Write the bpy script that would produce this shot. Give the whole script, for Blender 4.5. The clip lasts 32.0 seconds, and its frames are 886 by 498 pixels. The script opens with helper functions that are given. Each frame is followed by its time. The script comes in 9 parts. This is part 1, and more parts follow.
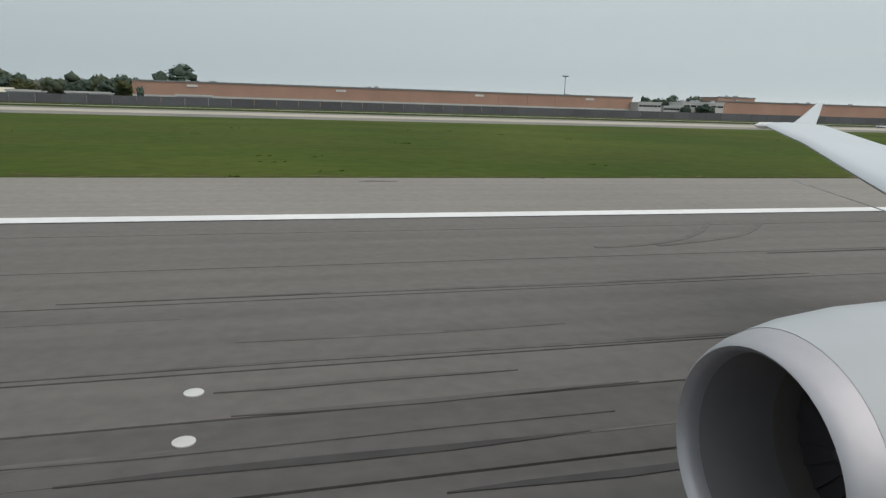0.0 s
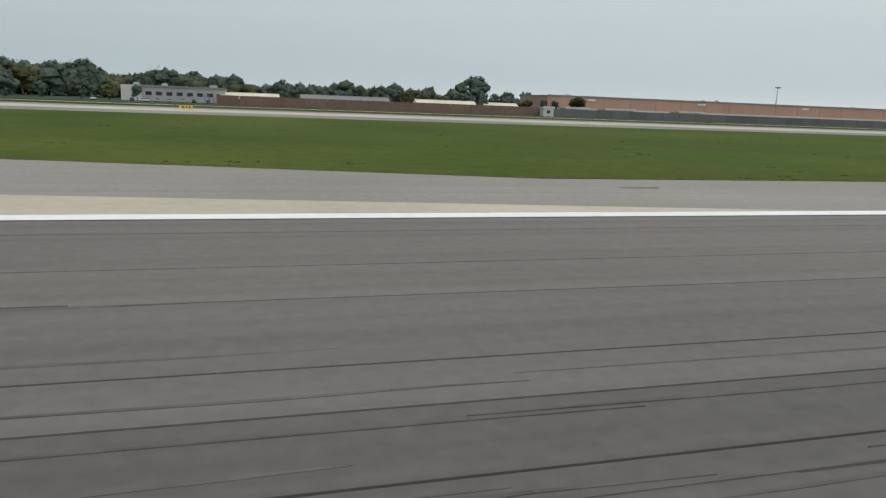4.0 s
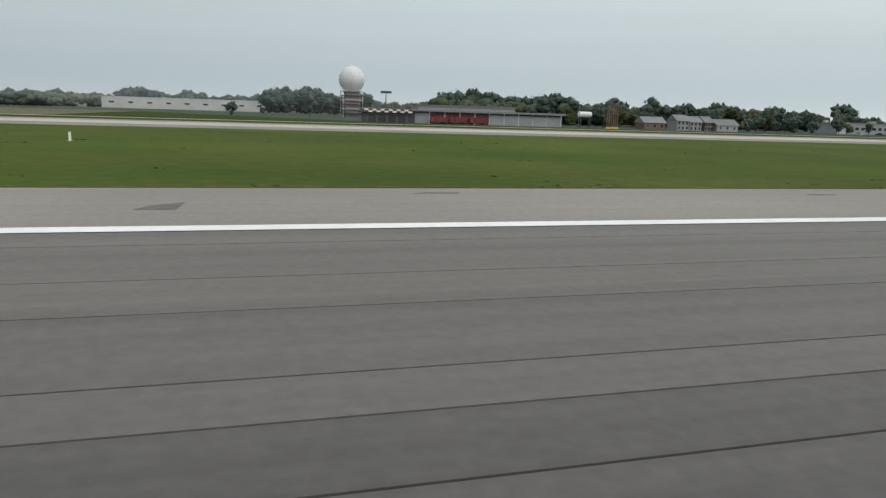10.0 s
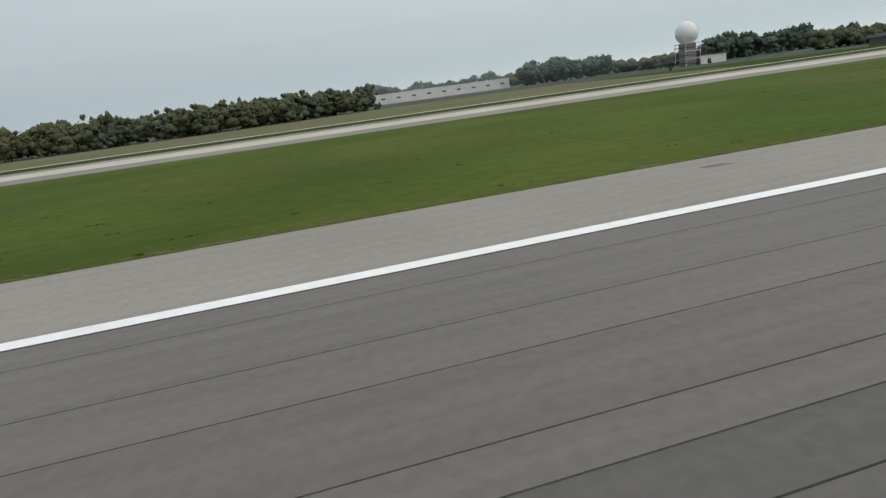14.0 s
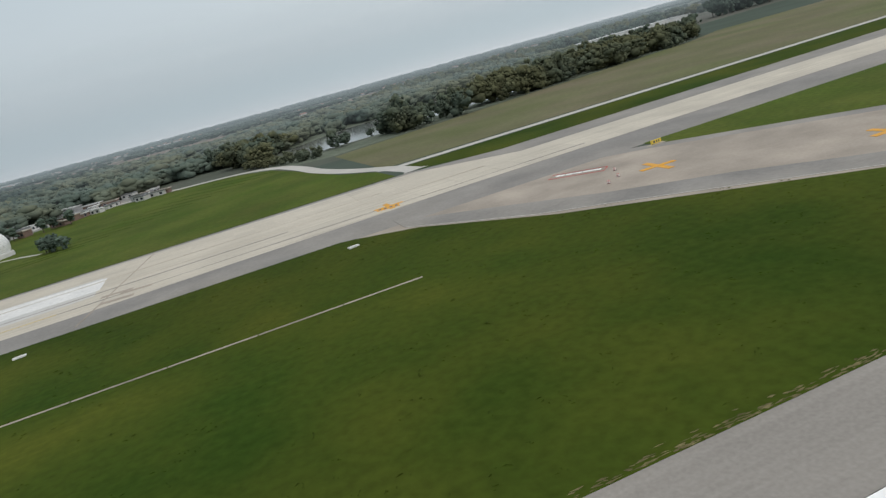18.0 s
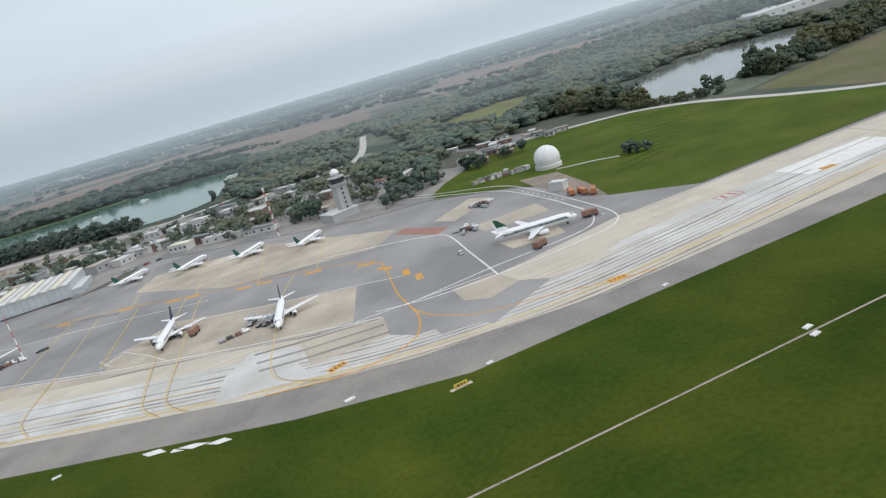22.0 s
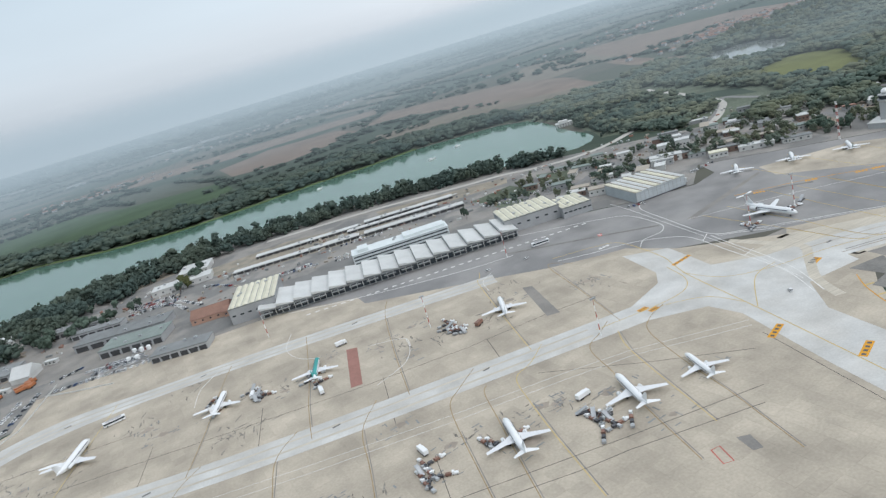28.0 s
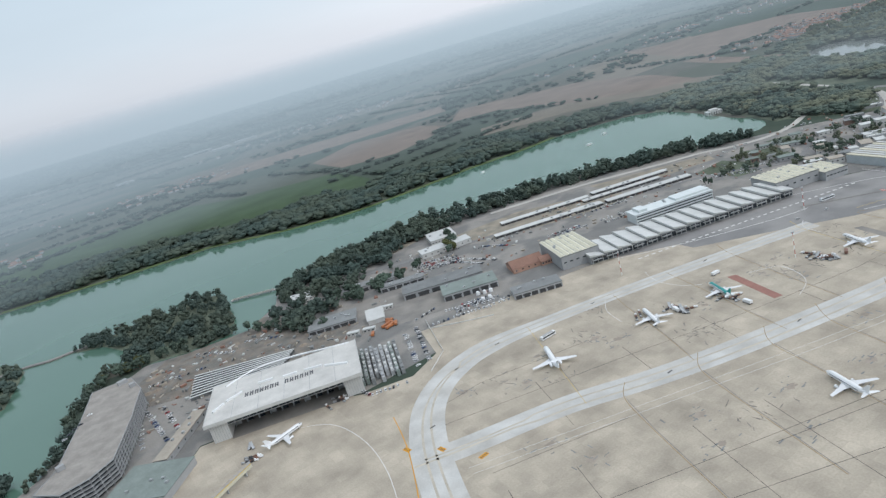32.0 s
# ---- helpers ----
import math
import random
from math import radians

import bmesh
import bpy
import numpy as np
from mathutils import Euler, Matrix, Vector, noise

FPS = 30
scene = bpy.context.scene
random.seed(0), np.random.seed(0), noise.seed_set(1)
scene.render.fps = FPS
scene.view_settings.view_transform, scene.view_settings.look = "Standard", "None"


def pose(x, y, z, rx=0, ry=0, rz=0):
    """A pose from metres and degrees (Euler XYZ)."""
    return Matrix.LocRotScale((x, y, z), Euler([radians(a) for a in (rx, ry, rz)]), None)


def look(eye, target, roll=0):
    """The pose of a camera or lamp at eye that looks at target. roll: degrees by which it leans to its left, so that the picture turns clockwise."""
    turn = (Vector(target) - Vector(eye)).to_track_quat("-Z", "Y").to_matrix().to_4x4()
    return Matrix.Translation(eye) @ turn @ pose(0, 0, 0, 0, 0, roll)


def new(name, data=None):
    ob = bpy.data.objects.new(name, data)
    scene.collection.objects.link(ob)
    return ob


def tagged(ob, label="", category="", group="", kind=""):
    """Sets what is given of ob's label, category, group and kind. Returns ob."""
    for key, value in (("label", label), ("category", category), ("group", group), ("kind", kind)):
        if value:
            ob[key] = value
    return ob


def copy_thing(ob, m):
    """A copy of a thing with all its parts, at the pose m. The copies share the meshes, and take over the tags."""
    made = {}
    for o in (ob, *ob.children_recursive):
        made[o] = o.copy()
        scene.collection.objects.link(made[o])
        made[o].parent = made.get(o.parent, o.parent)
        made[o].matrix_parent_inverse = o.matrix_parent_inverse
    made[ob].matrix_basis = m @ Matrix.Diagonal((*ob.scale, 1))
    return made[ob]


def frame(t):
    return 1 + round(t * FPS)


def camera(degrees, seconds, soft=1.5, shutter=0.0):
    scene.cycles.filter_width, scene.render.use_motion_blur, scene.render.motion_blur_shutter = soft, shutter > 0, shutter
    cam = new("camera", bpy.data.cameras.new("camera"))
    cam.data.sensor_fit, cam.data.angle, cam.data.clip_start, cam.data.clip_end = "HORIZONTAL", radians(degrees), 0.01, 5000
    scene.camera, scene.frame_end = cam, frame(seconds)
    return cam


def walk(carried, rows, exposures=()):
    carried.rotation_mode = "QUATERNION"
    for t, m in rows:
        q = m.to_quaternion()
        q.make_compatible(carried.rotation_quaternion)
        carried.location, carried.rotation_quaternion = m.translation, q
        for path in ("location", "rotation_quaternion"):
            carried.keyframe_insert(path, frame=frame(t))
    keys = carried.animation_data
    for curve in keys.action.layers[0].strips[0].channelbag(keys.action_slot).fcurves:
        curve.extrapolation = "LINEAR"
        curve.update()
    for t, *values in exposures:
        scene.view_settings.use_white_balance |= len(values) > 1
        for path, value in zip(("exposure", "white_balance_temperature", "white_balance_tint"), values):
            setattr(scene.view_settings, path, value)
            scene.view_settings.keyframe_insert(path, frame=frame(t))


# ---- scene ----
cam = camera(65.81, 32.0, soft=1.35)
PATH = [
    (0, (4.05, -0.06, 4.77), (30.12, 94.18, -16.22), 1.78),
    (0.5, (-23.85, 0.03, 4.77), (1.84, 94.49, -15.68), 0.75),
    (1, (-52.41, 0.05, 4.77), (-25.68, 94.24, -15.58), 1.51),
    (1.5, (-81.60, 0.02, 4.77), (-54.32, 94.23, -14.74), 0.94),
    (2, (-111.29, -0.02, 4.77), (-84.46, 94.07, -15.89), 1.80),
    (2.5, (-141.32, -0.04, 4.77), (-113.65, 93.81, -15.89), 2.00),
    (3, (-171.63, -0.03, 4.77), (-144.01, 93.80, -16.06), 2.20),
    (3.5, (-202.16, 0.01, 4.77), (-175.16, 93.97, -16.24), 2.31),
    (4, (-232.88, 0.05, 4.78), (-206.71, 94.24, -16.26), 2.25),
    (4.5, (-263.79, 0.07, 4.78), (-238.33, 94.53, -15.95), 1.92),
    (5, (-294.92, 0.05, 4.78), (-269.71, 94.75, -15.14), 1.23),
    (5.5, (-326.33, 0.02, 4.77), (-301.61, 94.69, -15.86), 1.77),
    (6, (-358.10, -0.02, 4.75), (-333.49, 94.87, -15.02), 1.30),
    (6.5, (-390.26, -0.04, 4.73), (-365.43, 94.85, -14.73), 1.44),
    (7, (-422.82, 0.00, 4.71), (-396.44, 94.41, -15.08), 2.05),
    (7.5, (-455.82, 0.02, 4.71), (-428.99, 94.19, -15.60), 2.50),
    (8, (-489.36, -0.01, 4.71), (-463.21, 94.37, -15.47), 1.65),
    (8.5, (-523.42, -0.05, 4.71), (-497.51, 94.55, -14.77), 1.42),
    (9, (-558.09, -0.10, 4.71), (-532.97, 94.76, -14.54), 0.94),
    (9.5, (-593.55, -0.12, 4.72), (-567.65, 94.61, -14.17), 1.04),
    (10, (-630.00, -0.12, 4.74), (-603.41, 94.30, -14.67), 1.83),
    (10.5, (-667.33, -0.14, 4.76), (-638.40, 93.57, -14.77), 3.05),
    (11, (-705.38, -0.02, 4.79), (-675.56, 93.60, -13.79), 0.68),
    (11.5, (-743.86, 0.26, 4.86), (-714.75, 93.95, -14.48), 0.09),
    (12, (-782.49, 0.56, 4.99), (-753.04, 94.18, -14.17), -1.03),
    (12.5, (-821.11, 0.66, 5.30), (-793.85, 94.66, -15.18), -2.84),
    (13, (-859.63, 0.46, 5.78), (-833.91, 94.73, -15.49), -4.88),
    (13.5, (-898.03, -0.01, 6.39), (-872.59, 94.19, -15.51), -6.27),
    (14, (-936.36, -0.62, 7.24), (-910.77, 93.42, -15.15), -7.64),
    (14.5, (-974.68, -1.22, 8.47), (-948.75, 92.63, -14.32), -9.09),
    (15, (-1013.03, -1.67, 10.26), (-986.81, 92.01, -12.89), -10.68),
    (15.5, (-1051.42, -1.89, 12.73), (-1025.23, 91.70, -10.80), -12.49),
    (16, (-1089.83, -1.88, 15.91), (-1064.22, 91.76, -8.08), -14.59),
    (16.5, (-1128.21, -1.79, 19.71), (-1102.70, 91.60, -5.33), -14.75),
    (17, (-1166.39, -1.80, 24.00), (-1141.62, 91.87, -0.74), -15.27),
    (17.5, (-1204.13, -1.95, 28.75), (-1177.35, 91.05, 3.58), -14.56),
    (18, (-1241.67, -2.24, 33.92), (-1215.99, 90.97, 8.41), -15.15),
    (18.5, (-1279.06, -2.63, 39.44), (-1252.83, 90.38, 13.73), -14.82),
    (19, (-1316.44, -2.94, 45.16), (-1290.97, 90.19, 19.11), -15.16),
    (19.5, (-1353.62, -3.12, 50.99), (-1327.22, 89.72, 24.81), -15.47),
    (20, (-1390.78, -3.23, 56.87), (-1364.82, 89.40, 29.55), -15.77),
    (20.5, (-1427.68, -3.34, 62.82), (-1401.06, 88.84, 34.62), -15.38),
    (21, (-1464.24, -3.51, 68.89), (-1437.33, 88.91, 41.82), -15.62),
    (21.5, (-1500.20, -3.93, 75.12), (-1473.07, 88.42, 48.02), -15.78),
    (22, (-1536.01, -4.69, 81.58), (-1509.62, 88.01, 54.92), -16.26),
    (22.5, (-1571.98, -5.65, 88.32), (-1545.35, 86.92, 61.45), -15.98),
    (23, (-1608.56, -6.74, 95.40), (-1583.14, 86.26, 68.84), -16.50),
    (23.5, (-1645.76, -7.98, 102.79), (-1619.83, 84.97, 76.54), -16.07),
    (24, (-1683.65, -9.22, 110.39), (-1657.27, 83.62, 84.21), -16.25),
    (24.5, (-1721.97, -10.28, 118.12), (-1694.93, 82.06, 90.90), -16.15),
    (25, (-1760.57, -10.90, 125.93), (-1734.12, 81.39, 97.96), -16.11),
    (25.5, (-1799.32, -10.98, 133.82), (-1772.93, 81.05, 104.95), -15.86),
    (26, (-1838.33, -10.69, 141.83), (-1812.09, 81.28, 112.65), -15.71),
    (26.5, (-1877.61, -10.21, 149.93), (-1851.61, 81.86, 120.82), -15.67),
    (27, (-1917.11, -9.60, 158.11), (-1891.42, 82.63, 129.22), -15.78),
    (27.5, (-1956.77, -8.92, 166.32), (-1931.47, 83.47, 137.61), -16.05),
    (28, (-1996.57, -8.17, 174.56), (-1971.72, 84.31, 145.76), -16.50),
    (28.5, (-2036.56, -7.40, 182.85), (-2011.19, 85.06, 154.41), -16.80),
    (29, (-2076.89, -6.59, 191.26), (-2050.69, 85.65, 162.87), -16.94),
    (29.5, (-2117.59, -5.78, 199.86), (-2090.82, 86.16, 171.04), -17.10),
    (30, (-2158.69, -5.02, 208.74), (-2130.87, 86.73, 180.32), -17.33),
    (30.5, (-2200.14, -4.33, 217.96), (-2171.50, 87.12, 189.39), -16.87),
    (31, (-2241.91, -3.78, 227.57), (-2213.46, 87.63, 198.68), -16.36),
    (31.5, (-2284.01, -3.44, 237.57), (-2255.12, 87.82, 208.62), -16.17),
    (32, (-2326.54, -3.35, 247.97), (-2297.66, 87.80, 218.67), -16.21),
]
K = 0.45
walk(cam, [(t, look([K * v for v in eye], [K * v for v in target], roll)) for t, eye, target, roll in PATH], ((0, 0.2, 6700, 13), (5, 0.3, 6680, 13), (12, 0.32, 6660, 13), (17, 0.28, 6620, 14), (21, 0.54, 6400, 16), (25, 0.58, 6300, 15), (28, 0.54, 6220, 14), (32, 0.48, 6150, 14)))

# ---- sky and sun: bright overcast with a faintly warm horizon ----
SUN_EL, SUN_ROT = 48.0, 150.0
world = bpy.data.worlds.new("overcast_sky")
scene.world = world
world.use_nodes = True
wt = world.node_tree
wt.nodes.clear()
w_out = wt.nodes.new("ShaderNodeOutputWorld")
w_bg = wt.nodes.new("ShaderNodeBackground")
w_sky = wt.nodes.new("ShaderNodeTexSky")
w_sky.sky_type = "NISHITA"
w_sky.sun_disc = False
w_sky.sun_elevation = radians(SUN_EL)
w_sky.sun_rotation = radians(SUN_ROT)
w_sky.dust_density = 4.0
w_gain = wt.nodes.new("ShaderNodeMix")
w_gain.data_type, w_gain.blend_type = "RGBA", "MULTIPLY"
w_gain.inputs[0].default_value = 1.0
w_gain.inputs[7].default_value = (0.085, 0.085, 0.085, 1)
w_co = wt.nodes.new("ShaderNodeTexCoord")
w_sep = wt.nodes.new("ShaderNodeSeparateXYZ")
w_ramp = wt.nodes.new("ShaderNodeValToRGB")
els = w_ramp.color_ramp.elements
els[0].position, els[0].color = 0.0, (0.560, 0.580, 0.600, 1)
els[1].position, els[1].color = 1.0, (0.720, 0.785, 0.815, 1)
for at, c in ((0.03, (0.540, 0.572, 0.588)), (0.10, (0.478, 0.548, 0.575)), (0.25, (0.408, 0.500, 0.530)), (0.50, (0.520, 0.595, 0.625))):
    e = els.new(at)
    e.color = (*c, 1)
w_noise = wt.nodes.new("ShaderNodeTexNoise")
w_noise.inputs["Scale"].default_value = 2.2
w_noise.inputs["Detail"].default_value = 5.0
w_map = wt.nodes.new("ShaderNodeMapping")
w_map.inputs["Scale"].default_value = (1, 1, 4)
w_cloud = wt.nodes.new("ShaderNodeMapRange")
w_cloud.inputs["To Min"].default_value = 0.90
w_cloud.inputs["To Max"].default_value = 1.10
w_shade = wt.nodes.new("ShaderNodeVectorMath")
w_shade.operation = "SCALE"
w_side = wt.nodes.new("ShaderNodeMapRange")
w_side.inputs["From Min"].default_value, w_side.inputs["From Max"].default_value = -0.8, 0.9
w_glow = wt.nodes.new("ShaderNodeValToRGB")
w_glow.color_ramp.elements[0].color = (0.78, 0.80, 0.81, 1)
w_glow.color_ramp.elements[1].color = (1.42, 1.37, 1.33, 1)
w_east = wt.nodes.new("ShaderNodeVectorMath")
w_east.operation = "MULTIPLY"
w_mix = wt.nodes.new("ShaderNodeMix")
w_mix.data_type = "RGBA"
w_mix.inputs[0].default_value = 0.88
for a, b in ((w_sky.outputs[0], w_gain.inputs[6]), (w_co.outputs["Generated"], w_sep.inputs[0]), (w_sep.outputs["Z"], w_ramp.inputs[0]),
             (w_co.outputs["Generated"], w_map.inputs[0]), (w_map.outputs[0], w_noise.inputs["Vector"]), (w_noise.outputs[0], w_cloud.inputs[0]),
             (w_ramp.outputs[0], w_shade.inputs[0]), (w_cloud.outputs[0], w_shade.inputs["Scale"]),
             (w_sep.outputs["X"], w_side.inputs[0]), (w_side.outputs[0], w_glow.inputs[0]), (w_shade.outputs[0], w_east.inputs[0]), (w_glow.outputs[0], w_east.inputs[1]),
             (w_gain.outputs[2], w_mix.inputs[6]), (w_east.outputs[0], w_mix.inputs[7]), (w_mix.outputs[2], w_bg.inputs[0]), (w_bg.outputs[0], w_out.inputs[0])):
    wt.links.new(a, b)
w_bg.inputs[1].default_value = 1.0

sun_data = bpy.data.lights.new("sun", "SUN")
sun_data.energy, sun_data.angle, sun_data.color = 0.6, radians(60), (1.0, 0.97, 0.93)
sun = new("sun", sun_data)
sun.matrix_world = look((0, 0, 100), (math.sin(radians(SUN_ROT)) * -60, math.cos(radians(SUN_ROT)) * -60, 100 - 60 * math.tan(radians(SUN_EL))))


# ---- building helpers; all lengths are written in true metres and laid down at the scale K ----
def island_node(nt):
    return nt.nodes.new("ShaderNodeNewGeometry").outputs["Random Per Island"]


def mat(name, col, rough=0.75, metal=0.0, var=0.2, size=0.5, big=0.2, bigsize=12.0, bump=0.0, rand=0.0, island=0.0,
        stretch=(1, 1, 1), col2=None, mixsize=20.0, mixat=0.5, mixsoft=0.1, spec=0.4, streak=0.0):
    """A surface of one or two colours, with fine grain, large stains, relief, and tone that changes from piece to piece."""
    m = bpy.data.materials.new(name)
    m.use_nodes = True
    nt = m.node_tree
    bsdf = nt.nodes["Principled BSDF"]
    bsdf.inputs["Roughness"].default_value = rough
    bsdf.inputs["Metallic"].default_value = metal
    bsdf.inputs["Specular IOR Level"].default_value = spec
    place = nt.nodes.new("ShaderNodeNewGeometry").outputs["Position"]
    mp = nt.nodes.new("ShaderNodeMapping")
    mp.inputs["Scale"].default_value = [s / K for s in stretch]
    nt.links.new(place, mp.inputs[0])

    def noise(length, detail=4.0):
        n = nt.nodes.new("ShaderNodeTexNoise")
        n.inputs["Scale"].default_value = 1.0 / length
        n.inputs["Detail"].default_value = detail
        nt.links.new(mp.outputs[0], n.inputs["Vector"])
        return n.outputs[0]

    def around(sock, amount):
        r = nt.nodes.new("ShaderNodeMapRange")
        r.inputs["From Min"].default_value, r.inputs["From Max"].default_value = 0.25, 0.75
        r.inputs["To Min"].default_value, r.inputs["To Max"].default_value = 1 - amount, 1 + amount
        nt.links.new(sock, r.inputs[0])
        return r.outputs[0]

    def times(a, b):
        n = nt.nodes.new("ShaderNodeMath")
        n.operation = "MULTIPLY"
        nt.links.new(a, n.inputs[0])
        nt.links.new(b, n.inputs[1])
        return n.outputs[0]

    fine = noise(size)
    value = around(fine, var)
    if big:
        value = times(value, around(noise(bigsize, 5.0), big))
    if streak:
        mp2 = nt.nodes.new("ShaderNodeMapping")
        mp2.inputs["Scale"].default_value = (0.012 / K, 1.1 / K, 1 / K)
        nt.links.new(place, mp2.inputs[0])
        n = nt.nodes.new("ShaderNodeTexNoise")
        n.inputs["Scale"].default_value = 1.0
        n.inputs["Detail"].default_value = 6.0
        nt.links.new(mp2.outputs[0], n.inputs["Vector"])
        value = times(value, around(n.outputs[0], streak))
    if rand:
        oi = nt.nodes.new("ShaderNodeObjectInfo")
        r = nt.nodes.new("ShaderNodeMapRange")
        r.inputs["To Min"].default_value, r.inputs["To Max"].default_value = 1 - rand, 1 + rand
        nt.links.new(oi.outputs["Random"], r.inputs[0])
        value = times(value, r.outputs[0])
    if island:
        r = nt.nodes.new("ShaderNodeMapRange")
        r.inputs["To Min"].default_value, r.inputs["To Max"].default_value = 1 - island, 1 + island
        nt.links.new(island_node(nt), r.inputs[0])
        value = times(value, r.outputs[0])
    hsv = nt.nodes.new("ShaderNodeHueSaturation")
    hsv.inputs["Color"].default_value = (*col, 1)
    if col2:
        mx = nt.nodes.new("ShaderNodeMix")
        mx.data_type = "RGBA"
        mx.inputs[6].default_value, mx.inputs[7].default_value = (*col, 1), (*col2, 1)
        r = nt.nodes.new("ShaderNodeMapRange")
        r.inputs["From Min"].default_value, r.inputs["From Max"].default_value = mixat - mixsoft, mixat + mixsoft
        nt.links.new(noise(mixsize, 6.0), r.inputs[0])
        nt.links.new(r.outputs[0], mx.inputs[0])
        nt.links.new(mx.outputs[2], hsv.inputs["Color"])
    nt.links.new(value, hsv.inputs["Value"])
    nt.links.new(hsv.outputs[0], bsdf.inputs["Base Color"])
    if bump:
        b = nt.nodes.new("ShaderNodeBump")
        b.inputs["Strength"].default_value = min(1.0, bump)
        b.inputs["Distance"].default_value = 0.05 * K
        nt.links.new(fine, b.inputs["Height"])
        nt.links.new(b.outputs[0], bsdf.inputs["Normal"])
    return m


ASPHALT = mat("runway_asphalt", (0.146, 0.134, 0.123), 0.85, var=0.10, size=0.35, big=0.10, bigsize=25, bump=0.3, rand=0.03, streak=0.14)
ASPHALT_PALE = mat("outer_lane_asphalt", (0.162, 0.150, 0.136), 0.85, var=0.10, size=0.35, big=0.12, bigsize=25, bump=0.3, rand=0.06, streak=0.14)
ASPHALT_DARK = mat("rubber_coated_asphalt", (0.110, 0.102, 0.095), 0.85, var=0.12, size=0.35, big=0.14, bigsize=25, bump=0.3, rand=0.03, streak=0.2)
ASPHALT_JOINT = mat("joint_filler", (0.045, 0.043, 0.042), 0.9, var=0.2, size=1.0)
SHOULDER = mat("shoulder_asphalt", (0.268, 0.246, 0.217), 0.9, var=0.10, size=0.4, big=0.12, bigsize=20, bump=0.3, streak=0.08)
APRON_GREY = mat("apron_asphalt", (0.214, 0.209, 0.203), 0.85, var=0.08, size=1.0, big=0.14, bigsize=30, col2=(0.285, 0.275, 0.262), mixsize=45)
OLD_ASPHALT = mat("old_asphalt", (0.215, 0.203, 0.186), 0.9, var=0.1, size=1.0, big=0.16, bigsize=14, col2=(0.262, 0.243, 0.216), mixsize=30)
ISLAND_ASPHALT = mat("cracked_apron_asphalt", (0.172, 0.165, 0.152), 0.92, var=0.16, size=1.4, big=0.20, bigsize=9, col2=(0.212, 0.202, 0.184), mixsize=12, mixsoft=0.12, bump=0.2)
CONCRETE = mat("apron_concrete", (0.455, 0.400, 0.318), 0.85, var=0.10, size=1.2, big=0.22, bigsize=26, island=0.06, col2=(0.365, 0.320, 0.255), mixsize=34, mixsoft=0.16)
CONCRETE_EXIT = mat("exit_concrete", (0.495, 0.435, 0.340), 0.88, rand=0.05, col2=(0.430, 0.375, 0.295), mixsize=14, var=0.08, size=0.6, big=0.12, bigsize=15, island=0.06, bump=0.2)
CONCRETE_CLOSED = mat("stained_old_concrete", (0.355, 0.305, 0.250), 0.9, var=0.08, size=0.6, big=0.16, bigsize=12, rand=0.05, bump=0.2, col2=(0.290, 0.250, 0.205), mixsize=16)
PALE = mat("pale_taxi_surface", (0.545, 0.540, 0.512), 0.8, var=0.08, size=1.0, big=0.16, bigsize=18, col2=(0.470, 0.455, 0.420), mixsize=22, mixsoft=0.14)
PALE_WORN = mat("worn_pale_concrete", (0.485, 0.440, 0.360), 0.85, var=0.07, size=0.9, big=0.12, bigsize=22, island=0.05, streak=0.16)
WHITE_PAINT = mat("white_paint", (0.87, 0.86, 0.84), 0.55, var=0.06, size=0.5, big=0.06, bigsize=5)
WORN_WHITE = mat("worn_white_paint", (0.66, 0.65, 0.62), 0.7, var=0.15, size=0.8, big=0.12, bigsize=6)
YELLOW_PAINT = mat("yellow_paint", (0.63, 0.295, 0.010), 0.6, var=0.10, size=0.6, big=0.08, bigsize=6)
WORN_ORANGE = mat("worn_orange_paint", (0.40, 0.27, 0.12), 0.75, var=0.2, size=0.8, big=0.2, bigsize=8)
FADED_YELLOW = mat("faded_yellow_paint", (0.52, 0.39, 0.15), 0.7, var=0.15, size=0.8, big=0.12, bigsize=8)
STAND_LINE = mat("worn_stand_line", (0.300, 0.215, 0.105), 0.8, var=0.25, size=1.2, big=0.25, bigsize=9)
RED_PAINT = mat("red_paint", (0.42, 0.10, 0.08), 0.7, var=0.12, size=0.6)
RED_GROUND = mat("red_ground_paint", (0.30, 0.15, 0.12), 0.8, var=0.10, size=1.2, big=0.12, bigsize=8)
DRAIN = mat("drain_grating", (0.130, 0.125, 0.120), 0.7, metal=0.3, var=0.2, size=0.5)
SHOULDER_STAIN = mat("damp_stain", (0.150, 0.140, 0.128), 0.85, var=0.25, size=0.6, big=0.25, bigsize=3)
STAIN_GREY = mat("oil_streak", (0.225, 0.205, 0.175), 0.9, var=0.25, size=1.0, big=0.3, bigsize=5, island=0.3)
RUBBER_SMEAR = mat("rubber_smear", (0.108, 0.101, 0.095), 0.85, var=0.25, size=0.8, big=0.25, bigsize=6, island=0.2)
SKID = mat("faint_skid", (0.132, 0.122, 0.111), 0.85, var=0.2, size=0.6, big=0.15, bigsize=4)
RUBBER = mat("tyre_rubber_trace", (0.066, 0.062, 0.059), 0.9, var=0.3, size=0.8, big=0.2, bigsize=5)
GRASS = mat("airfield_grass", (0.046, 0.082, 0.006), 0.95, var=0.18, size=1.6, big=0.20, bigsize=35, bump=0.8, col2=(0.082, 0.100, 0.016), mixsize=28, mixsoft=0.2, spec=0.1)
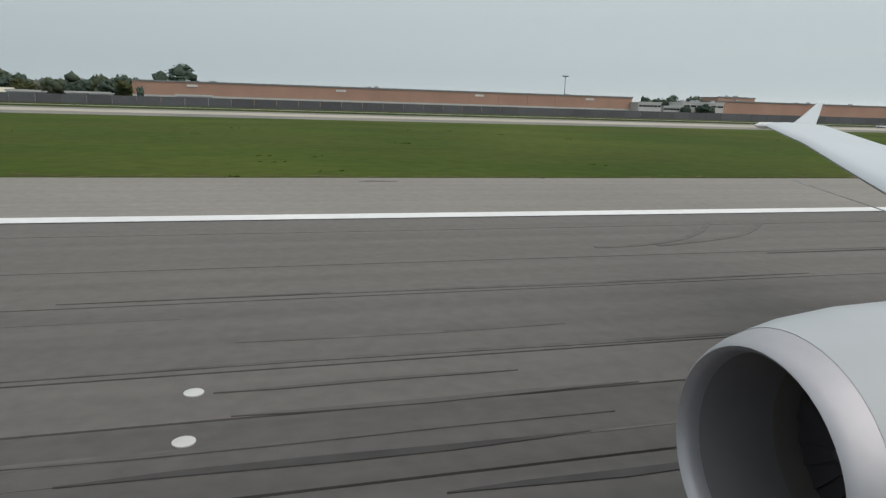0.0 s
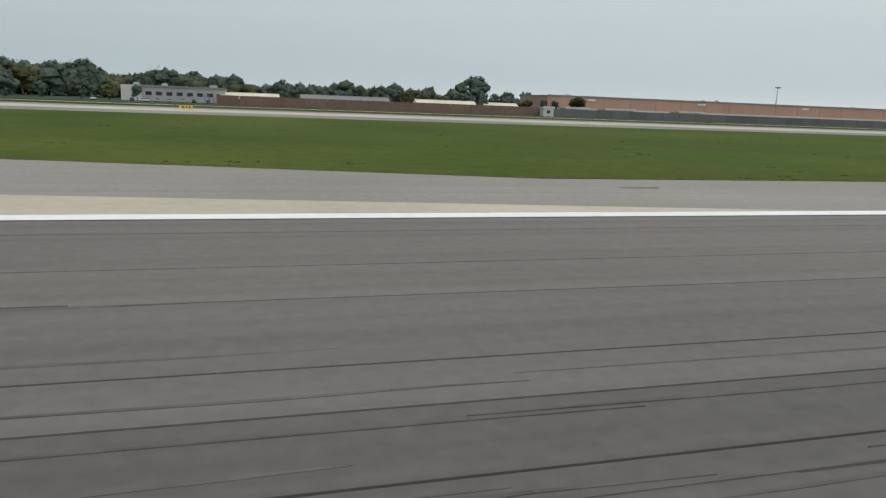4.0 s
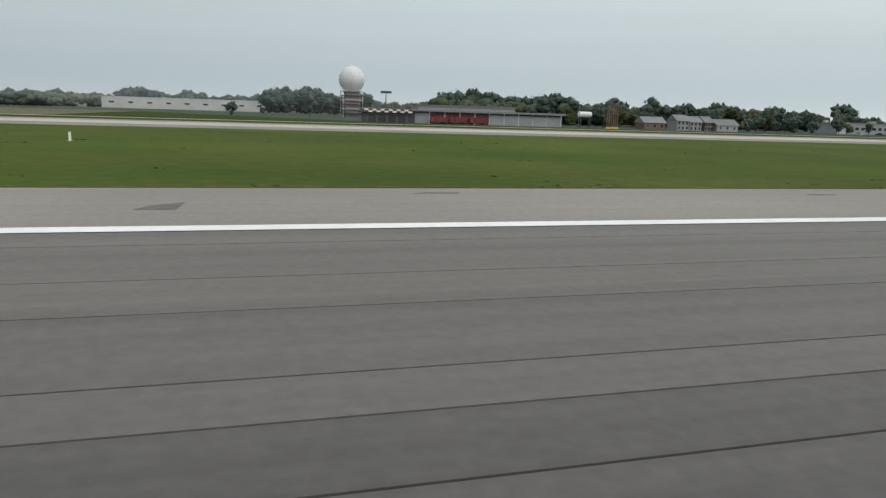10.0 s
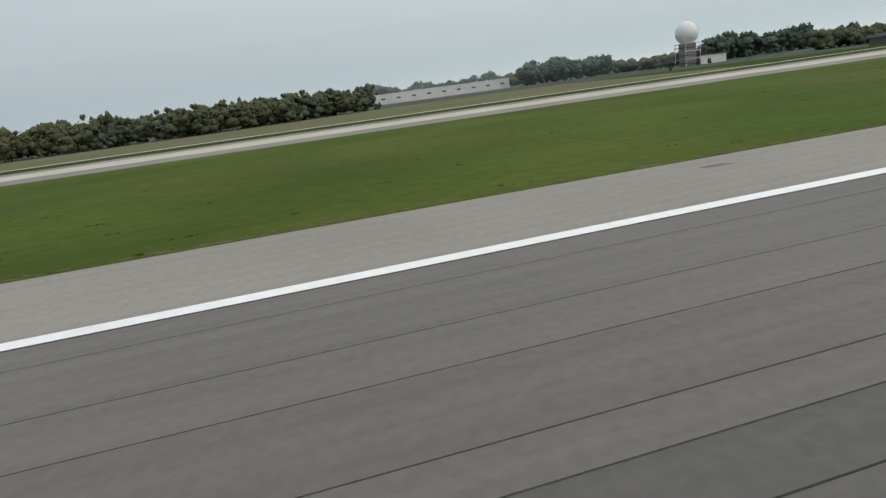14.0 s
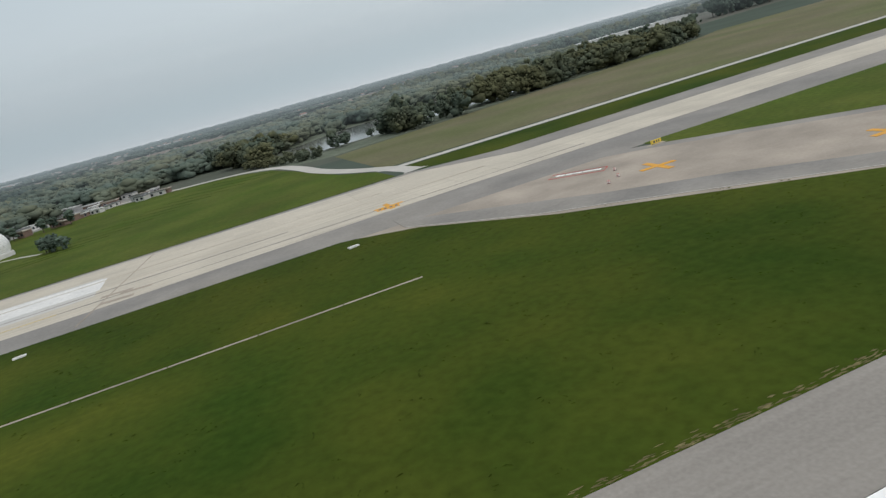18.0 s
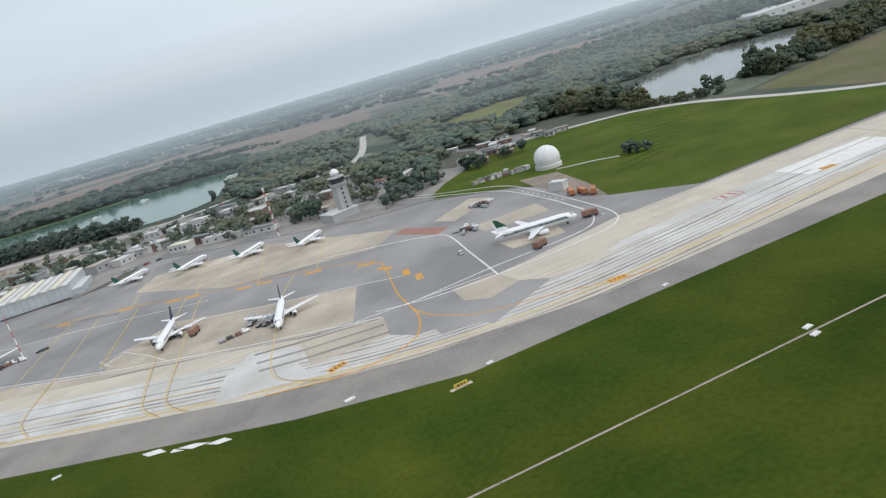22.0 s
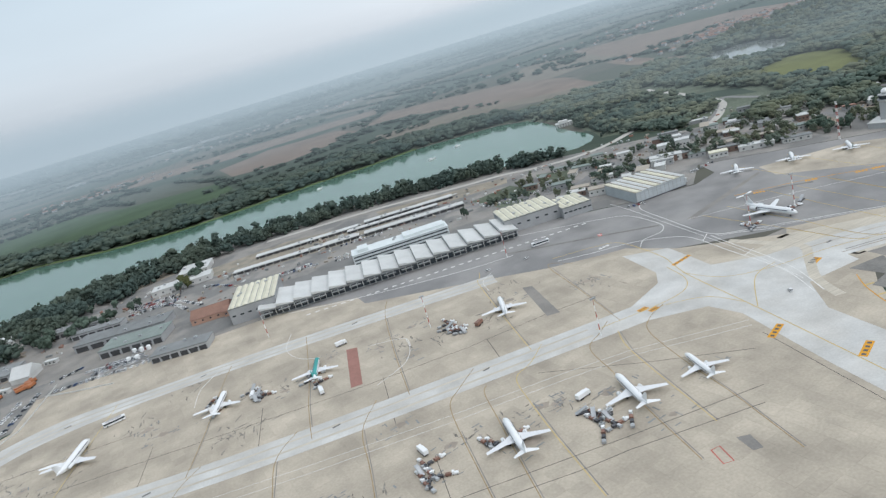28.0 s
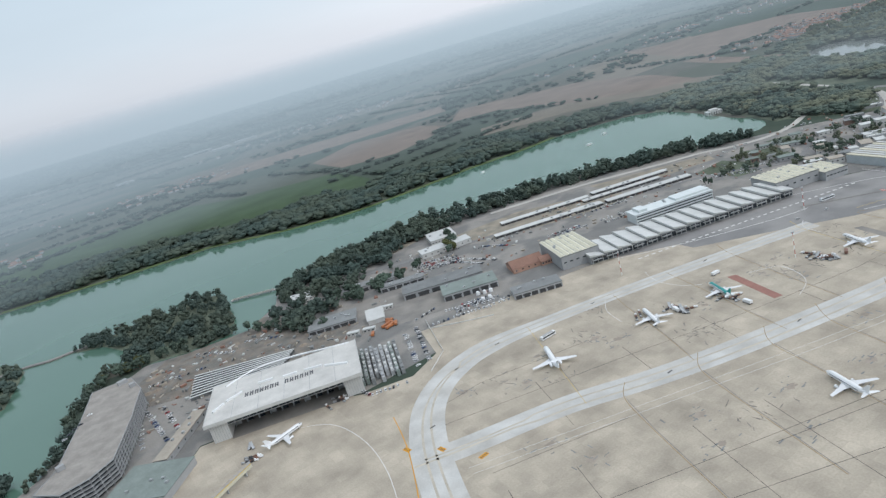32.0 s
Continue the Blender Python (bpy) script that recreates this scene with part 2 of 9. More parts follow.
GRASS_B = mat("mown_grass", (0.029, 0.057, 0.007), 0.95, var=0.18, size=1.5, big=0.22, bigsize=60, bump=0.8, col2=(0.060, 0.072, 0.010), mixsize=30, mixsoft=0.2, spec=0.04)
VERGE = mat("dry_verge", (0.132, 0.113, 0.054), 0.95, island=0.3, var=0.3, size=0.7, big=0.2, bigsize=6, spec=0.1)
FIELD = mat("stubble_field", (0.155, 0.135, 0.085), 0.95, var=0.15, size=2.0, big=0.15, bigsize=40, col2=(0.110, 0.125, 0.050), mixsize=70, mixsoft=0.2, spec=0.1)
TAN_FIELD = mat("ploughed_field", (0.185, 0.162, 0.130), 0.95, var=0.12, size=3.0, big=0.14, bigsize=60, spec=0.1)
BROWN_FIELD = mat("brown_field", (0.200, 0.156, 0.128), 0.95, var=0.12, size=3.0, big=0.2, bigsize=60, spec=0.1)
MEADOW = mat("dry_meadow", (0.150, 0.158, 0.062), 0.95, var=0.14, size=3.0, big=0.2, bigsize=30, spec=0.1)
BANK_GRASS = mat("bank_grass", (0.120, 0.165, 0.070), 0.95, var=0.14, size=2.0, big=0.2, bigsize=30, spec=0.1)
GREEN_FIELD = mat("green_meadow", (0.064, 0.098, 0.054), 0.95, var=0.15, size=3.0, big=0.2, bigsize=60, spec=0.1)
LANE_GREY = mat("road_asphalt", (0.210, 0.205, 0.200), 0.9, var=0.1, size=1.0, big=0.1, bigsize=20)
TAN_YARD = mat("sandy_yard", (0.300, 0.262, 0.205), 0.92, var=0.14, size=1.5, big=0.2, bigsize=16, col2=(0.235, 0.215, 0.175), mixsize=18, mixsoft=0.08)
SITE_SOIL = mat("site_soil", (0.200, 0.172, 0.142), 0.95, var=0.2, size=1.2, big=0.3, bigsize=12, col2=(0.165, 0.158, 0.140), mixsize=14)
ROAD_PALE = mat("pale_road", (0.450, 0.430, 0.390), 0.9, var=0.1, size=1.0, big=0.1, bigsize=20)
YARD = mat("service_yard", (0.268, 0.252, 0.228), 0.9, var=0.12, size=1.5, big=0.14, bigsize=22, col2=(0.190, 0.186, 0.176), mixsize=40, mixsoft=0.05)
LEAF = mat("tree_leaves", (0.074, 0.100, 0.078), 0.95, var=0.14, size=1.2, big=0.0, island=0.10, rand=0.22, spec=0.0)
LEAF_AUTUMN = mat("turning_leaves", (0.078, 0.084, 0.040), 0.95, var=0.16, size=1.2, big=0.0, island=0.14, rand=0.2, spec=0.0)
LEAF_EDGE = mat("dark_woodland_leaves", (0.078, 0.100, 0.076), 0.95, var=0.10, size=3.0, big=0.25, bigsize=14, island=0.06, spec=0.0, col2=(0.104, 0.108, 0.060), mixsize=60)
LEAF_BELT = mat("shore_leaves", (0.072, 0.100, 0.088), 0.95, var=0.06, size=3.0, big=0.15, bigsize=18, island=0.03, spec=0.0, col2=(0.088, 0.110, 0.086), mixsize=60)
# leaves paled and low in contrast: distance haze is put into the colour
LEAF_HAZED = mat("woodland_leaves", (0.108, 0.140, 0.116), 0.95, var=0.06, size=3.0, big=0.18, bigsize=18, island=0.03, spec=0.0, col2=(0.146, 0.158, 0.108), mixsize=60)
# paled too, so the gaps between crowns look veiled by haze
UNDERGROWTH = mat("undergrowth", (0.122, 0.142, 0.104), 0.95, var=0.3, size=3.0, big=0.3, bigsize=40, spec=0.1)
WING_PALE = mat("aircraft_wing_pale", (0.700, 0.705, 0.705), 0.4, var=0.04, size=1.0, big=0.05)
RUST = mat("rusty_machine_paint", (0.235, 0.130, 0.095), 0.6, var=0.15, size=0.6, big=0.2, bigsize=4, rand=0.2)
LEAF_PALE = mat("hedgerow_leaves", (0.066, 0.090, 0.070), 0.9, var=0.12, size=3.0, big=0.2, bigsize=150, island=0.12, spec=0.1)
BARK = mat("bark", (0.085, 0.065, 0.048), 0.95, var=0.3, size=0.3, bump=0.5)
BRICK_WALL = mat("orange_brick", (0.445, 0.275, 0.205), 0.9, var=0.10, size=0.6, big=0.10, bigsize=15, bump=0.2)
BROWN_WALL = mat("brown_brick", (0.190, 0.130, 0.105), 0.9, var=0.2, size=0.8, big=0.15, bigsize=10, rand=0.12)
HANGAR_WALL = mat("pale_steel_sheet", (0.44, 0.475, 0.485), 0.6, var=0.05, size=1.0, big=0.10, bigsize=9, streak=0.1)
WHITE_WALL = mat("white_render", (0.560, 0.555, 0.530), 0.8, var=0.06, size=1.0, big=0.10, bigsize=9, rand=0.06)
GREY_WALL = mat("grey_panel", (0.360, 0.365, 0.365), 0.7, var=0.06, size=1.0, big=0.10, bigsize=9, rand=0.10)
DARK_WALL = mat("dark_hall_wall", (0.110, 0.112, 0.118), 0.7, var=0.12, size=1.0, big=0.12, bigsize=9, rand=0.15)
RED_DOOR = mat("red_door", (0.150, 0.040, 0.046), 0.6, var=0.08, size=1.0, big=0.08, rand=0.15)
ROOF_WHITE = mat("white_roof_sheet", (0.545, 0.550, 0.530), 0.65, var=0.05, size=1.5, big=0.10, bigsize=14, rand=0.05)
HANGAR_ROOF = mat("hangar_roof_sheet", (0.560, 0.545, 0.510), 0.6, var=0.06, size=1.5, big=0.14, bigsize=14)
DECK_GREY = mat("car_park_deck", (0.300, 0.278, 0.250), 0.9, var=0.12, size=1.2, big=0.2, bigsize=10)
ROOF_CREAM = mat("cream_roof_sheet", (0.620, 0.590, 0.460), 0.6, var=0.05, size=1.5, big=0.10, bigsize=12, rand=0.06)
ROOF_GREY = mat("grey_roof", (0.210, 0.218, 0.215), 0.8, var=0.10, size=1.5, big=0.15, bigsize=10, rand=0.12)
ROOF_GREEN = mat("grey_green_roof", (0.200, 0.235, 0.215), 0.8, var=0.10, size=1.5, big=0.15, bigsize=10, rand=0.08)
ROOF_TAN = mat("tan_roof_deck", (0.375, 0.335, 0.278), 0.9, var=0.08, size=1.5, big=0.14, bigsize=10)
ROOF_RED = mat("red_tiles", (0.270, 0.155, 0.115), 0.85, var=0.15, size=0.8, big=0.12, bigsize=8, rand=0.12)
TEAL_PANEL = mat("pale_teal_panel", (0.650, 0.690, 0.685), 0.5, var=0.05, size=1.0, big=0.08, bigsize=8)
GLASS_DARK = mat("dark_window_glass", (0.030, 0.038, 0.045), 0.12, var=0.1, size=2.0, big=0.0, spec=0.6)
# near-black colour stands for the shade inside open bays
SHADOW_BAY = mat("painted_bay_shade", (0.060, 0.060, 0.062), 0.9, var=0.2, size=2.0)
PLANE_WHITE = mat("aircraft_white", (0.780, 0.785, 0.780), 0.32, var=0.03, size=1.0, big=0.05, bigsize=6)
PLANE_GREY = mat("aircraft_grey", (0.400, 0.410, 0.420), 0.4, var=0.04, size=1.0, big=0.05)
PLANE_GREEN = mat("dark_green_livery", (0.020, 0.085, 0.055), 0.35, var=0.05, size=1.0)
PLANE_TEAL = mat("teal_livery", (0.030, 0.300, 0.280), 0.35, var=0.05, size=1.0)
PLANE_NAVY = mat("navy_livery", (0.020, 0.030, 0.060), 0.35, var=0.05, size=1.0)
NACELLE = mat("engine_cowl_paint", (0.47, 0.49, 0.50), 0.34, var=0.02, size=0.6, big=0.04, bigsize=1.5)
LIP_METAL = mat("polished_inlet_lip", (0.50, 0.49, 0.51), 0.5, metal=0.8, var=0.04, size=0.15, big=0.06, bigsize=0.8)
DUCT = mat("inlet_duct_lining", (0.21, 0.200, 0.205), 0.45, var=0.05, size=0.3, big=0.08, bigsize=1.0)
DUCT_RING = mat("acoustic_ring", (0.180, 0.160, 0.145), 0.5, var=0.05, size=0.3, big=0.08, bigsize=1.0)
FAN_DARK = mat("fan_blades", (0.085, 0.078, 0.082), 0.4, metal=0.4, var=0.1, size=0.2)
WING_PAINT = mat("wing_upper_paint", (0.600, 0.640, 0.660), 0.32, var=0.02, size=0.8, big=0.05, bigsize=2.5)
WING_GREY = mat("wing_panel_grey", (0.430, 0.450, 0.470), 0.4, var=0.03, size=0.8, big=0.05)
METAL_DARK = mat("dark_metal", (0.100, 0.100, 0.105), 0.5, metal=0.5, var=0.1, size=0.5)
METAL_LIGHT = mat("galvanised_metal", (0.420, 0.430, 0.435), 0.5, metal=0.4, var=0.08, size=0.5)
ORANGE = mat("orange_machine_paint", (0.400, 0.150, 0.060), 0.5, var=0.1, size=0.5, rand=0.1)
YELLOW_MACHINE = mat("yellow_machine_paint", (0.620, 0.440, 0.060), 0.5, var=0.1, size=0.5, rand=0.1)
RED_MACHINE = mat("red_machine_paint", (0.210, 0.036, 0.036), 0.45, var=0.08, size=0.5, rand=0.1)
TYRE = mat("tyre", (0.020, 0.020, 0.021), 0.85, var=0.15, size=0.2)
DOME_WHITE = mat("dome_panel", (0.760, 0.760, 0.745), 0.5, var=0.03, size=1.0, big=0.05, bigsize=4, rand=0.05)
DOME_SEAM = mat("dome_seam", (0.430, 0.430, 0.425), 0.6, var=0.05, size=1.0)
EARTH = mat("bare_earth", (0.270, 0.220, 0.170), 0.95, var=0.2, size=1.2, big=0.25, bigsize=14, col2=(0.210, 0.180, 0.145), mixsize=15)
CAR_PAINTS = [mat("car_paint_" + n, c, 0.3, var=0.02, size=1.0, rand=0.1) for n, c in
              (("white", (0.72, 0.72, 0.71)), ("silver", (0.45, 0.46, 0.47)), ("dark", (0.05, 0.055, 0.065)), ("red", (0.35, 0.04, 0.04)), ("blue", (0.05, 0.09, 0.20)))]


def water_material(name, deep, pale):
    m = bpy.data.materials.new(name)
    m.use_nodes = True
    nt = m.node_tree
    b = nt.nodes["Principled BSDF"]
    b.inputs["Roughness"].default_value = 0.10
    co, n, bump, big, mx = (nt.nodes.new(k) for k in ("ShaderNodeTexCoord", "ShaderNodeTexNoise", "ShaderNodeBump", "ShaderNodeTexNoise", "ShaderNodeMix"))
    n.inputs["Scale"].default_value, n.inputs["Detail"].default_value = 0.5 / K, 4.0
    big.inputs["Scale"].default_value = 0.006 / K
    mx.data_type = "RGBA"
    mx.inputs[6].default_value, mx.inputs[7].default_value = (*deep, 1), (*pale, 1)
    bump.inputs["Strength"].default_value, bump.inputs["Distance"].default_value = 0.08, 0.05 * K
    for a, c in ((co.outputs["Object"], n.inputs["Vector"]), (co.outputs["Object"], big.inputs["Vector"]), (n.outputs[0], bump.inputs["Height"]),
                 (bump.outputs[0], b.inputs["Normal"]), (big.outputs[0], mx.inputs[0]), (mx.outputs[2], b.inputs["Base Color"])):
        nt.links.new(a, c)
    return m


def farmland_material():
    """Fields as irregular cells of meadow, stubble and ploughed soil."""
    m = bpy.data.materials.new("farmland")
    m.use_nodes = True
    nt = m.node_tree
    b = nt.nodes["Principled BSDF"]
    b.inputs["Roughness"].default_value, b.inputs["Specular IOR Level"].default_value = 0.95, 0.1
    co, mp, warp, add, vor, ramp, fine, rng, hsv = (nt.nodes.new(k) for k in (
        "ShaderNodeTexCoord", "ShaderNodeMapping", "ShaderNodeTexNoise", "ShaderNodeVectorMath", "ShaderNodeTexVoronoi", "ShaderNodeValToRGB",
        "ShaderNodeTexNoise", "ShaderNodeMapRange", "ShaderNodeHueSaturation"))
    mp.inputs["Scale"].default_value = (0.0022 / K, 0.0042 / K, 1)
    mp.inputs["Rotation"].default_value = (0, 0, 0.35)
    vor.inputs["Scale"].default_value = 1.0
    vor.distance = "CHEBYCHEV"
    warp.inputs["Scale"].default_value = 0.0008 / K
    fine.inputs["Scale"].default_value, fine.inputs["Detail"].default_value = 0.02 / K, 6.0
    rng.inputs["To Min"].default_value, rng.inputs["To Max"].default_value = 0.75, 1.25
    ramp.color_ramp.interpolation = "CONSTANT"
    e = ramp.color_ramp.elements
    e[0].position, e[0].color = 0.0, (0.062, 0.082, 0.062, 1)
    e[1].position, e[1].color = 0.22, (0.088, 0.098, 0.076, 1)
    for at, c in ((0.40, (0.122, 0.118, 0.098)), (0.55, (0.066, 0.086, 0.066)), (0.68, (0.105, 0.104, 0.085)), (0.80, (0.058, 0.078, 0.060)), (0.90, (0.145, 0.135, 0.112))):
        k = e.new(at)
        k.color = (*c, 1)
    sep = nt.nodes.new("ShaderNodeSeparateColor")
    for a, c in ((co.outputs["Object"], mp.inputs[0]), (mp.outputs[0], add.inputs[0]), (co.outputs["Object"], warp.inputs["Vector"]), (warp.outputs[1], add.inputs[1]),
                 (add.outputs[0], vor.inputs["Vector"]), (vor.outputs["Color"], sep.inputs[0]), (sep.outputs[0], ramp.inputs[0]), (ramp.outputs[0], hsv.inputs["Color"]),
                 (co.outputs["Object"], fine.inputs["Vector"]), (fine.outputs[0], rng.inputs[0]), (rng.outputs[0], hsv.inputs["Value"]), (hsv.outputs[0], b.inputs["Base Color"])):
        nt.links.new(a, c)
    return m


WATER, POND_WATER, FARMLAND = water_material("lake_water", (0.085, 0.165, 0.122), (0.105, 0.190, 0.142)), water_material("pond_water", (0.140, 0.152, 0.142), (0.185, 0.192, 0.178)), farmland_material()


class Shape:
    """Gathers corners and faces of one mesh, in metres."""

    def __init__(self):
        self.v, self.f = [], []

    def add(self, vs, fs):
        o = len(self.v)
        self.v += [tuple(p) for p in vs]
        self.f += [tuple(i + o for i in q) for q in fs]
        return self

    def box(self, x0, x1, y0, y1, z0, z1):
        return self.prism([(x0, y0), (x1, y0), (x1, y1), (x0, y1)], z0, z1)

    def prism(self, poly, z0, z1):
        n = len(poly)
        vs = [(x, y, z0) for x, y in poly] + [(x, y, z1) for x, y in poly]
        return self.add(vs, [tuple(range(n))[::-1], tuple(range(n, 2 * n))] + [(i, (i + 1) % n, n + (i + 1) % n, n + i) for i in range(n)])

    def rbox(self, cx, cy, z0, sx, sy, h, deg=0.0):
        c, s = math.cos(radians(deg)), math.sin(radians(deg))
        return self.prism([(cx + c * a * sx / 2 - s * b * sy / 2, cy + s * a * sx / 2 + c * b * sy / 2) for a, b in ((-1, -1), (1, -1), (1, 1), (-1, 1))], z0, z0 + h)

    def strip(self, path, w, z0, z1):
        """A band of width w (or widths) along a line."""
        n = len(path)
        ws = w if isinstance(w, (list, tuple)) else [w] * n
        left, right = [], []
        for i, p in enumerate(path):
            a, b = Vector(path[max(i - 1, 0)]), Vector(path[min(i + 1, n - 1)])
            d = (b - a).normalized()
            q = Vector((-d.y, d.x)) * ws[i] / 2
            left.append((p[0] + q.x, p[1] + q.y))
            right.append((p[0] - q.x, p[1] - q.y))
        for i in range(n - 1):
            self.prism([left[i], left[i + 1], right[i + 1], right[i]], z0, z1)
        return self

    def rings(self, rings, caps=True):
        n = len(rings[0])
        vs = [p for r in rings for p in r]
        fs = [(i * n + j, i * n + (j + 1) % n, (i + 1) * n + (j + 1) % n, (i + 1) * n + j) for i in range(len(rings) - 1) for j in range(n)]
        if caps:
            fs += [tuple(range(n))[::-1], tuple(range((len(rings) - 1) * n, len(rings) * n))]
        return self.add(vs, fs)

    def tube(self, a, b, r0, r1=None, n=8):
        a, b = Vector(a), Vector(b)
        d = (b - a).normalized()
        u = d.orthogonal().normalized()
        w = d.cross(u)
        r1 = r0 if r1 is None else r1
        ring = lambda c, r: [c + (u * math.cos(t) + w * math.sin(t)) * r for t in (2 * math.pi * k / n for k in range(n))]  # noqa: E731
        return self.rings([ring(a, r0), ring(b, r1)])

    def lathe_x(self, profile, c=(0, 0, 0), n=20, caps=True, squash=1.0):
        return self.rings([[(c[0] + x, c[1] + r * math.cos(2 * math.pi * k / n), c[2] + dz + squash * r * math.sin(2 * math.pi * k / n)) for k in range(n)]
                           for x, r, dz in [(q + (0,))[:3] for q in profile]], caps)

    def lathe_z(self, profile, c=(0, 0, 0), n=24, caps=True):
        return self.rings([[(c[0] + r * math.cos(2 * math.pi * k / n), c[1] + r * math.sin(2 * math.pi * k / n), c[2] + z) for k in range(n)] for z, r in profile], caps)

    def plate(self, outline, thick):
        """A tapering plate from 3D outline pairs: (leading point, trailing point) per station, with a rounded leading edge."""
        rings = []
        for a, b, t in [(Vector(p), Vector(q), k) for (p, q), k in zip(outline, thick)]:
            d = b - a
            up = Vector((0, 0, 1)) if abs(d.normalized().z) < 0.9 else Vector((0, 1, 0))
            if len(outline) > 1 and abs(Vector(outline[-1][0]).z - Vector(outline[0][0]).z) > abs(Vector(outline[-1][0]).y - Vector(outline[0][0]).y):
                up = Vector((0, 1, 0))
            rings.append([a + d * s + up * t * h for s, h in ((0, 0), (0.03, 0.30), (0.12, 0.48), (0.35, 0.55), (0.7, 0.30), (1, 0.02), (1, -0.02), (0.7, -0.25), (0.35, -0.42), (0.12, -0.38), (0.03, -0.25))])
        return self.rings(rings)


def part(name, shape, material, parent=None, label="", smooth=False):
    """Links a shape as one mesh object, under its thing if there is one."""
    me = bpy.data.meshes.new(name)
    me.from_pydata([(x * K, y * K, z * K) for x, y, z in shape.v], [], shape.f)
    me.materials.append(material)
    if smooth:
        me.polygons.foreach_set("use_smooth", [True] * len(me.polygons))
        me.set_sharp_from_angle(angle=radians(38))
    ob = new(name, me)
    ob.parent = parent
    return tagged(ob, label) if label else ob


def piece(name, like, x, y, z, parent, rz=0.0):
    """Another object on the mesh of a piece, moved by metres."""
    ob = new(name, like.data)
    ob.parent = parent
    ob.matrix_basis = pose(x * K, y * K, z * K, 0, 0, rz)
    return ob


def thing(name, label, category, group="", at=(0, 0, 0), rz=0.0, kind=""):
    ob = new(name)
    ob.empty_display_size = 0.1
    ob.matrix_basis = pose(at[0] * K, at[1] * K, at[2] * K, 0, 0, rz)
    return tagged(ob, label, category, group, kind)


def again(ob, x, y, z=0.0, rz=0.0):
    return copy_thing(ob, pose(x * K, y * K, z * K, 0, 0, rz))


def setting(name, poly, z, material, label, category="ground", low=0.0):
    """A sheet of the setting with a real edge."""
    return tagged(part(name, Shape().prism(poly, low, z), material), label, category, kind="structure")


def inside(p, poly):
    x, y = p
    hit = False
    for (x0, y0), (x1, y1) in zip(poly, poly[1:] + poly[:1]):
        if (y0 > y) != (y1 > y) and x < (x1 - x0) * (y - y0) / (y1 - y0) + x0:
            hit = not hit
    return hit


def slabs(poly, size, deg, z, thick=0.05, gap=0.06):
    """Paving slabs whose middles lie in an outline, turned by an angle."""
    s = Shape()
    c, n = math.cos(radians(deg)), math.sin(radians(deg))
    us = [x * c + y * n for x, y in poly]
    vs = [-x * n + y * c for x, y in poly]
    a, h = min(us), size / 2 - gap / 2
    while a < max(us):
        b = min(vs)
        while b < max(vs):
            corners = [((a + i) * c - (b + j) * n, (a + i) * n + (b + j) * c) for i, j in ((0, 0), (size, 0), (size, size), (0, size))]
            if all(inside(p, poly) for p in corners):
                m = (a + size / 2, b + size / 2)
                s.prism([((m[0] + i) * c - (m[1] + j) * n, (m[0] + i) * n + (m[1] + j) * c) for i, j in ((-h, -h), (h, -h), (h, h), (-h, h))], z - thick, z)
            b += size
        a += size
    return s


def lay_slabs(poly, size, deg, z, material, parent, most=300):
    """Lays slabs as pieces of their own, those by the runway first; the rest is one mesh."""
    all_slabs = slabs(poly, size, deg, z, 0.06, 0.05)
    cells = [all_slabs.v[i:i + 8] for i in range(0, len(all_slabs.v), 8)]
    cells.sort(key=lambda q: sum(p[1] for p in q))
    h = size / 2 - 0.025
    like = None
    for q in cells[:most]:
        cx, cy = sum(p[0] for p in q) / 8, sum(p[1] for p in q) / 8
        if like is None:
            like = part("slab", Shape().box(-h, h, -h, h, z - 0.06, z), material, parent)
            like.matrix_basis = pose(cx * K, cy * K, 0, 0, 0, deg)
        else:
            piece("slab", like, cx, cy, 0, parent, deg)
    if len(cells) > most:
        rest = Shape()
        for q in cells[most:]:
            rest.add(q, [(3, 2, 1, 0), (4, 5, 6, 7), (0, 1, 5, 4), (1, 2, 6, 5), (2, 3, 7, 6), (3, 0, 4, 7)])
        tagged(part("slab", rest, material, parent), kind="stuff")


def smooth_line(pts, n=6):
    """A rounded line through points."""
    p = [Vector(q) for q in pts]
    out = []
    for i in range(len(p) - 1):
        a, b, c, d = p[max(i - 1, 0)], p[i], p[i + 1], p[min(i + 2, len(p) - 1)]
        for k in range(n):
            t = k / n
            q = 0.5 * (2 * b + (c - a) * t + (2 * a - 5 * b + 4 * c - d) * t * t + (3 * b - a - 3 * c + d) * t ** 3)
            out.append((q.x, q.y))
    return out + [tuple(p[-1])]

# ---- the ground, one sheet to the horizon ----
setting("ground", [(-10500, -9500), (9000, -9500), (9000, 10500), (-10500, 10500)], 0.0, FARMLAND, "flat farmland of green, tan and brown fields", "ground", -1.0)

# runway: paved lanes with open joints over a dark bed
RW0, RW1 = 420.0, -2750.0
runway = thing("runway", "grey asphalt runway laid in long lanes with dark joints", "runway", kind="structure")
part("joint_bed", Shape().box(RW1, RW0, -30.5, 28.2, -0.3, 0.06), ASPHALT_JOINT, runway, "dark joint filler between the lanes")
lanes = [-30.4, -24.4, -19.4, -15.9, -11.6, -8.0, -4.0, 0.0, 4.0, 7.6, 9.75, 11.6, 15.9, 19.2, 24.2, 28.2]
for a, b in zip(lanes, lanes[1:]):
    part("paving_lane", Shape().box(RW1, RW0, a + 0.035, b - 0.035, 0.0, 0.10), ASPHALT_DARK if b < 9.8 else ASPHALT if b < 16 else ASPHALT_PALE, runway)
part("side_stripe", Shape().box(RW1, RW0, 26.95, 28.08, 0.09, 0.115), WHITE_PAINT, runway, "continuous white side stripe")
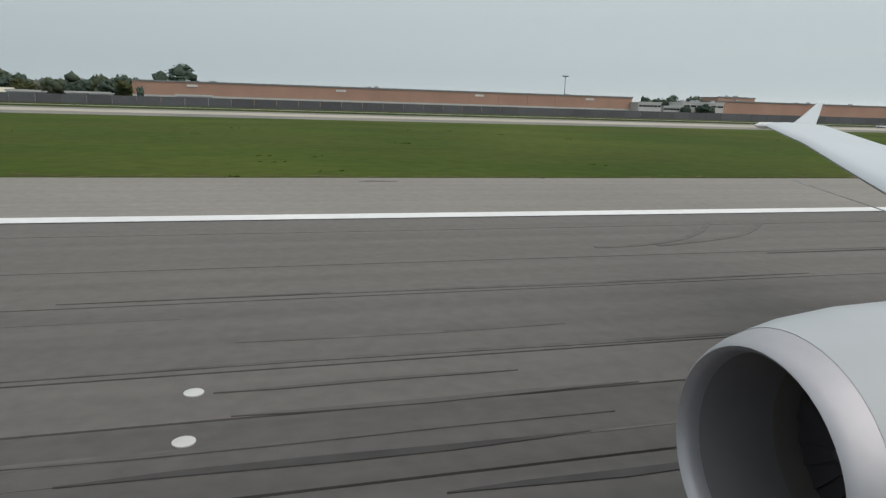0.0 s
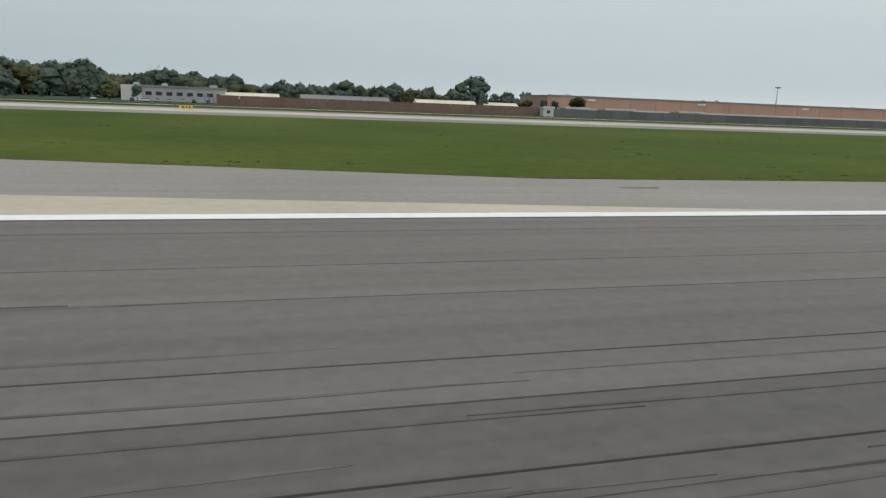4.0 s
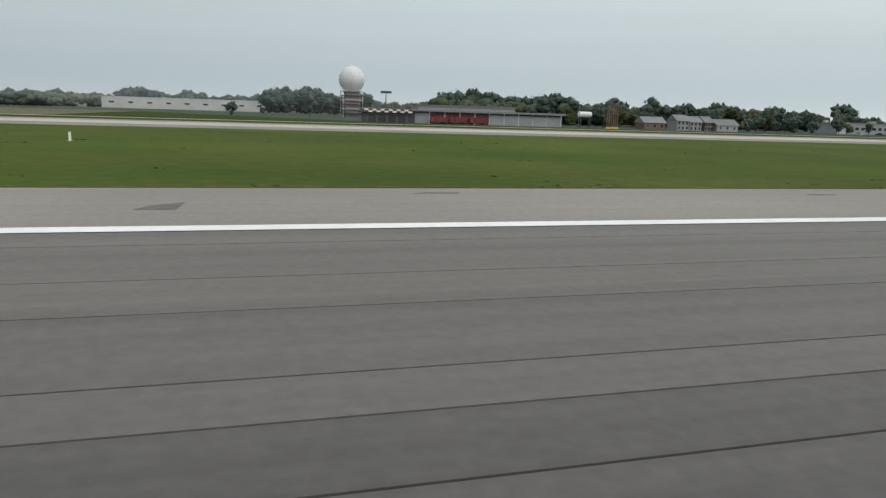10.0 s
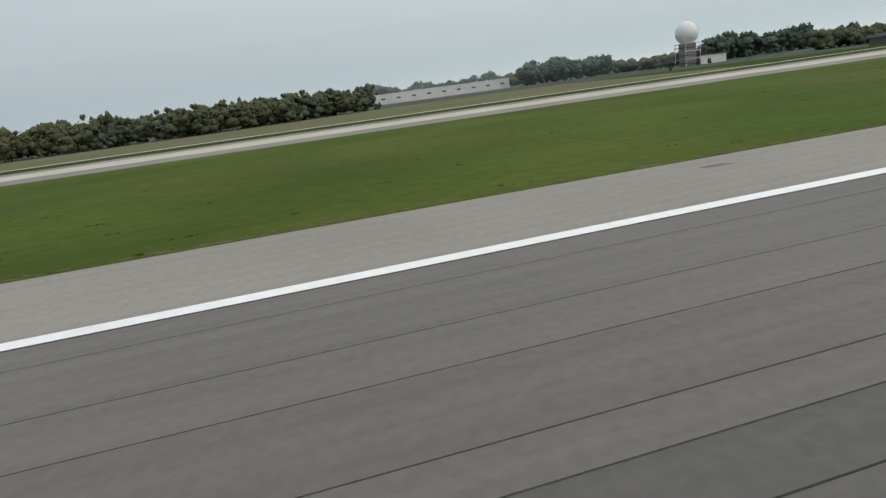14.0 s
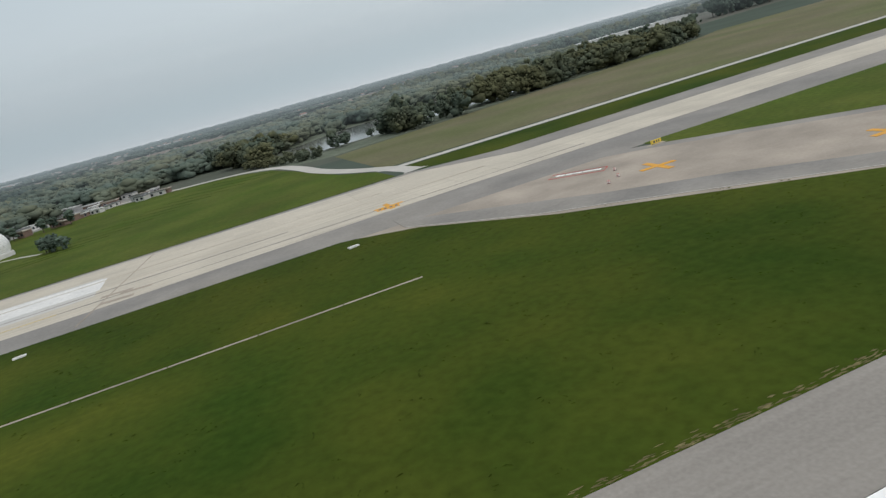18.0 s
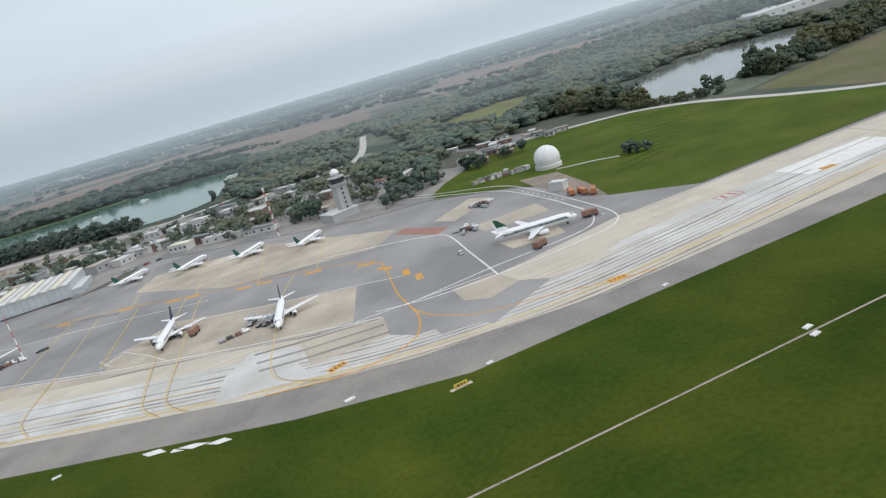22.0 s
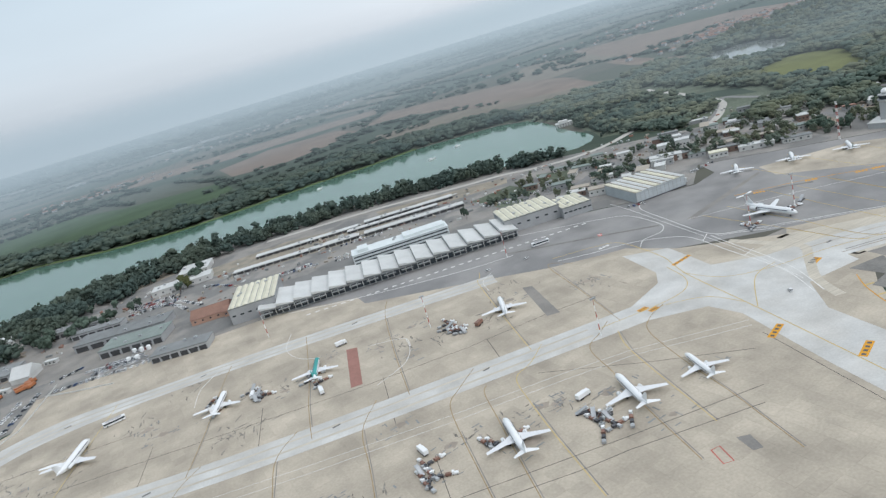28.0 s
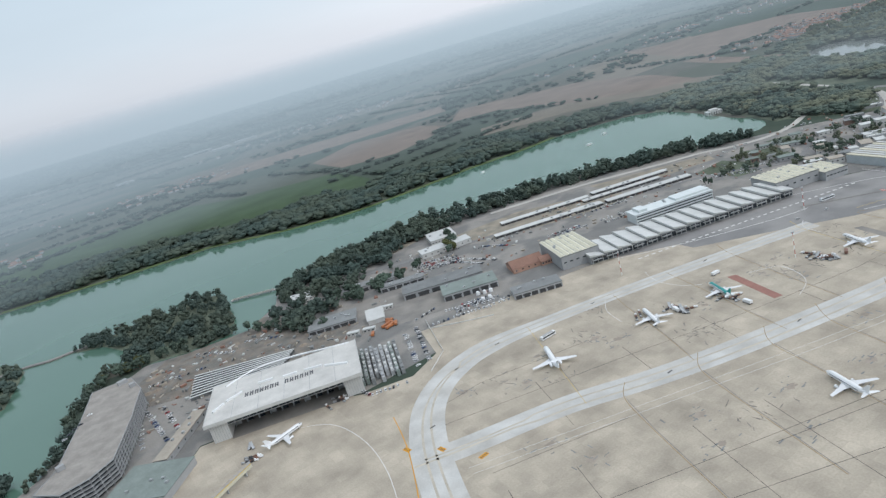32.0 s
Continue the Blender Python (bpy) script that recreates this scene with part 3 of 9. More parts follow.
part("side_stripe", Shape().box(RW1, RW0, -28.45, -27.55, 0.09, 0.115), WHITE_PAINT, runway, "continuous white side stripe")
part("stripe_seam", Shape().box(RW1, RW0, 26.78, 26.94, 0.09, 0.108), ASPHALT_JOINT, runway, "dark sealed seam beside the stripe")
part("shoulder_mark", Shape().strip([(-478.0, 31.6), (-477.5, 29.5)], 0.4, 0.07, 0.096), WORN_ORANGE, runway, "short worn yellow mark on the shoulder")
for x0 in (-133.2, -296.9, -455.5):
    rows = ((13.1, 15.0), (9.6, 11.6)) if x0 > -200 else ((9.7, 11.75),)
    for y0, y1 in rows:
        part("touchdown_bar", Shape().box(x0 - 24.0, x0, y0, y1, 0.09, 0.118), WHITE_PAINT, runway, "white touchdown bar with tyre scuffs")
for k in range(60):
    part("centre_dash", Shape().box(RW0 - 20 - 50 * k - 30, RW0 - 20 - 50 * k, -2.2, -1.3, 0.09, 0.115), WORN_WHITE, runway)
rng = random.Random(5)
for k in range(46):
    x, y, n = rng.uniform(-430, 120), rng.choice([rng.gauss(6.0, 1.5), rng.gauss(9.0, 1.8), rng.gauss(13, 3)]), rng.uniform(4, 26)
    w = rng.uniform(0.05, 0.13)
    if 0.8 < y < 25:
        part("tyre_trace", Shape().prism([(x, y - w / 2), (x - n * 0.5, y - w * 0.7), (x - n, y), (x - n * 0.6, y + w * 0.7)], 0.09, 0.121), RUBBER if x > -120 else RUBBER_SMEAR, runway, "dark tyre rubber trace")
smears = Shape()
for k in range(300):
    x, y, n, w = rng.uniform(-560, 140), rng.choice([rng.gauss(6.2, 1.6), rng.gauss(8.8, 1.6), rng.gauss(11.5, 2.5)]), rng.uniform(4, 22), rng.uniform(0.06, 0.20)
    if 0.8 < y < 22 and (x > -420 or k % 3 == 0):
        line = [(x - n * f, y + rng.gauss(0, 0.03)) for f in (0, 0.15, 0.4, 0.7, 1)]
        smears.strip(line, [w * f for f in (0.05, 0.6, 1.0, 0.7, 0.05)], 0.09, 0.1035 + 0.0008 * (k % 17))
tagged(part("rubber_smear", smears, RUBBER_SMEAR, runway, "faint long smears of tyre rubber"), kind="stuff")
for x in (3.0, -33.8, -68.3, -103.4, -138.6):
    for y in (7.5, 9.15, 10.8):
        light = part("runway_light", Shape().lathe_z([(0.10, 0.16), (0.12, 0.16), (0.135, 0.09), (0.14, 0.03)], (x, y, 0), 12), WORN_WHITE, runway, "flush white runway light", True)
part("curved_skid", Shape().strip(smooth_line([(15.1, 20.5), (16.6, 20.6), (18.7, 21.3), (20.6, 22.6), (22.6, 24.7)]), 0.25, 0.09, 0.119), SKID, runway)
part("curved_skid", Shape().strip(smooth_line([(17.5, 20.5), (19.8, 21.1), (22.1, 22.0), (24.1, 23.6), (24.9, 24.4)]), 0.25, 0.09, 0.119), SKID, runway)
for k, (xa, xb, y, w, paint) in enumerate(((1.6, 8.7, 8.28, 0.20, RUBBER), (6.2, 11.5, 7.15, 0.18, RUBBER), (3.6, 10.4, 9.80, 0.16, ASPHALT_DARK), (0.6, 9.4, 8.85, 0.11, ASPHALT_DARK), (3.3, 8.5, 10.75, 0.12, ASPHALT_DARK), (-306, -292.9, 8.9, 0.2, RUBBER))):
    line = [(xa + (xb - xa) * f, y + 0.03 * math.sin(7 * f + k)) for f in (0, 0.2, 0.45, 0.7, 0.88, 1)]
    part("tyre_mark", Shape().strip(line, [w * f for f in (0.1, 0.7, 1.0, 0.8, 0.4, 0.05)], 0.09, 0.1193 + 0.0003 * k), paint, runway, "long tapering tyre mark")
for k, pts in enumerate(([(-47.8, 21.0), (-46.8, 19.8), (-46.6, 16.5), (-47.3, 13.7), (-48.8, 11.1)], [(-41.5, 20.5), (-40.2, 18.5), (-40.2, 15.5), (-41.5, 12.5)], [(-562, 11), (-560.9, 12.0), (-559.5, 14.1), (-557.8, 15.8), (-552.6, 19.7), (-546, 21)], [(-559, 16.8), (-557.4, 17.9), (-554.4, 19.2), (-548, 21.2)],
                         [(-491.9, 13.9), (-492.1, 16.3), (-492.0, 19.7), (-491.1, 24.0)], [(-488.0, 25.3), (-488.7, 19.9), (-488.5, 16.2), (-488.0, 13.6), (-486.5, 11.1)], [(-490.2, 20.9), (-490.4, 18.2), (-489.7, 14.6), (-488.5, 11.8), (-488.0, 10.6)])):
    line = smooth_line(pts)
    part("curved_skid", Shape().strip(line, [0.05 + 0.40 * math.sin(math.pi * i / (len(line) - 1)) for i in range(len(line))], 0.09, 0.1025 + 0.0006 * k), SKID, runway, "faint curved tyre trace")
for k, pts in enumerate(([(-803.9, 35.0), (-804.9, 34.7), (-806.1, 33.2), (-806.7, 30.8), (-806.3, 29.8)], [(-802.4, 35.0), (-803.4, 33.8), (-804.5, 31.6), (-804.4, 29.8)], [(-789.8, 39.4), (-792.5, 36.2), (-793.7, 33.8), (-793.1, 32.3), (-791, 31.4)], [(-791.8, 34.0), (-791.3, 32.1), (-789.2, 31.8), (-787.6, 32.2)])):
    part("curved_skid", Shape().strip(smooth_line(pts), 0.28, 0.07, 0.092 + 0.0006 * k), APRON_GREY, runway, "faint curved tyre trace on the shoulder")
for pts in ([(-821.6, 39.4), (-820.2, 39.0), (-820.4, 37.5), (-821.4, 37.6)], [(-821.3, 35.3), (-820.3, 35.0), (-820.3, 34.3), (-821.2, 34.5)]):
    part("repair_patch", Shape().prism(pts, 0.07, 0.094), ASPHALT_DARK, runway, "small dark repair patch on the shoulder")

r_p = random.Random(27)
for k in range(26):
    x, y = -1000 + 42 * k + r_p.uniform(-14, 14), r_p.uniform(30.5, 40.0)
    part("repair_patch", Shape().prism([(x + r_p.uniform(-1.6, -0.7), y - 0.3), (x + r_p.uniform(0.6, 1.6), y - r_p.uniform(0.2, 0.5)), (x + r_p.uniform(0.6, 1.8), y + r_p.uniform(0.1, 0.4)), (x - r_p.uniform(0.5, 1.5), y + 0.35)], 0.07, 0.0925), SKID, runway, "small dull repair patch on the shoulder")

for pts in ([(-697.4, 38.1), (-695.4, 38.3), (-695.6, 39.0), (-697.0, 38.9)], [(-635.2, 32.8), (-633.4, 32.6), (-633.2, 35.2), (-634.6, 34.2)]):
    part("repair_patch", Shape().prism(pts, 0.07, 0.0945), SKID, runway, "small dull repair patch on the shoulder")
setting("shoulder", [(RW1, 28.2), (RW0, 28.2), (RW0, 41.6), (RW1, 41.6)], 0.085, SHOULDER, "light grey asphalt shoulder along the runway", "shoulder", -0.3)
setting("shoulder_far", [(RW1, -42), (RW0, -42), (RW0, -30.6), (RW1, -30.6)], 0.085, SHOULDER, "light grey asphalt shoulder along the runway", "shoulder", -0.3)
setting("grass_far", [(RW1, -320), (RW0, -320), (RW0, -42), (RW1, -42)], 0.05, GRASS_B, "mown grass beyond the runway", "grass", -0.3)

# grass between runway and taxiway, cut by two exits
grass_1 = [(RW0, 41.6), (-215, 41.6), (-249, 50.2), (-265, 52.6), (-274, 56.7), (-283, 63.6), (-293, 73.4), (-305, 86.6), (-317, 98), (-329, 112), (-340, 140), (-345, 156), (RW0, 156)]
grass_2 = [(-393, 42.2), (-386, 50.5), (-379.5, 59.5), (-374, 68.5), (-378, 79), (-392, 110), (-398, 156), (-1137, 156), (-1137, 151), (-1093, 104), (-1067, 77), (-1051, 67.1), (-1045, 61), (-1039, 57), (-1010, 43.5), (-1003, 41.6), (-394, 41.6)]
grass_3 = [(-1300, 40.6), (-1200, 39.8), (-1148.6, 39.3), (-1141.2, 50.2), (-1136, 58.5), (-1131, 67.4), (-1163, 100), (-1186, 122), (-1207, 150), (-1222, 157), (-1492, 157), (-1539, 173), (-1582, 194),
           (-1646, 226), (-1690, 250), (-1698, 236), (-1692, 227), (-1677, 176), (-1660, 110), (-1650, 41.6)]
for n, p in (("grass_strip_1", grass_1), ("grass_strip_2", grass_2), ("grass_strip_3", grass_3)):
    setting(n, p, 0.10, GRASS if n != "grass_strip_3" else GRASS_B, "mown green airfield grass with tufts", "grass", -0.3)


def verge(path, w):
    """A frayed edge: many small dry patches strewn along a line."""
    s = Shape()
    r = random.Random(len(path))
    for (x0, y0), (x1, y1) in zip(path, path[1:]):
        length = math.hypot(x1 - x0, y1 - y0)
        c, n = (x1 - x0) / length, (y1 - y0) / length
        for k in range(int(length / 0.26)):
            d, off = length * r.random(), abs(r.gauss(0, w * 0.42)) - 0.15
            a, b, z = r.uniform(0.2, 0.8), r.uniform(0.05, 0.17), 0.112 + 0.006 * r.random()
            cx, cy = x0 + c * d + n * off, y0 + n * d - c * off
            q = [(-a, r.uniform(-b, b)), (r.uniform(-0.4, 0.4) * a, -b), (a, r.uniform(-b, b)), (r.uniform(-0.4, 0.4) * a, b)]
            s.add([(cx + c * u - n * v, cy + n * u + c * v, z) for u, v in q], [(0, 1, 2, 3)])
    return s


edge = thing("dry_grass_edge", "dry straw-coloured grass edge along the pavement", "grass edge", kind="structure")
for p in ([(RW0, 42.0), (-215, 42.0), (-249, 50.2), (-265, 52.6), (-274, 56.7), (-283, 63.6), (-293, 73.4), (-305, 86.6), (-317, 98), (-329, 112), (-340, 140)], [(-394, 42), (-1003, 42), (-1010, 43.9), (-1039, 57.4), (-1045, 61.3)], [(-1132.0, 67), (-1142.0, 50.6), (-1149.4, 39.8), (-1200, 40.1), (-1300, 40.9), (-1400, 42)]):
    tagged(part("dry_verge", verge(p, 1.3), VERGE, edge), kind="stuff")
rng = random.Random(8)
tufts = Shape()
for k in range(420):
    x, y = rng.uniform(-1000, 300), 42 + 70 * rng.random() ** 2
    if inside((x, y), grass_1) or inside((x, y), grass_2):
        for q in range(4):
            a, r, hgt = rng.uniform(0, 6.3), rng.uniform(0.15, 0.5), rng.uniform(0.03, 0.10)
            cx, cy = x + rng.gauss(0, 0.7), y + rng.gauss(0, 0.3)
            tufts.add([(cx - r * math.cos(a), cy - r * math.sin(a), 0.08), (cx + r * math.cos(a), cy + r * math.sin(a), 0.08), (cx + 0.2, cy, 0.1 + hgt)], [(0, 1, 2)])
for k in range(900):
    x, y = -1135 - 230 * rng.random() ** 1.5, rng.uniform(42, 150)
    if inside((x, y), grass_3):
        for q in range(3):
            a, r, hgt = rng.uniform(0, 6.3), rng.uniform(0.15, 0.55), rng.uniform(0.04, 0.14)
            cx, cy = x + rng.gauss(0, 0.6), y + rng.gauss(0, 0.4)
            tufts.add([(cx - r * math.cos(a), cy - r * math.sin(a), 0.08), (cx + r * math.cos(a), cy + r * math.sin(a), 0.08), (cx + 0.2, cy, 0.1 + hgt)], [(0, 1, 2)])
tagged(part("grass_tufts", tufts, GRASS_B), "dark tufts standing in the grass", "grass", kind="stuff")

# exit taxiway with fillets and lead-in lines
exit_1 = [(-205, 28.2), (-249, 34.2), (-263, 36), (-276, 41), (-282, 45), (-289.5, 50.4), (-298, 59), (-308, 68), (-320.6, 80), (-333, 108), (-340, 156), (-410, 156), (-388, 105), (-366, 76), (-360, 59), (-366, 46), (-371, 38), (-385, 28.2)]
setting("exit_taxiway_shoulder", [(-200, 28.2), (-215, 42), (-249, 50.2), (-265, 52.6), (-274, 56.7), (-283, 63.6), (-293, 73.4), (-305, 86.6), (-317, 98), (-329, 112), (-340, 140), (-346, 157), (-402, 157), (-392, 110), (-378, 79), (-374, 68.5), (-379.5, 59.5), (-386, 50.5), (-394, 42), (-404, 28.2)],
        0.092, SHOULDER, "grey asphalt edge of the exit taxiway", "taxiway", -0.3)
exit_taxiway = setting("exit_taxiway", exit_1, 0.108, CONCRETE_EXIT, "pale concrete exit taxiway with wide fillets", "taxiway", -0.3)
lay_slabs(exit_1, 6.0, 12, 0.125, CONCRETE_EXIT, exit_taxiway)
for pts in ([(-190, 1.0), (-225, 3.5), (-250, 8.0), (-266, 13.9), (-274.5, 18.3), (-278.7, 20.6), (-283.8, 23.7), (-288.9, 26.7), (-291.4, 28.4), (-296.6, 32.7), (-302.3, 38.0), (-309.9, 45.9), (-322, 57.6), (-331, 68), (-341, 90), (-348, 120), (-352, 165)],
            [(-430, 0.5), (-395, 2.0), (-375, 3.4), (-363, 5.4), (-356.4, 7.1), (-353.8, 8.4), (-351.4, 9.8), (-346.6, 13.0), (-343.4, 15.6), (-341.6, 17.4), (-339.1, 20.4), (-337.3, 23.2), (-335.4, 26.8), (-334.8, 28.7), (-333.2, 34.8), (-332.5, 42.2), (-333.6, 53.9), (-336.0, 61.2), (-347, 100), (-351, 165)]):
    line = smooth_line(pts)
    part("lead_line", Shape().strip([p for p in line if p[1] < 28.0], 0.36, 0.09, 0.125), YELLOW_PAINT, exit_taxiway, "bright yellow curved lead line")
    part("lead_line", Shape().strip([p for p in line if p[1] > 28.0], 0.55, 0.09, 0.140), WORN_ORANGE, exit_taxiway, "faded yellow curved lead line")
part("edge_line", Shape().strip(smooth_line([(-372, 37), (-366, 45.6), (-361.9, 54.9), (-359.6, 59.3), (-362, 68), (-366, 77)]), 0.4, 0.09, 0.138), FADED_YELLOW, exit_taxiway)
for x, y in ((-339, 34.6), (-272, 46.3), (-322, 66)):
    part("drain_cover", Shape().rbox(x, y, 0.1, 1.8, 0.9, 0.045), METAL_DARK, exit_taxiway, "dark drain cover")

# closed exit with concrete, crosses and drums
closed = [(-985, 28.2), (-1010, 38), (-1040, 58), (-1062, 67), (-1092, 95), (-1140, 147), (-1150, 155), (-1218, 155), (-1205, 146), (-1184, 118), (-1161, 96), (-1127, 64), (-1132, 59), (-1143, 44), (-1150, 28.2)]
setting("closed_exit_shoulder", [(-975, 28.2), (-1003, 41.6), (-1010, 43.5), (-1039, 57), (-1045, 61), (-1051, 67.1), (-1067, 77), (-1093, 104), (-1137, 151), (-1145, 158), (-1235, 158), (-1222, 157), (-1207, 150), (-1186, 122), (-1163, 100), (-1130.8, 67.4), (-1140.6, 50.3), (-1148.2, 39.3), (-1152, 28.2)],
        0.092, OLD_ASPHALT, "old grey asphalt edge of the closed exit", "taxiway", -0.3)
closed_exit = setting("closed_exit", closed, 0.107, CONCRETE_CLOSED, "closed exit taxiway of worn asphalt and concrete", "taxiway", -0.3)
concrete_poly = [(-992, 28.4), (-1040, 54), (-1064, 65), (-1094, 92), (-1107, 91.6), (-1124, 74), (-1120, 59), (-1126, 43), (-1134, 36), (-1137, 28.4)]
part("asphalt_corner", Shape().prism([(-1152, 28.25), (-1148.2, 39.2), (-1140.7, 50.3), (-1135.8, 58.7), (-1131, 67), (-1124, 74), (-1120, 59), (-1126, 43), (-1134, 36), (-1137, 28.25)], 0.0, 0.117), OLD_ASPHALT, closed_exit, "grey asphalt corner")
part("concrete_bed", Shape().prism(concrete_poly, 0.0, 0.114), CONCRETE_CLOSED, closed_exit, "stained beige concrete")
lay_slabs(concrete_poly, 6.0, 8, 0.135, CONCRETE_CLOSED, closed_exit)
part("patched_strip", Shape().strip([(-1101.8, 94.5), (-1108.3, 89.4), (-1118, 79.6), (-1123, 74.6)], [0.7, 1.5, 1.2, 1.4], 0.09, 0.137), SHOULDER_STAIN, closed_exit, "dark patched joint across the concrete")
edge_top = [(-1124.5, 75), (-1129, 78.2), (-1133.7, 84.5), (-1140.3, 91.3), (-1152.3, 105), (-1170.4, 121.1), (-1185.6, 138.1), (-1207, 161)]
edge_low = [(-1130.4, 67.2), (-1133.3, 70.3), (-1137.7, 75.2), (-1143.5, 81.2), (-1162.5, 100.2), (-1175.6, 113), (-1186.4, 122.6), (-1207.2, 150)]
part("asphalt_edge", Shape().prism(edge_top + edge_low[::-1], 0.0, 0.1395), OLD_ASPHALT, closed_exit, "grey asphalt strip beside the grass")
part("edge_kerb", Shape().strip([(x + 0.25, y + 0.2) for x, y in edge_low], 0.28, 0.05, 0.150), ROAD_PALE, closed_exit, "thin pale edge line by the grass")
for k, pts in enumerate(([(-1131.0, 73.4), (-1129.2, 72.6), (-1127.5, 71.2), (-1126.0, 70.8)], [(-1127.4, 47.4), (-1126.5, 45.4), (-1125.4, 43.9)], [(-1117, 52.2), (-1115.5, 51), (-1113.4, 49.6), (-1111, 49.0)], [(-1134, 69), (-1130, 71.5), (-1128, 73.4)], [(-1140, 77.0), (-1136, 79.5), (-1131, 80.2)])):
    part("oil_stain", Shape().strip(smooth_line(pts), [0.1, *[0.45 + 0.35 * math.sin(1.9 * q + k) for q in range(40)]][:len(smooth_line(pts)) - 1] + [0.08], 0.09, 0.1415 + 0.0006 * k), SHOULDER_STAIN, closed_exit, "dark damp stain")
dashes, dots = Shape(), Shape()
for k in range(31):
    x = -1124.4 + 2.75 * k
    dashes.rbox(x, 43.15, 0.09, 2.1, 0.22, 0.065)
    dots.rbox(x + 1.37, 43.15, 0.09, 0.32, 0.22, 0.11)
part("dashed_line", dashes, WORN_WHITE, closed_exit, "white dashes of the closing line")
part("line_stud", dots, RED_PAINT, closed_exit, "dull red blocks between the dashes")
for pts in ([(-1128, 70), (-1112, 62), (-1095, 55.5), (-1078, 50.5), (-1060, 47.5)], [(-1098, 55.5), (-1094, 50), (-1093, 46)]):
    part("old_line", Shape().strip(smooth_line(pts), 0.14, 0.09, 0.147), CONCRETE, closed_exit, "almost worn-off old guide line")
drum_cross = ((-1065.6, 37.0, -9, 9.6, 9.4), (-1122.8, 96.0, -3, 8.6, 9.8), (-1152.6, 128.2, -5, 8.6, 11.0), (-1202.6, 182.9, 0, 8.6, 9.8))
for x, y, a, long_arm, cross_arm in drum_cross:
    cross = Shape()
    for d, n in ((a, long_arm), (a + 90, cross_arm)):
        c, s = math.cos(radians(d)), math.sin(radians(d))
        cross.strip([(x - c * n / 2, y - s * n / 2), (x + c * n / 2, y + s * n / 2)], 1.0 if y < 60 else 1.6, 0.09, 0.155 + 0.01 * (d == a))
    part("closure_cross", cross, YELLOW_PAINT, closed_exit, "large yellow closure cross")
bars = Shape()
for k in range(5):
    bars.rbox(-1159 - 1.6 * k, 144 + 1.5 * k, 0.09, 1.1, 2.6, 0.07, 45)
part("hatched_board", bars, WHITE_PAINT, closed_exit, "white bars edged in red")
part("hatched_frame", Shape().strip([(-1156, 143.5), (-1166, 153), (-1169, 150), (-1159, 140.5), (-1156, 143.5)], 0.5, 0.09, 0.158), RED_PAINT, closed_exit)


def traffic_barrel():
    t = thing("traffic_barrel", "red and white striped plastic traffic barrel on the pavement", "barrel", "barrels closing the exit", (-1121, 44.6, 0.12))
    for k, m in enumerate((RED_PAINT, WHITE_PAINT, RED_PAINT, WHITE_PAINT)):
        part("band", Shape().lathe_z([(0.15 * k, 0.34 - 0.012 * k), (0.15 * k + 0.15, 0.33 - 0.012 * k)], (0, 0, 0), 14), m, t, "", True)
    part("base_ring", Shape().lathe_z([(0, 0.42), (0.07, 0.40)], (0, 0, 0), 14), TYRE, t, "black rubber base ring")
    part("cap", Shape().lathe_z([(0.60, 0.30), (0.64, 0.25), (0.66, 0.05)], (0, 0, 0), 14), RED_PAINT, t, "", True)
    return t


barrel = traffic_barrel()
for x, y in ((-1165.9, 127.5), (-1161.5, 130.5), (-1158.2, 137.0)):
    again(barrel, x, y, 0.12, 30 * y)
for k in range(1, 13):
    again(barrel, -1121 + 5.92 * k, 44.6 + 0.1 * k, 0.12, 17 * k)

# parallel taxiway
near = [(RW0, 155), (-1430, 155), (-1492, 157), (-1539, 173), (-1582, 194), (-1646, 226), (-1693, 257), (-1727, 249)]
far = [(-1765, 330), (-1678, 330), (-1604, 284), (-1571, 270), (-1497, 222), (-1440, 222), (-1390, 236), (-1350, 234), (-1181, 234), (-1150, 222), (RW0, 222)]
taxiway = setting("taxiway", near + far, 0.095, OLD_ASPHALT, "long parallel taxiway of grey asphalt", "taxiway", -0.3)
strip = [(RW0, 177), (-1180, 177), (-1280, 172), (-1440, 170), (-1500, 180), (-1548, 198), (-1600, 225), (-1660, 258), (-1700, 268), (-1735, 262), (-1760, 262), (-1765, 328), (-1690, 322), (-1604, 276), (-1560, 254), (-1497, 216), (-1440, 217), (-1390, 232), (-1180, 230), (-1150, 205), (RW0, 203)]
part("concrete_bed", Shape().prism(strip, 0.0, 0.112), PALE_WORN, taxiway, "pale worn concrete")
tagged(part("slab", slabs([(100, 177), (-1180, 177), (-1180, 203), (100, 203)], 6.5, 0, 0.138, 0.06, 0.05), PALE_WORN, taxiway), kind="stuff")
lay_slabs(strip[1:-2], 6.5, 0, 0.138, PALE_WORN, taxiway)
part("pale_band", Shape().strip(smooth_line([(-1283, 202), (-1340, 199), (-1400, 194), (-1450, 190), (-1500, 198), (-1548, 218), (-1600, 245), (-1660, 275), (-1720, 292), (-1775, 300)]), [24, *[26] * 40, *[30] * 20][:55], 0.10, 0.150), PALE, taxiway, "chalky pale band of new surface")
part("wheel_track", Shape().strip(smooth_line([(-1290, 181), (-1400, 178), (-1455, 178), (-1510, 188), (-1560, 208), (-1640, 250)]), 0.8, 0.10, 0.160), FADED_YELLOW, taxiway)
axis = smooth_line([(-1120, 192), (-1283, 190), (-1340, 187), (-1400, 182), (-1450, 180), (-1500, 188), (-1548, 208), (-1600, 235), (-1660, 265), (-1720, 282)])
r_s = random.Random(15)
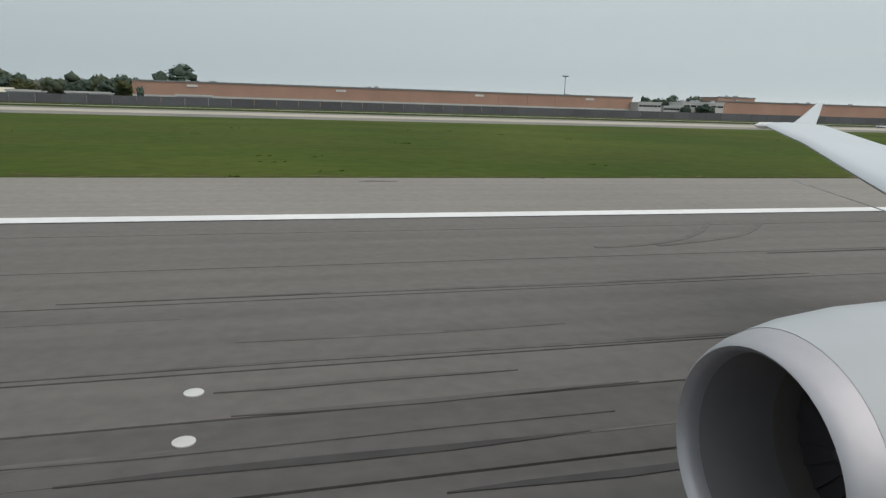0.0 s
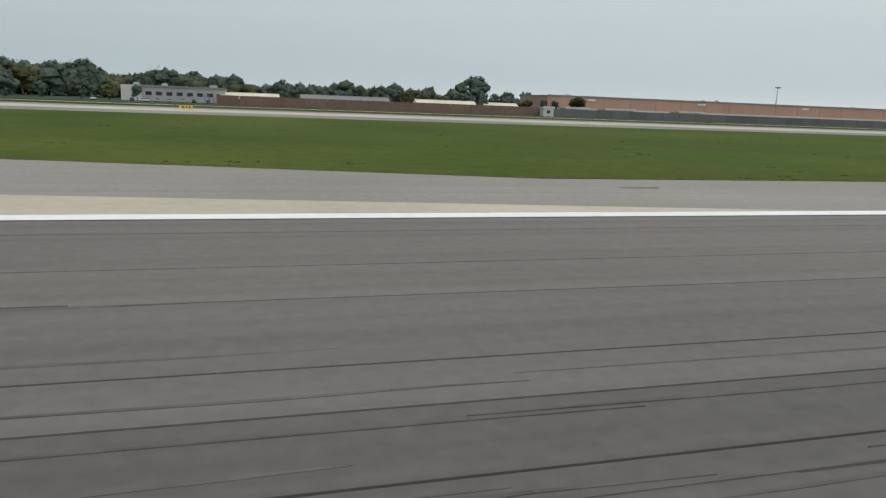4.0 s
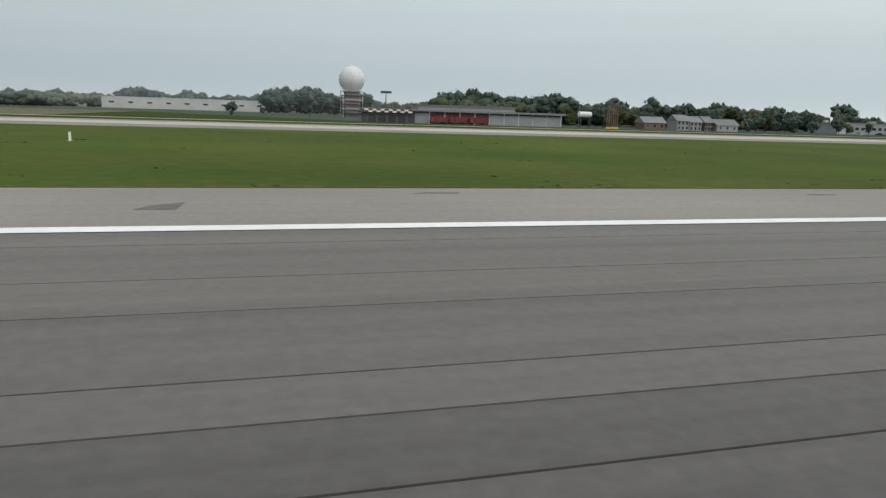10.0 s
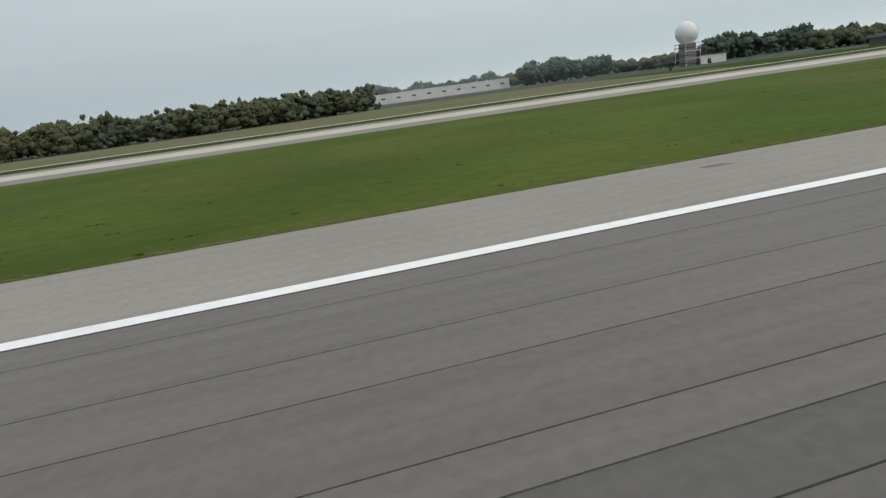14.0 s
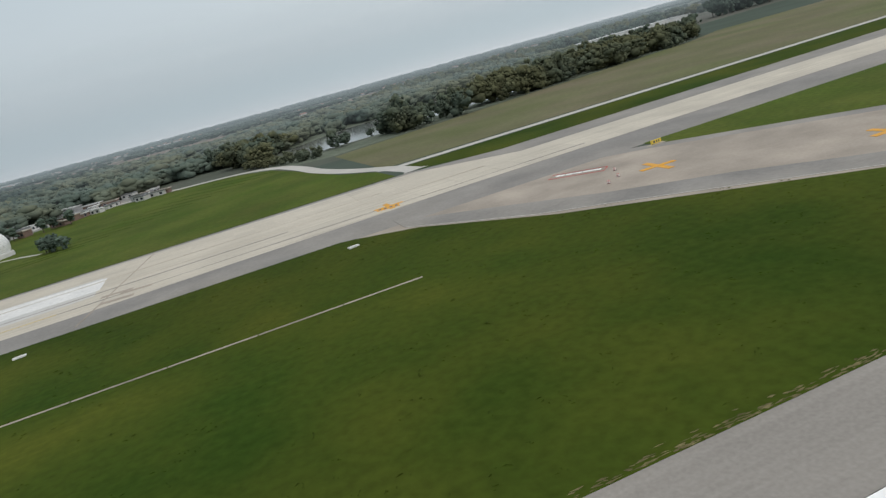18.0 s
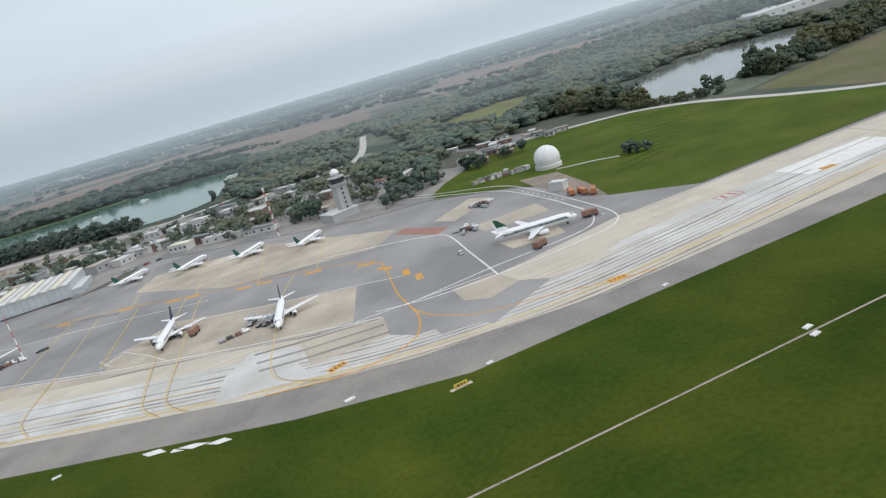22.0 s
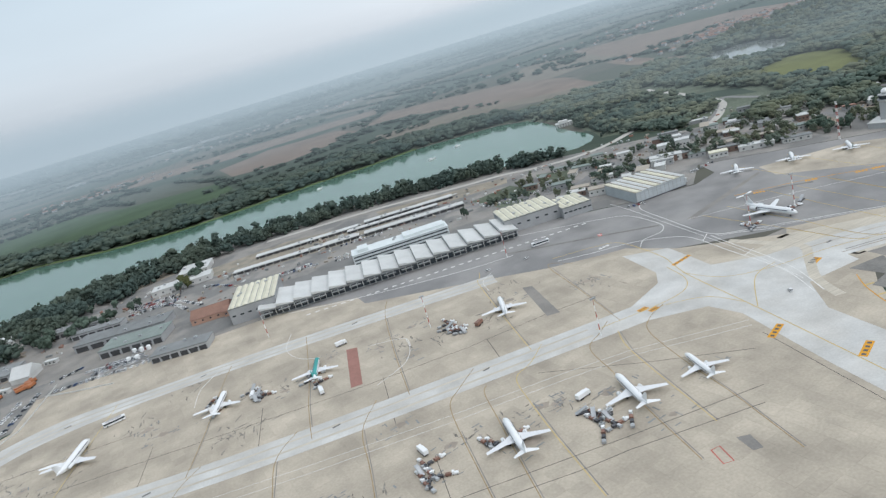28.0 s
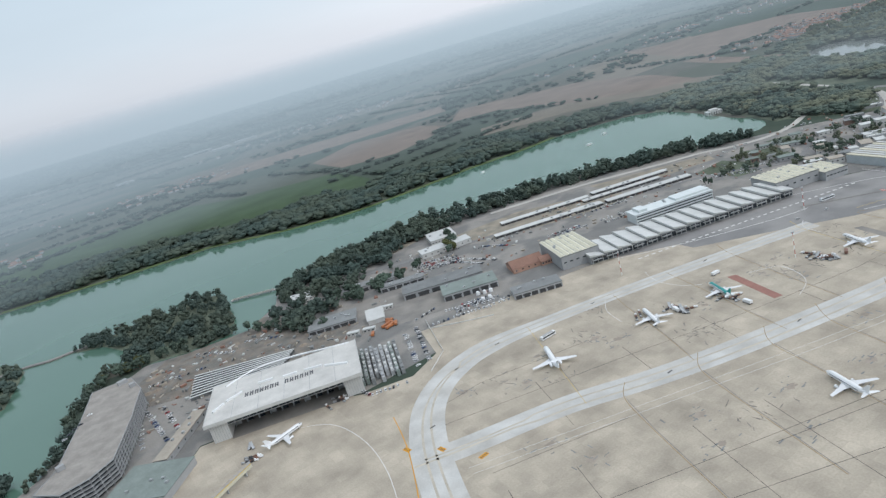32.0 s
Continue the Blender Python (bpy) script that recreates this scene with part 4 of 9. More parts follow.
for k in range(11):
    off, a, b = -9 + 2.75 * k + r_s.gauss(0, 0.4), r_s.randrange(0, 18), r_s.randrange(30, len(axis))
    line = [(x + 0.45 * off * max(0, min(1, (-1480 - x) / 60)), y + off * (1 - 0.1 * max(0, min(1, (-1480 - x) / 60)))) for x, y in axis[a:b]]
    part("worn_streak", Shape().strip(line, [r_s.uniform(0.3, 1.3) for _ in line], 0.1, 0.1515 + 0.0007 * k), (OLD_ASPHALT, CONCRETE_CLOSED, CONCRETE, CONCRETE_CLOSED)[k % 4], taxiway, "long worn streak along the taxiway")
part("white_patch", Shape().prism([(-1282, 196), (-1330, 196), (-1330, 214), (-1282, 212)], 0.1, 0.156), WORN_WHITE, taxiway)
for x, y in ((-1275, 176), (-1271, 181), (-1276, 184)):
    part("dark_patch", Shape().rbox(x, y, 0.1, 8, 2.2, 0.062, -6), CONCRETE_CLOSED, taxiway)
part("cross_joint", Shape().strip([(-1282, 160), (-1270, 232)], 0.5, 0.1, 0.160), CONCRETE_CLOSED, taxiway)
for poly in ([(-1556, 177), (-1560, 177.6), (-1563, 180.5), (-1558, 180)], [(-1562, 181), (-1567, 181.5), (-1571, 185.5), (-1566, 184)], [(-1569, 182.5), (-1573, 184.5), (-1572, 186)], [(-1574, 186.5), (-1579, 188), (-1581, 191), (-1576, 190)], [(-1671, 249), (-1676, 250), (-1679, 254), (-1674, 252.5)], [(-1681, 254.5), (-1685, 256), (-1684, 258)]):
    part("white_spill", Shape().prism(poly, 0.05, 0.165), WORN_WHITE, taxiway, "ragged white paint patch")


def ground_sign(x, y, deg, w=6.5, h=3.4, z=0.17):
    """A yellow direction panel painted on the pavement, with dark bars for its small writing."""
    part("painted_sign", Shape().rbox(x, y, 0.1, w, h, z - 0.1, deg), YELLOW_PAINT, taxiway, "yellow direction panel painted on the ground")
    c, s = math.cos(radians(deg)), math.sin(radians(deg))
    b = Shape()
    for k in range(4):
        u = -w * 0.36 + k * w * 0.24
        b.rbox(x + c * u, y + s * u, 0.1, w * 0.12, h * 0.5, z - 0.092, deg)
    part("sign_bars", b, METAL_DARK, taxiway, "dark bars of small writing")


for a in ((-1320.6, 196.6, -8), (-1203.3, 181, -10), (-1432, 176.5, -8), (-1522, 196.5, 20), (-1713, 280, 20, 9, 6), (-1809, 307.8, 10), (-1805, 303, 10), (-1226.7 - 1000, 349.5, 15), (-2263.7, 393, -70), (-2245, 376, -70)):
    ground_sign(*a)
ground_sign(-1752, 346, 15, 17, 2.6, 0.19)
ground_sign(-1783.5, 236.3, 28, 14, 3.6, 0.19)
ground_sign(-1772.3, 197.1, 28, 14, 3.6, 0.19)
red_box = Shape().strip([(-1354, 205), (-1364, 205), (-1364, 211), (-1354, 211), (-1354, 205)], 0.5, 0.1, 0.17)
part("red_panel_frame", red_box, RED_PAINT, taxiway, "red frame of a painted panel")
part("red_panel_bars", Shape().rbox(-1357, 208, 0.1, 1.0, 4, 0.07, 10).rbox(-1361, 208, 0.1, 1.0, 4, 0.07, -10), RED_PAINT, taxiway)

# grass and road beyond the taxiway
setting("grass_beyond", [(RW0, 222), (-1150, 222), (-1178, 236), (-1183, 254), (RW0, 254)], 0.06, GRASS_B, "narrow band of mown grass", "grass", -0.3)
setting("perimeter_road", [(RW0, 256), (-1183, 256), (-1187, 262), (RW0, 260)], 0.11, ROAD_PALE, "narrow pale perimeter road", "road", -0.3)
bend = thing("perimeter_bend", "pale concrete perimeter road bending away", "road", kind="structure")
part("roadway", Shape().strip(smooth_line([(-1178, 236), (-1182, 262), (-1192, 292), (-1200, 330), (-1204, 372), (-1212, 415), (-1232, 450), (-1273, 474), (-1330, 500)]), [10, *[7] * 48], -0.2, 0.12), ROAD_PALE, bend)
setting("grass_meadow", [(-1186, 236), (-1350, 235), (-1375, 263), (-1378, 330), (-1386, 347), (-1424, 392), (-1400, 425), (-1330, 490), (-1273, 468), (-1236, 446), (-1216, 410), (-1208, 365), (-1197, 290), (-1187, 262)], 0.10, GRASS, "bright mown meadow with mowing lines", "grass", -0.3)
mow = Shape()
for k in range(12):
    mow.strip([(-1215 - 9 * k, 395 - 8 * k), (-1250 - 9 * k, 430 - 12 * k)], 1.6, 0.05, 0.125)
part("mown_swath", mow, GRASS_B, None)
tagged(bpy.data.objects["mown_swath"], "lines of cut grass in the meadow", "grass", kind="stuff")
setting("stubble_field", [(-1183, 266), (-820, 262), (-700, 262), (-700, 480), (-820, 497), (-883, 458), (-1183, 378)], 0.05, FIELD, "dull stubble field beside the airfield road", "field", -0.3)
setting("grass_field", [(420, 262), (-700, 262), (-700, 480), (-560, 290), (420, 290)], 0.05, GRASS_B, "rough grass by the airfield road", "grass", -0.3)
part("grass_track", Shape().strip([(-1682, 229), (-1660, 196), (-1608, 121), (-1596, 102)], 0.45, 0.05, 0.125), VERGE, edge, "thin worn track across the grass")
drain = thing("drain_channel", "narrow concrete drain channel across the grass", "drain", kind="structure")
for k in range(30):
    x = -1216 - 14.5 * k
    part("channel_cover", Shape().box(x - 14.3, x, 108.2, 108.8, 0.02, 0.16), CONCRETE_CLOSED, drain)
for x, y, dx, dy in ((-1339.8, 95.4, 3.2, 1.6), (-1424.5, 110.5, 2.4, 1.4), (-1426, 107, 2.4, 1.4), (-1290.7, 148.9, 2.5, 1.2), (-1523.5, 171, 3, 1.5), (-1220.3, 147.9, 2.5, 1.3), (-1605, 199, 2.5, 1.2), (-1427, 159, 2, 1.2), (-1486, 158, 2, 1.2)):
    tagged(part("inspection_pit", Shape().rbox(x, y, 0.0, dx, dy, 0.35, 10).rbox(x, y, 0.3, dx * 0.5, dy * 0.5, 0.12, 10), WORN_WHITE), "low white concrete inspection pit in the grass", "pit cover")

# ---- aprons ----
apron = [(-1350, 234), (-1376, 266), (-1380, 326), (-1387, 344), (-1425, 388), (-1465, 402), (-1520, 446), (-1600, 512), (-1612, 478), (-1641, 467), (-1696, 485), (-1760, 522), (-1860, 536), (-1990, 548),
         (-1990, 520), (-1934, 492), (-1857, 447), (-1811, 418), (-1777, 404), (-1759, 398), (-1741, 366), (-1682, 330), (-1643, 310), (-1598, 280), (-1571, 268), (-1497, 218), (-1440, 218)]
west_apron = setting("apron", apron, 0.105, APRON_GREY, "grey asphalt parking apron with yellow and white lines", "apron", -0.3)


def patch(poly, material, z=0.125, slab=0.0, deg=0.0, label="", parent=None):
    parent = parent or west_apron
    part("concrete_stand", Shape().prism(poly, 0.0, z), material, parent, label)
    if slab:
        tagged(part("slab", slabs(poly, slab, deg, z + 0.025, 0.05, 0.07), material, parent), kind="stuff")


patch([(-1497, 271), (-1508, 231), (-1523, 235), (-1600, 276), (-1604, 296), (-1576, 322), (-1530, 290)], CONCRETE, 0.125, 7.5, -28, "beige concrete aircraft stand")
patch([(-1509, 230), (-1499, 225), (-1502, 205), (-1495, 196), (-1489, 195), (-1489, 189), (-1476, 186), (-1474, 181), (-1444, 198), (-1452, 207), (-1466, 202), (-1473, 209), (-1472, 224), (-1454, 224), (-1480, 262), (-1498, 272)], APRON_GREY, 0.165, 0, 0, "grey asphalt throat between apron and taxiway")
patch([(-1472, 224), (-1454, 223), (-1452, 207), (-1466, 202), (-1473, 209)], CONCRETE, 0.163)
patch([(-1454, 222), (-1438, 224), (-1417, 228), (-1390, 234), (-1380, 226), (-1426, 196), (-1444, 199), (-1452, 207)], PALE_WORN, 0.162)
patch([(-1529, 233), (-1499, 225), (-1502, 205), (-1529, 206)], CONCRETE, 0.161)
patch([(-1546, 240), (-1530, 228), (-1533, 215), (-1531, 204), (-1520, 196), (-1560, 206), (-1556, 226)], PALE, 0.1632, 0, 0, "chalky pale throat to the stand")
for y0, y1 in ((231, 223.5), (222, 216), (214, 207.5)):
    part("worn_streak", Shape().strip([(-1545, y0 + 5), (-1529, y0), (-1501, y1)], 1.8, 0.1, 0.1655), OLD_ASPHALT, west_apron, "dark worn streak")
patch([(-1437, 243), (-1437, 257), (-1412, 250), (-1415, 238)], CONCRETE, 0.125, 0, 0)
patch([(-1440, 334), (-1410, 357), (-1403, 342), (-1434, 319)], CONCRETE, 0.125, 0, 0)
patch([(-1433, 281), (-1432, 297), (-1398, 297), (-1401, 276)], CONCRETE, 0.125, 0, 0)
patch([(-1458, 346), (-1477, 323), (-1550, 353), (-1601, 420), (-1590, 450), (-1520, 425)], CONCRETE, 0.125, 7.5, -35, "beige concrete aircraft stands in a row")
patch([(-1571, 268), (-1598, 281), (-1643, 310), (-1682, 330), (-1690, 322), (-1604, 276)], CONCRETE, 0.120)
patch([(-1462, 336), (-1448, 306), (-1440, 312), (-1455, 342)], RED_GROUND, 0.130)
patch([(-1700, 405), (-1645, 425), (-1600, 440), (-1602, 436), (-1646, 419), (-1698, 400)], OLD_ASPHALT, 0.118)


def painted(parent, pts, w, material, z=0.16, rounded=True, label=""):
    return part("painted_line", Shape().strip(smooth_line(pts) if rounded else pts, w, 0.1, z), material, parent, label)


Y, W = YELLOW_PAINT, WORN_WHITE
painted(west_apron, [(-1650, 412), (-1604, 388), (-1572, 364), (-1533, 342), (-1512, 328), (-1493, 312), (-1482, 296), (-1483, 276), (-1488, 243), (-1489, 215), (-1493, 200), (-1498, 193), (-1509, 188), (-1524, 189), (-1545, 197)], 0.5, Y, 0.186)
painted(west_apron, [(-1489, 221), (-1487, 212), (-1484, 205), (-1474, 193), (-1458, 187), (-1435, 177), (-1420, 172)], 0.45, Y, 0.1875)
STAND_PATHS = ([(-1690, 400), (-1683, 329), (-1681, 294), (-1679, 284), (-1675, 277)], [(-1669, 398), (-1669, 329), (-1671, 304), (-1671, 285), (-1667, 275), (-1657, 266)], [(-1632, 399), (-1641, 325), (-1645, 278), (-1644, 264), (-1638, 253), (-1630, 245)],
               [(-1617, 384), (-1624, 303), (-1628, 265), (-1626, 252), (-1622, 242)], [(-1596, 376), (-1601, 330), (-1605, 292)], [(-1571, 360), (-1578, 310), (-1582, 278), (-1584, 237), (-1583, 225), (-1578, 214)],
               [(-1562, 352), (-1565, 338), (-1573, 262), (-1576, 229), (-1574, 218), (-1569, 209)], [(-1518, 328), (-1530, 290), (-1536, 250), (-1541, 218), (-1540, 206), (-1533, 196), (-1525, 190)])
for pts in STAND_PATHS:
    painted(west_apron, pts, 0.38, FADED_YELLOW, 0.184)
    painted(west_apron, [(x + 0.7, y) for x, y in pts[-4:]], 0.3, STAND_LINE, 0.183)
for a, b in (((-1507, 323), (-1487, 404)), ((-1535, 338), (-1521, 428)), ((-1566, 361), (-1557, 452)), ((-1600, 384), (-1594, 478))):
    painted(west_apron, [a, b], 0.35, FADED_YELLOW, 0.168, False)
painted(west_apron, [(-1567, 312), (-1524, 287), (-1498, 273), (-1480, 262)], 0.4, W, 0.187, False)
painted(west_apron, [(-1508, 229.5), (-1454, 224.5)], 0.5, W, 0.187, False)
for x, y, d in ((-1484, 285, -60), (-1490, 301, -32), (-1512, 322, -30), (-1535, 336, -30), (-1570, 361, -32), (-1606, 386, -32), (-1545, 340, -30), (-1580, 366, -32), (-1640, 402, -32), (-1478, 262, 80), (-1476, 250, 80)):
    s = Shape()
    for k in range(4):
        c, n = math.cos(radians(d)), math.sin(radians(d))
        s.rbox(x + c * 2.2 * k, y + n * 2.2 * k, 0.1, 1.6, 3.0, 0.072, d)
    part("stand_marking", s, Y, west_apron, "row of yellow bars marking a stand")
painted(west_apron, [(-1455, 458), (-1437, 448), (-1418, 406), (-1398, 377), (-1387, 357), (-1384.5, 326), (-1386, 290), (-1388, 256), (-1391, 238), (-1396, 229), (-1405, 224), (-1430, 221), (-1455, 221), (-1480, 224), (-1500, 232)], 0.6, W, 0.190)
painted(west_apron, [(-1432, 420), (-1405, 372), (-1393, 345), (-1391, 303), (-1392, 279), (-1395, 252), (-1401, 239), (-1409, 233), (-1425, 231), (-1450, 231), (-1487, 227)], 0.6, W, 0.191)
for k in range(16):
    part("road_dash", Shape().rbox(-1388.6 - 0.35 * k * (k > 8), 336 - 6.2 * k, 0.1, 0.35, 2.6, 0.09, -3), W, west_apron)
painted(west_apron, [(-1454, 222), (-1450, 258), (-1446, 296), (-1452, 308), (-1470, 322), (-1500, 340)], 0.7, W, 0.192)
painted(west_apron, [(-1500, 224), (-1550, 251), (-1595, 279), (-1639, 311), (-1673, 334), (-1712, 361)], 0.55, W, 0.188, False)
painted(west_apron, [(-1501, 222), (-1551, 249), (-1596, 277), (-1640, 309), (-1674, 332), (-1712, 358)], 0.25, W, 0.188, False)
painted(west_apron, [(-1560, 340), (-1631, 376), (-1700, 404)], 0.35, W, 0.166, False)
painted(west_apron, [(-1600, 288), (-1606, 300), (-1592, 306)], 0.4, W, 0.166, False)
painted(west_apron, [(-1605, 290), (-1596, 302), (-1585, 284), (-1577, 268)], 0.35, W, 0.166, False)
ROAD_LINES = ([(-1800, 515), (-1759, 491), (-1734, 475), (-1720, 464), (-1715, 450), (-1715, 423), (-1718, 409), (-1727, 401), (-1742, 400), (-1752, 390)], [(-1680, 480), (-1694, 472), (-1702, 458), (-1706, 429), (-1712, 379), (-1710, 362), (-1699, 348), (-1683, 334)],
              [(-1800, 424), (-1779, 414), (-1751, 404), (-1732, 389), (-1724, 377), (-1723, 362), (-1726, 332), (-1730, 285), (-1742, 252)], [(-1714, 363), (-1718, 334), (-1720, 312), (-1726, 280), (-1738, 250)])
for pts in ROAD_LINES:
    painted(west_apron, pts, 0.5, W, 0.189)
painted(west_apron, [(-1705, 500), (-1707, 463), (-1714, 397), (-1718, 357), (-1724, 311), (-1733, 268)], 0.35, W, 0.1905)
painted(west_apron, [(-1713, 368), (-1723, 360)], 0.5, W, 0.1915, False)
painted(west_apron, [(-1716, 322), (-1727, 318)], 0.5, W, 0.1915, False)
for pts in ([(-1816, 478), (-1784, 458), (-1747, 434), (-1718, 414)], [(-1651, 406), (-1621, 392), (-1606, 380)]):
    painted(west_apron, pts, 3.0, ISLAND_ASPHALT, 0.14, False, "dark patched strip")
painted(west_apron, [(-1990, 538), (-1930, 508), (-1857, 480), (-1815, 470)], 0.7, W, 0.166)
part("red_sign", Shape().rbox(-1753, 441, 0.1, 3.4, 5.5, 0.07, -20), RED_PAINT, west_apron, "red and white panel painted on the ground")
part("red_sign_bars", Shape().rbox(-1753, 442.2, 0.1, 2.2, 1.0, 0.08, -20).rbox(-1753, 439.8, 0.1, 2.2, 1.0, 0.08, -20), W, west_apron)
for k in range(3):
    part("white_bar", Shape().rbox(-1769 + 3.2 * k, 415.2 + 0.3 * k, 0.1, 2.4, 2.2, 0.07, 20), W, west_apron)
painted(west_apron, [(-1753, 395), (-1754, 408), (-1758, 417), (-1772, 424), (-1800, 432)], 0.5, FADED_YELLOW, 0.166)
dash = Shape()
for k in range(34):
    x = -1745 - 7 * k
    dash.rbox(x, 478 + 0.17 * (-1745 - x), 0.1, 3.6, 1.8, 0.066, -10)
part("zebra_edge", dash, W, west_apron, "broken white band along the terminal road")

main = [(-1741, 366), (-1759, 398), (-1777, 404), (-1811, 418), (-1857, 447), (-1934, 492), (-1936, 512), (-2000, 547), (-2100, 556), (-2190, 562), (-2196, 508), (-2225, 487), (-2268, 494), (-2300, 515), (-2395, 525), (-2425, 470),
        (-2440, 41.6), (-1752, 41.6), (-1762, 100), (-1750, 162), (-1742, 178), (-1738, 197), (-1730, 206), (-1728, 222), (-1716, 238), (-1704, 250), (-1690, 250), (-1690, 322)]
main_apron = setting("main_apron", main, 0.112, CONCRETE, "wide beige concrete apron of square slabs", "apron", -0.3)
tagged(part("slab", slabs(main, 7.5, 10, 0.137, 0.05, 0.07), CONCRETE, main_apron), kind="stuff")
island = [(-1690, 256), (-1712, 258), (-1708, 240), (-1722, 236), (-1720, 226), (-1732, 221), (-1731, 211), (-1740, 206), (-1738, 197), (-1744, 188), (-1742, 178), (-1751, 170), (-1749, 162), (-1760, 100), (-1752, 41.6), (-1650, 41.6), (-1660, 110), (-1677, 176), (-1692, 227), (-1705, 232)]
grey_island = setting("grey_island", island, 0.15, ISLAND_ASPHALT, "worn grey asphalt apron corner with stepped edge", "apron", -0.3)
rng = random.Random(77)
for k in range(60):
    x, y, a, n = rng.uniform(-1755, -1655), rng.uniform(50, 240), radians(rng.choice([10, 10, 100, 60]) + rng.gauss(0, 5)), rng.uniform(8, 34)
    ends = [(x - n * math.cos(a), y - n * math.sin(a)), (x + 0.5, y + rng.gauss(0, 0.6)), (x + n * math.cos(a), y + n * math.sin(a))]
    if all(inside(q, island) for q in ends):
        part("worn_streak", Shape().strip(ends, [0.15, rng.uniform(0.3, 0.9), 0.15], 0.1, 0.1515 + 0.0004 * (k % 12)), (APRON_GREY, ASPHALT_DARK, CONCRETE_CLOSED)[k % 3], grey_island, "thin worn streak")
for k in range(7):
    part("painted_bar", Shape().rbox(-1722 - 4.2 * k, 238 - 12 * k, 0.1, 5.5, 1.1, 0.087, -18), FADED_YELLOW, grey_island, "faded yellow painted bar")
painted(grey_island, [(-1716, 250), (-1726, 235), (-1736, 212), (-1745, 190), (-1760, 160), (-1785, 120)], 0.5, Y, 0.19)
pale_lanes = thing("pale_taxi_lanes", "chalky pale taxi lanes across the apron", "taxi lane", kind="structure")
tw1 = smooth_line([(-1690, 402), (-1760, 420), (-1865, 443), (-2005, 467), (-2100, 478), (-2160, 480), (-2200, 465), (-2228, 438), (-2246, 400), (-2258, 350), (-2266, 290), (-2270, 200), (-2272, 130)])
part("lane_surface", Shape().strip([p for p in tw1 if p[0] < -1835], [18 + 8 * max(0, min(1, (-2100 - p[0]) / 60)) for p in tw1 if p[0] < -1835], 0.1, 0.16), PALE, pale_lanes)
tw2 = smooth_line([(-1720, 290), (-1780, 301), (-1844, 308), (-2003, 325), (-2092, 340), (-2159, 358), (-2225, 366), (-2262, 372)])
part("lane_surface", Shape().strip(tw2, 22, 0.1, 0.163), PALE, pale_lanes)
part("lane_surface", Shape().prism([(-1743, 371), (-1769, 387), (-1773, 344), (-1782, 330), (-1815, 314), (-1815, 294), (-1785, 282), (-1780, 262), (-1790, 200), (-1800, 120), (-1770, 120), (-1758, 165), (-1752, 235), (-1735, 262), (-1700, 262), (-1694, 286), (-1727, 312), (-1747, 324), (-1745, 346)], 0.1, 0.166), PALE, pale_lanes)
for line, w, off in ((tw1, 1.6, -4.0), (tw1, 1.6, 3.6), (tw2, 2.0, -4.4), (tw2, 1.7, 3.8)):
    pts = [p for p in line if p[0] < -1830]
    part("wheel_band", Shape().strip([(x + off * 0.2, y + off) if x > -2190 else (x + off, y + off * 0.3) for x, y in pts], w, 0.1, 0.1675), PALE_WORN, pale_lanes, "duller band worn by wheels")
part("lane_surface", Shape().strip([(-1900, 130), (-2000, 150), (-2200, 185), (-2430, 225)], 22, 0.1, 0.163), PALE, pale_lanes)
painted(pale_lanes, [(-1753, 398), (-1755, 360), (-1764, 325), (-1771, 262), (-1781, 183), (-1790, 120)], 0.6, FADED_YELLOW, 0.185)
painted(pale_lanes, [(-1764, 330), (-1755, 305), (-1730, 292), (-1690, 284), (-1640, 262), (-1560, 220)], 0.5, FADED_YELLOW, 0.185)
painted(pale_lanes, [(-1764, 345), (-1770, 318), (-1790, 306), (-1840, 308)], 0.5, FADED_YELLOW, 0.185)
painted(pale_lanes, [(-1770, 270), (-1778, 292), (-1800, 303)], 0.5, FADED_YELLOW, 0.185)
painted(pale_lanes, [(-1770, 262), (-1745, 290), (-1725, 296)], 0.5, FADED_YELLOW, 0.186)
painted(pale_lanes, [(-1715, 345), (-1706, 320), (-1700, 300), (-1712, 284), (-1730, 262), (-1738, 240)], 5.5, PALE_WORN, 0.175, True, "worn service road crossing the junction")
painted(main_apron, [(-2330, 490), (-2300, 470), (-2285, 430), (-2282, 380), (-2290, 320)], 0.5, W, 0.17)
painted(main_apron, [(-2258, 440), (-2262, 400), (-2270, 360), (-2285, 300)], 0.6, Y, 0.19)
JOINTS = ([(-2240, 402), (-2100, 380), (-2009, 364), (-1970, 358), (-1903, 351), (-1849, 351), (-1815, 347)], [(-1886, 291), (-1842, 258), (-1801, 231)], [(-2200, 268), (-2040, 240), (-1885, 215), (-1820, 206)], [(-2100, 244), (-1910, 209), (-1888, 207), (-1829, 196)],
          [(-2010, 316), (-1975, 315), (-1931, 312), (-1906, 303)], [(-2250, 420), (-2190, 432), (-2100, 421)], [(-2230, 330), (-2140, 318)], [(-2310, 300), (-2180, 236), (-2060, 205)])
for pts in JOINTS:
    painted(main_apron, pts, 0.30, ASPHALT_JOINT, 0.152, False)
for x, y, n in ((-1788, 240, -120), (-1995, 262, -110), (-2075, 276, -110), (-2120, 285, -110), (-2160, 400, -64), (-2090, 392, -62), (-2025, 384, -60), (-1955, 358, -55), (-1890, 350, -45), (-2190, 300, -110), (-2230, 310, -110), (-1955, 262, -100)):
    painted(main_apron, [(x, y), (x + n * 0.14, y + n)], 0.28, ASPHALT_JOINT, 0.1525, False)
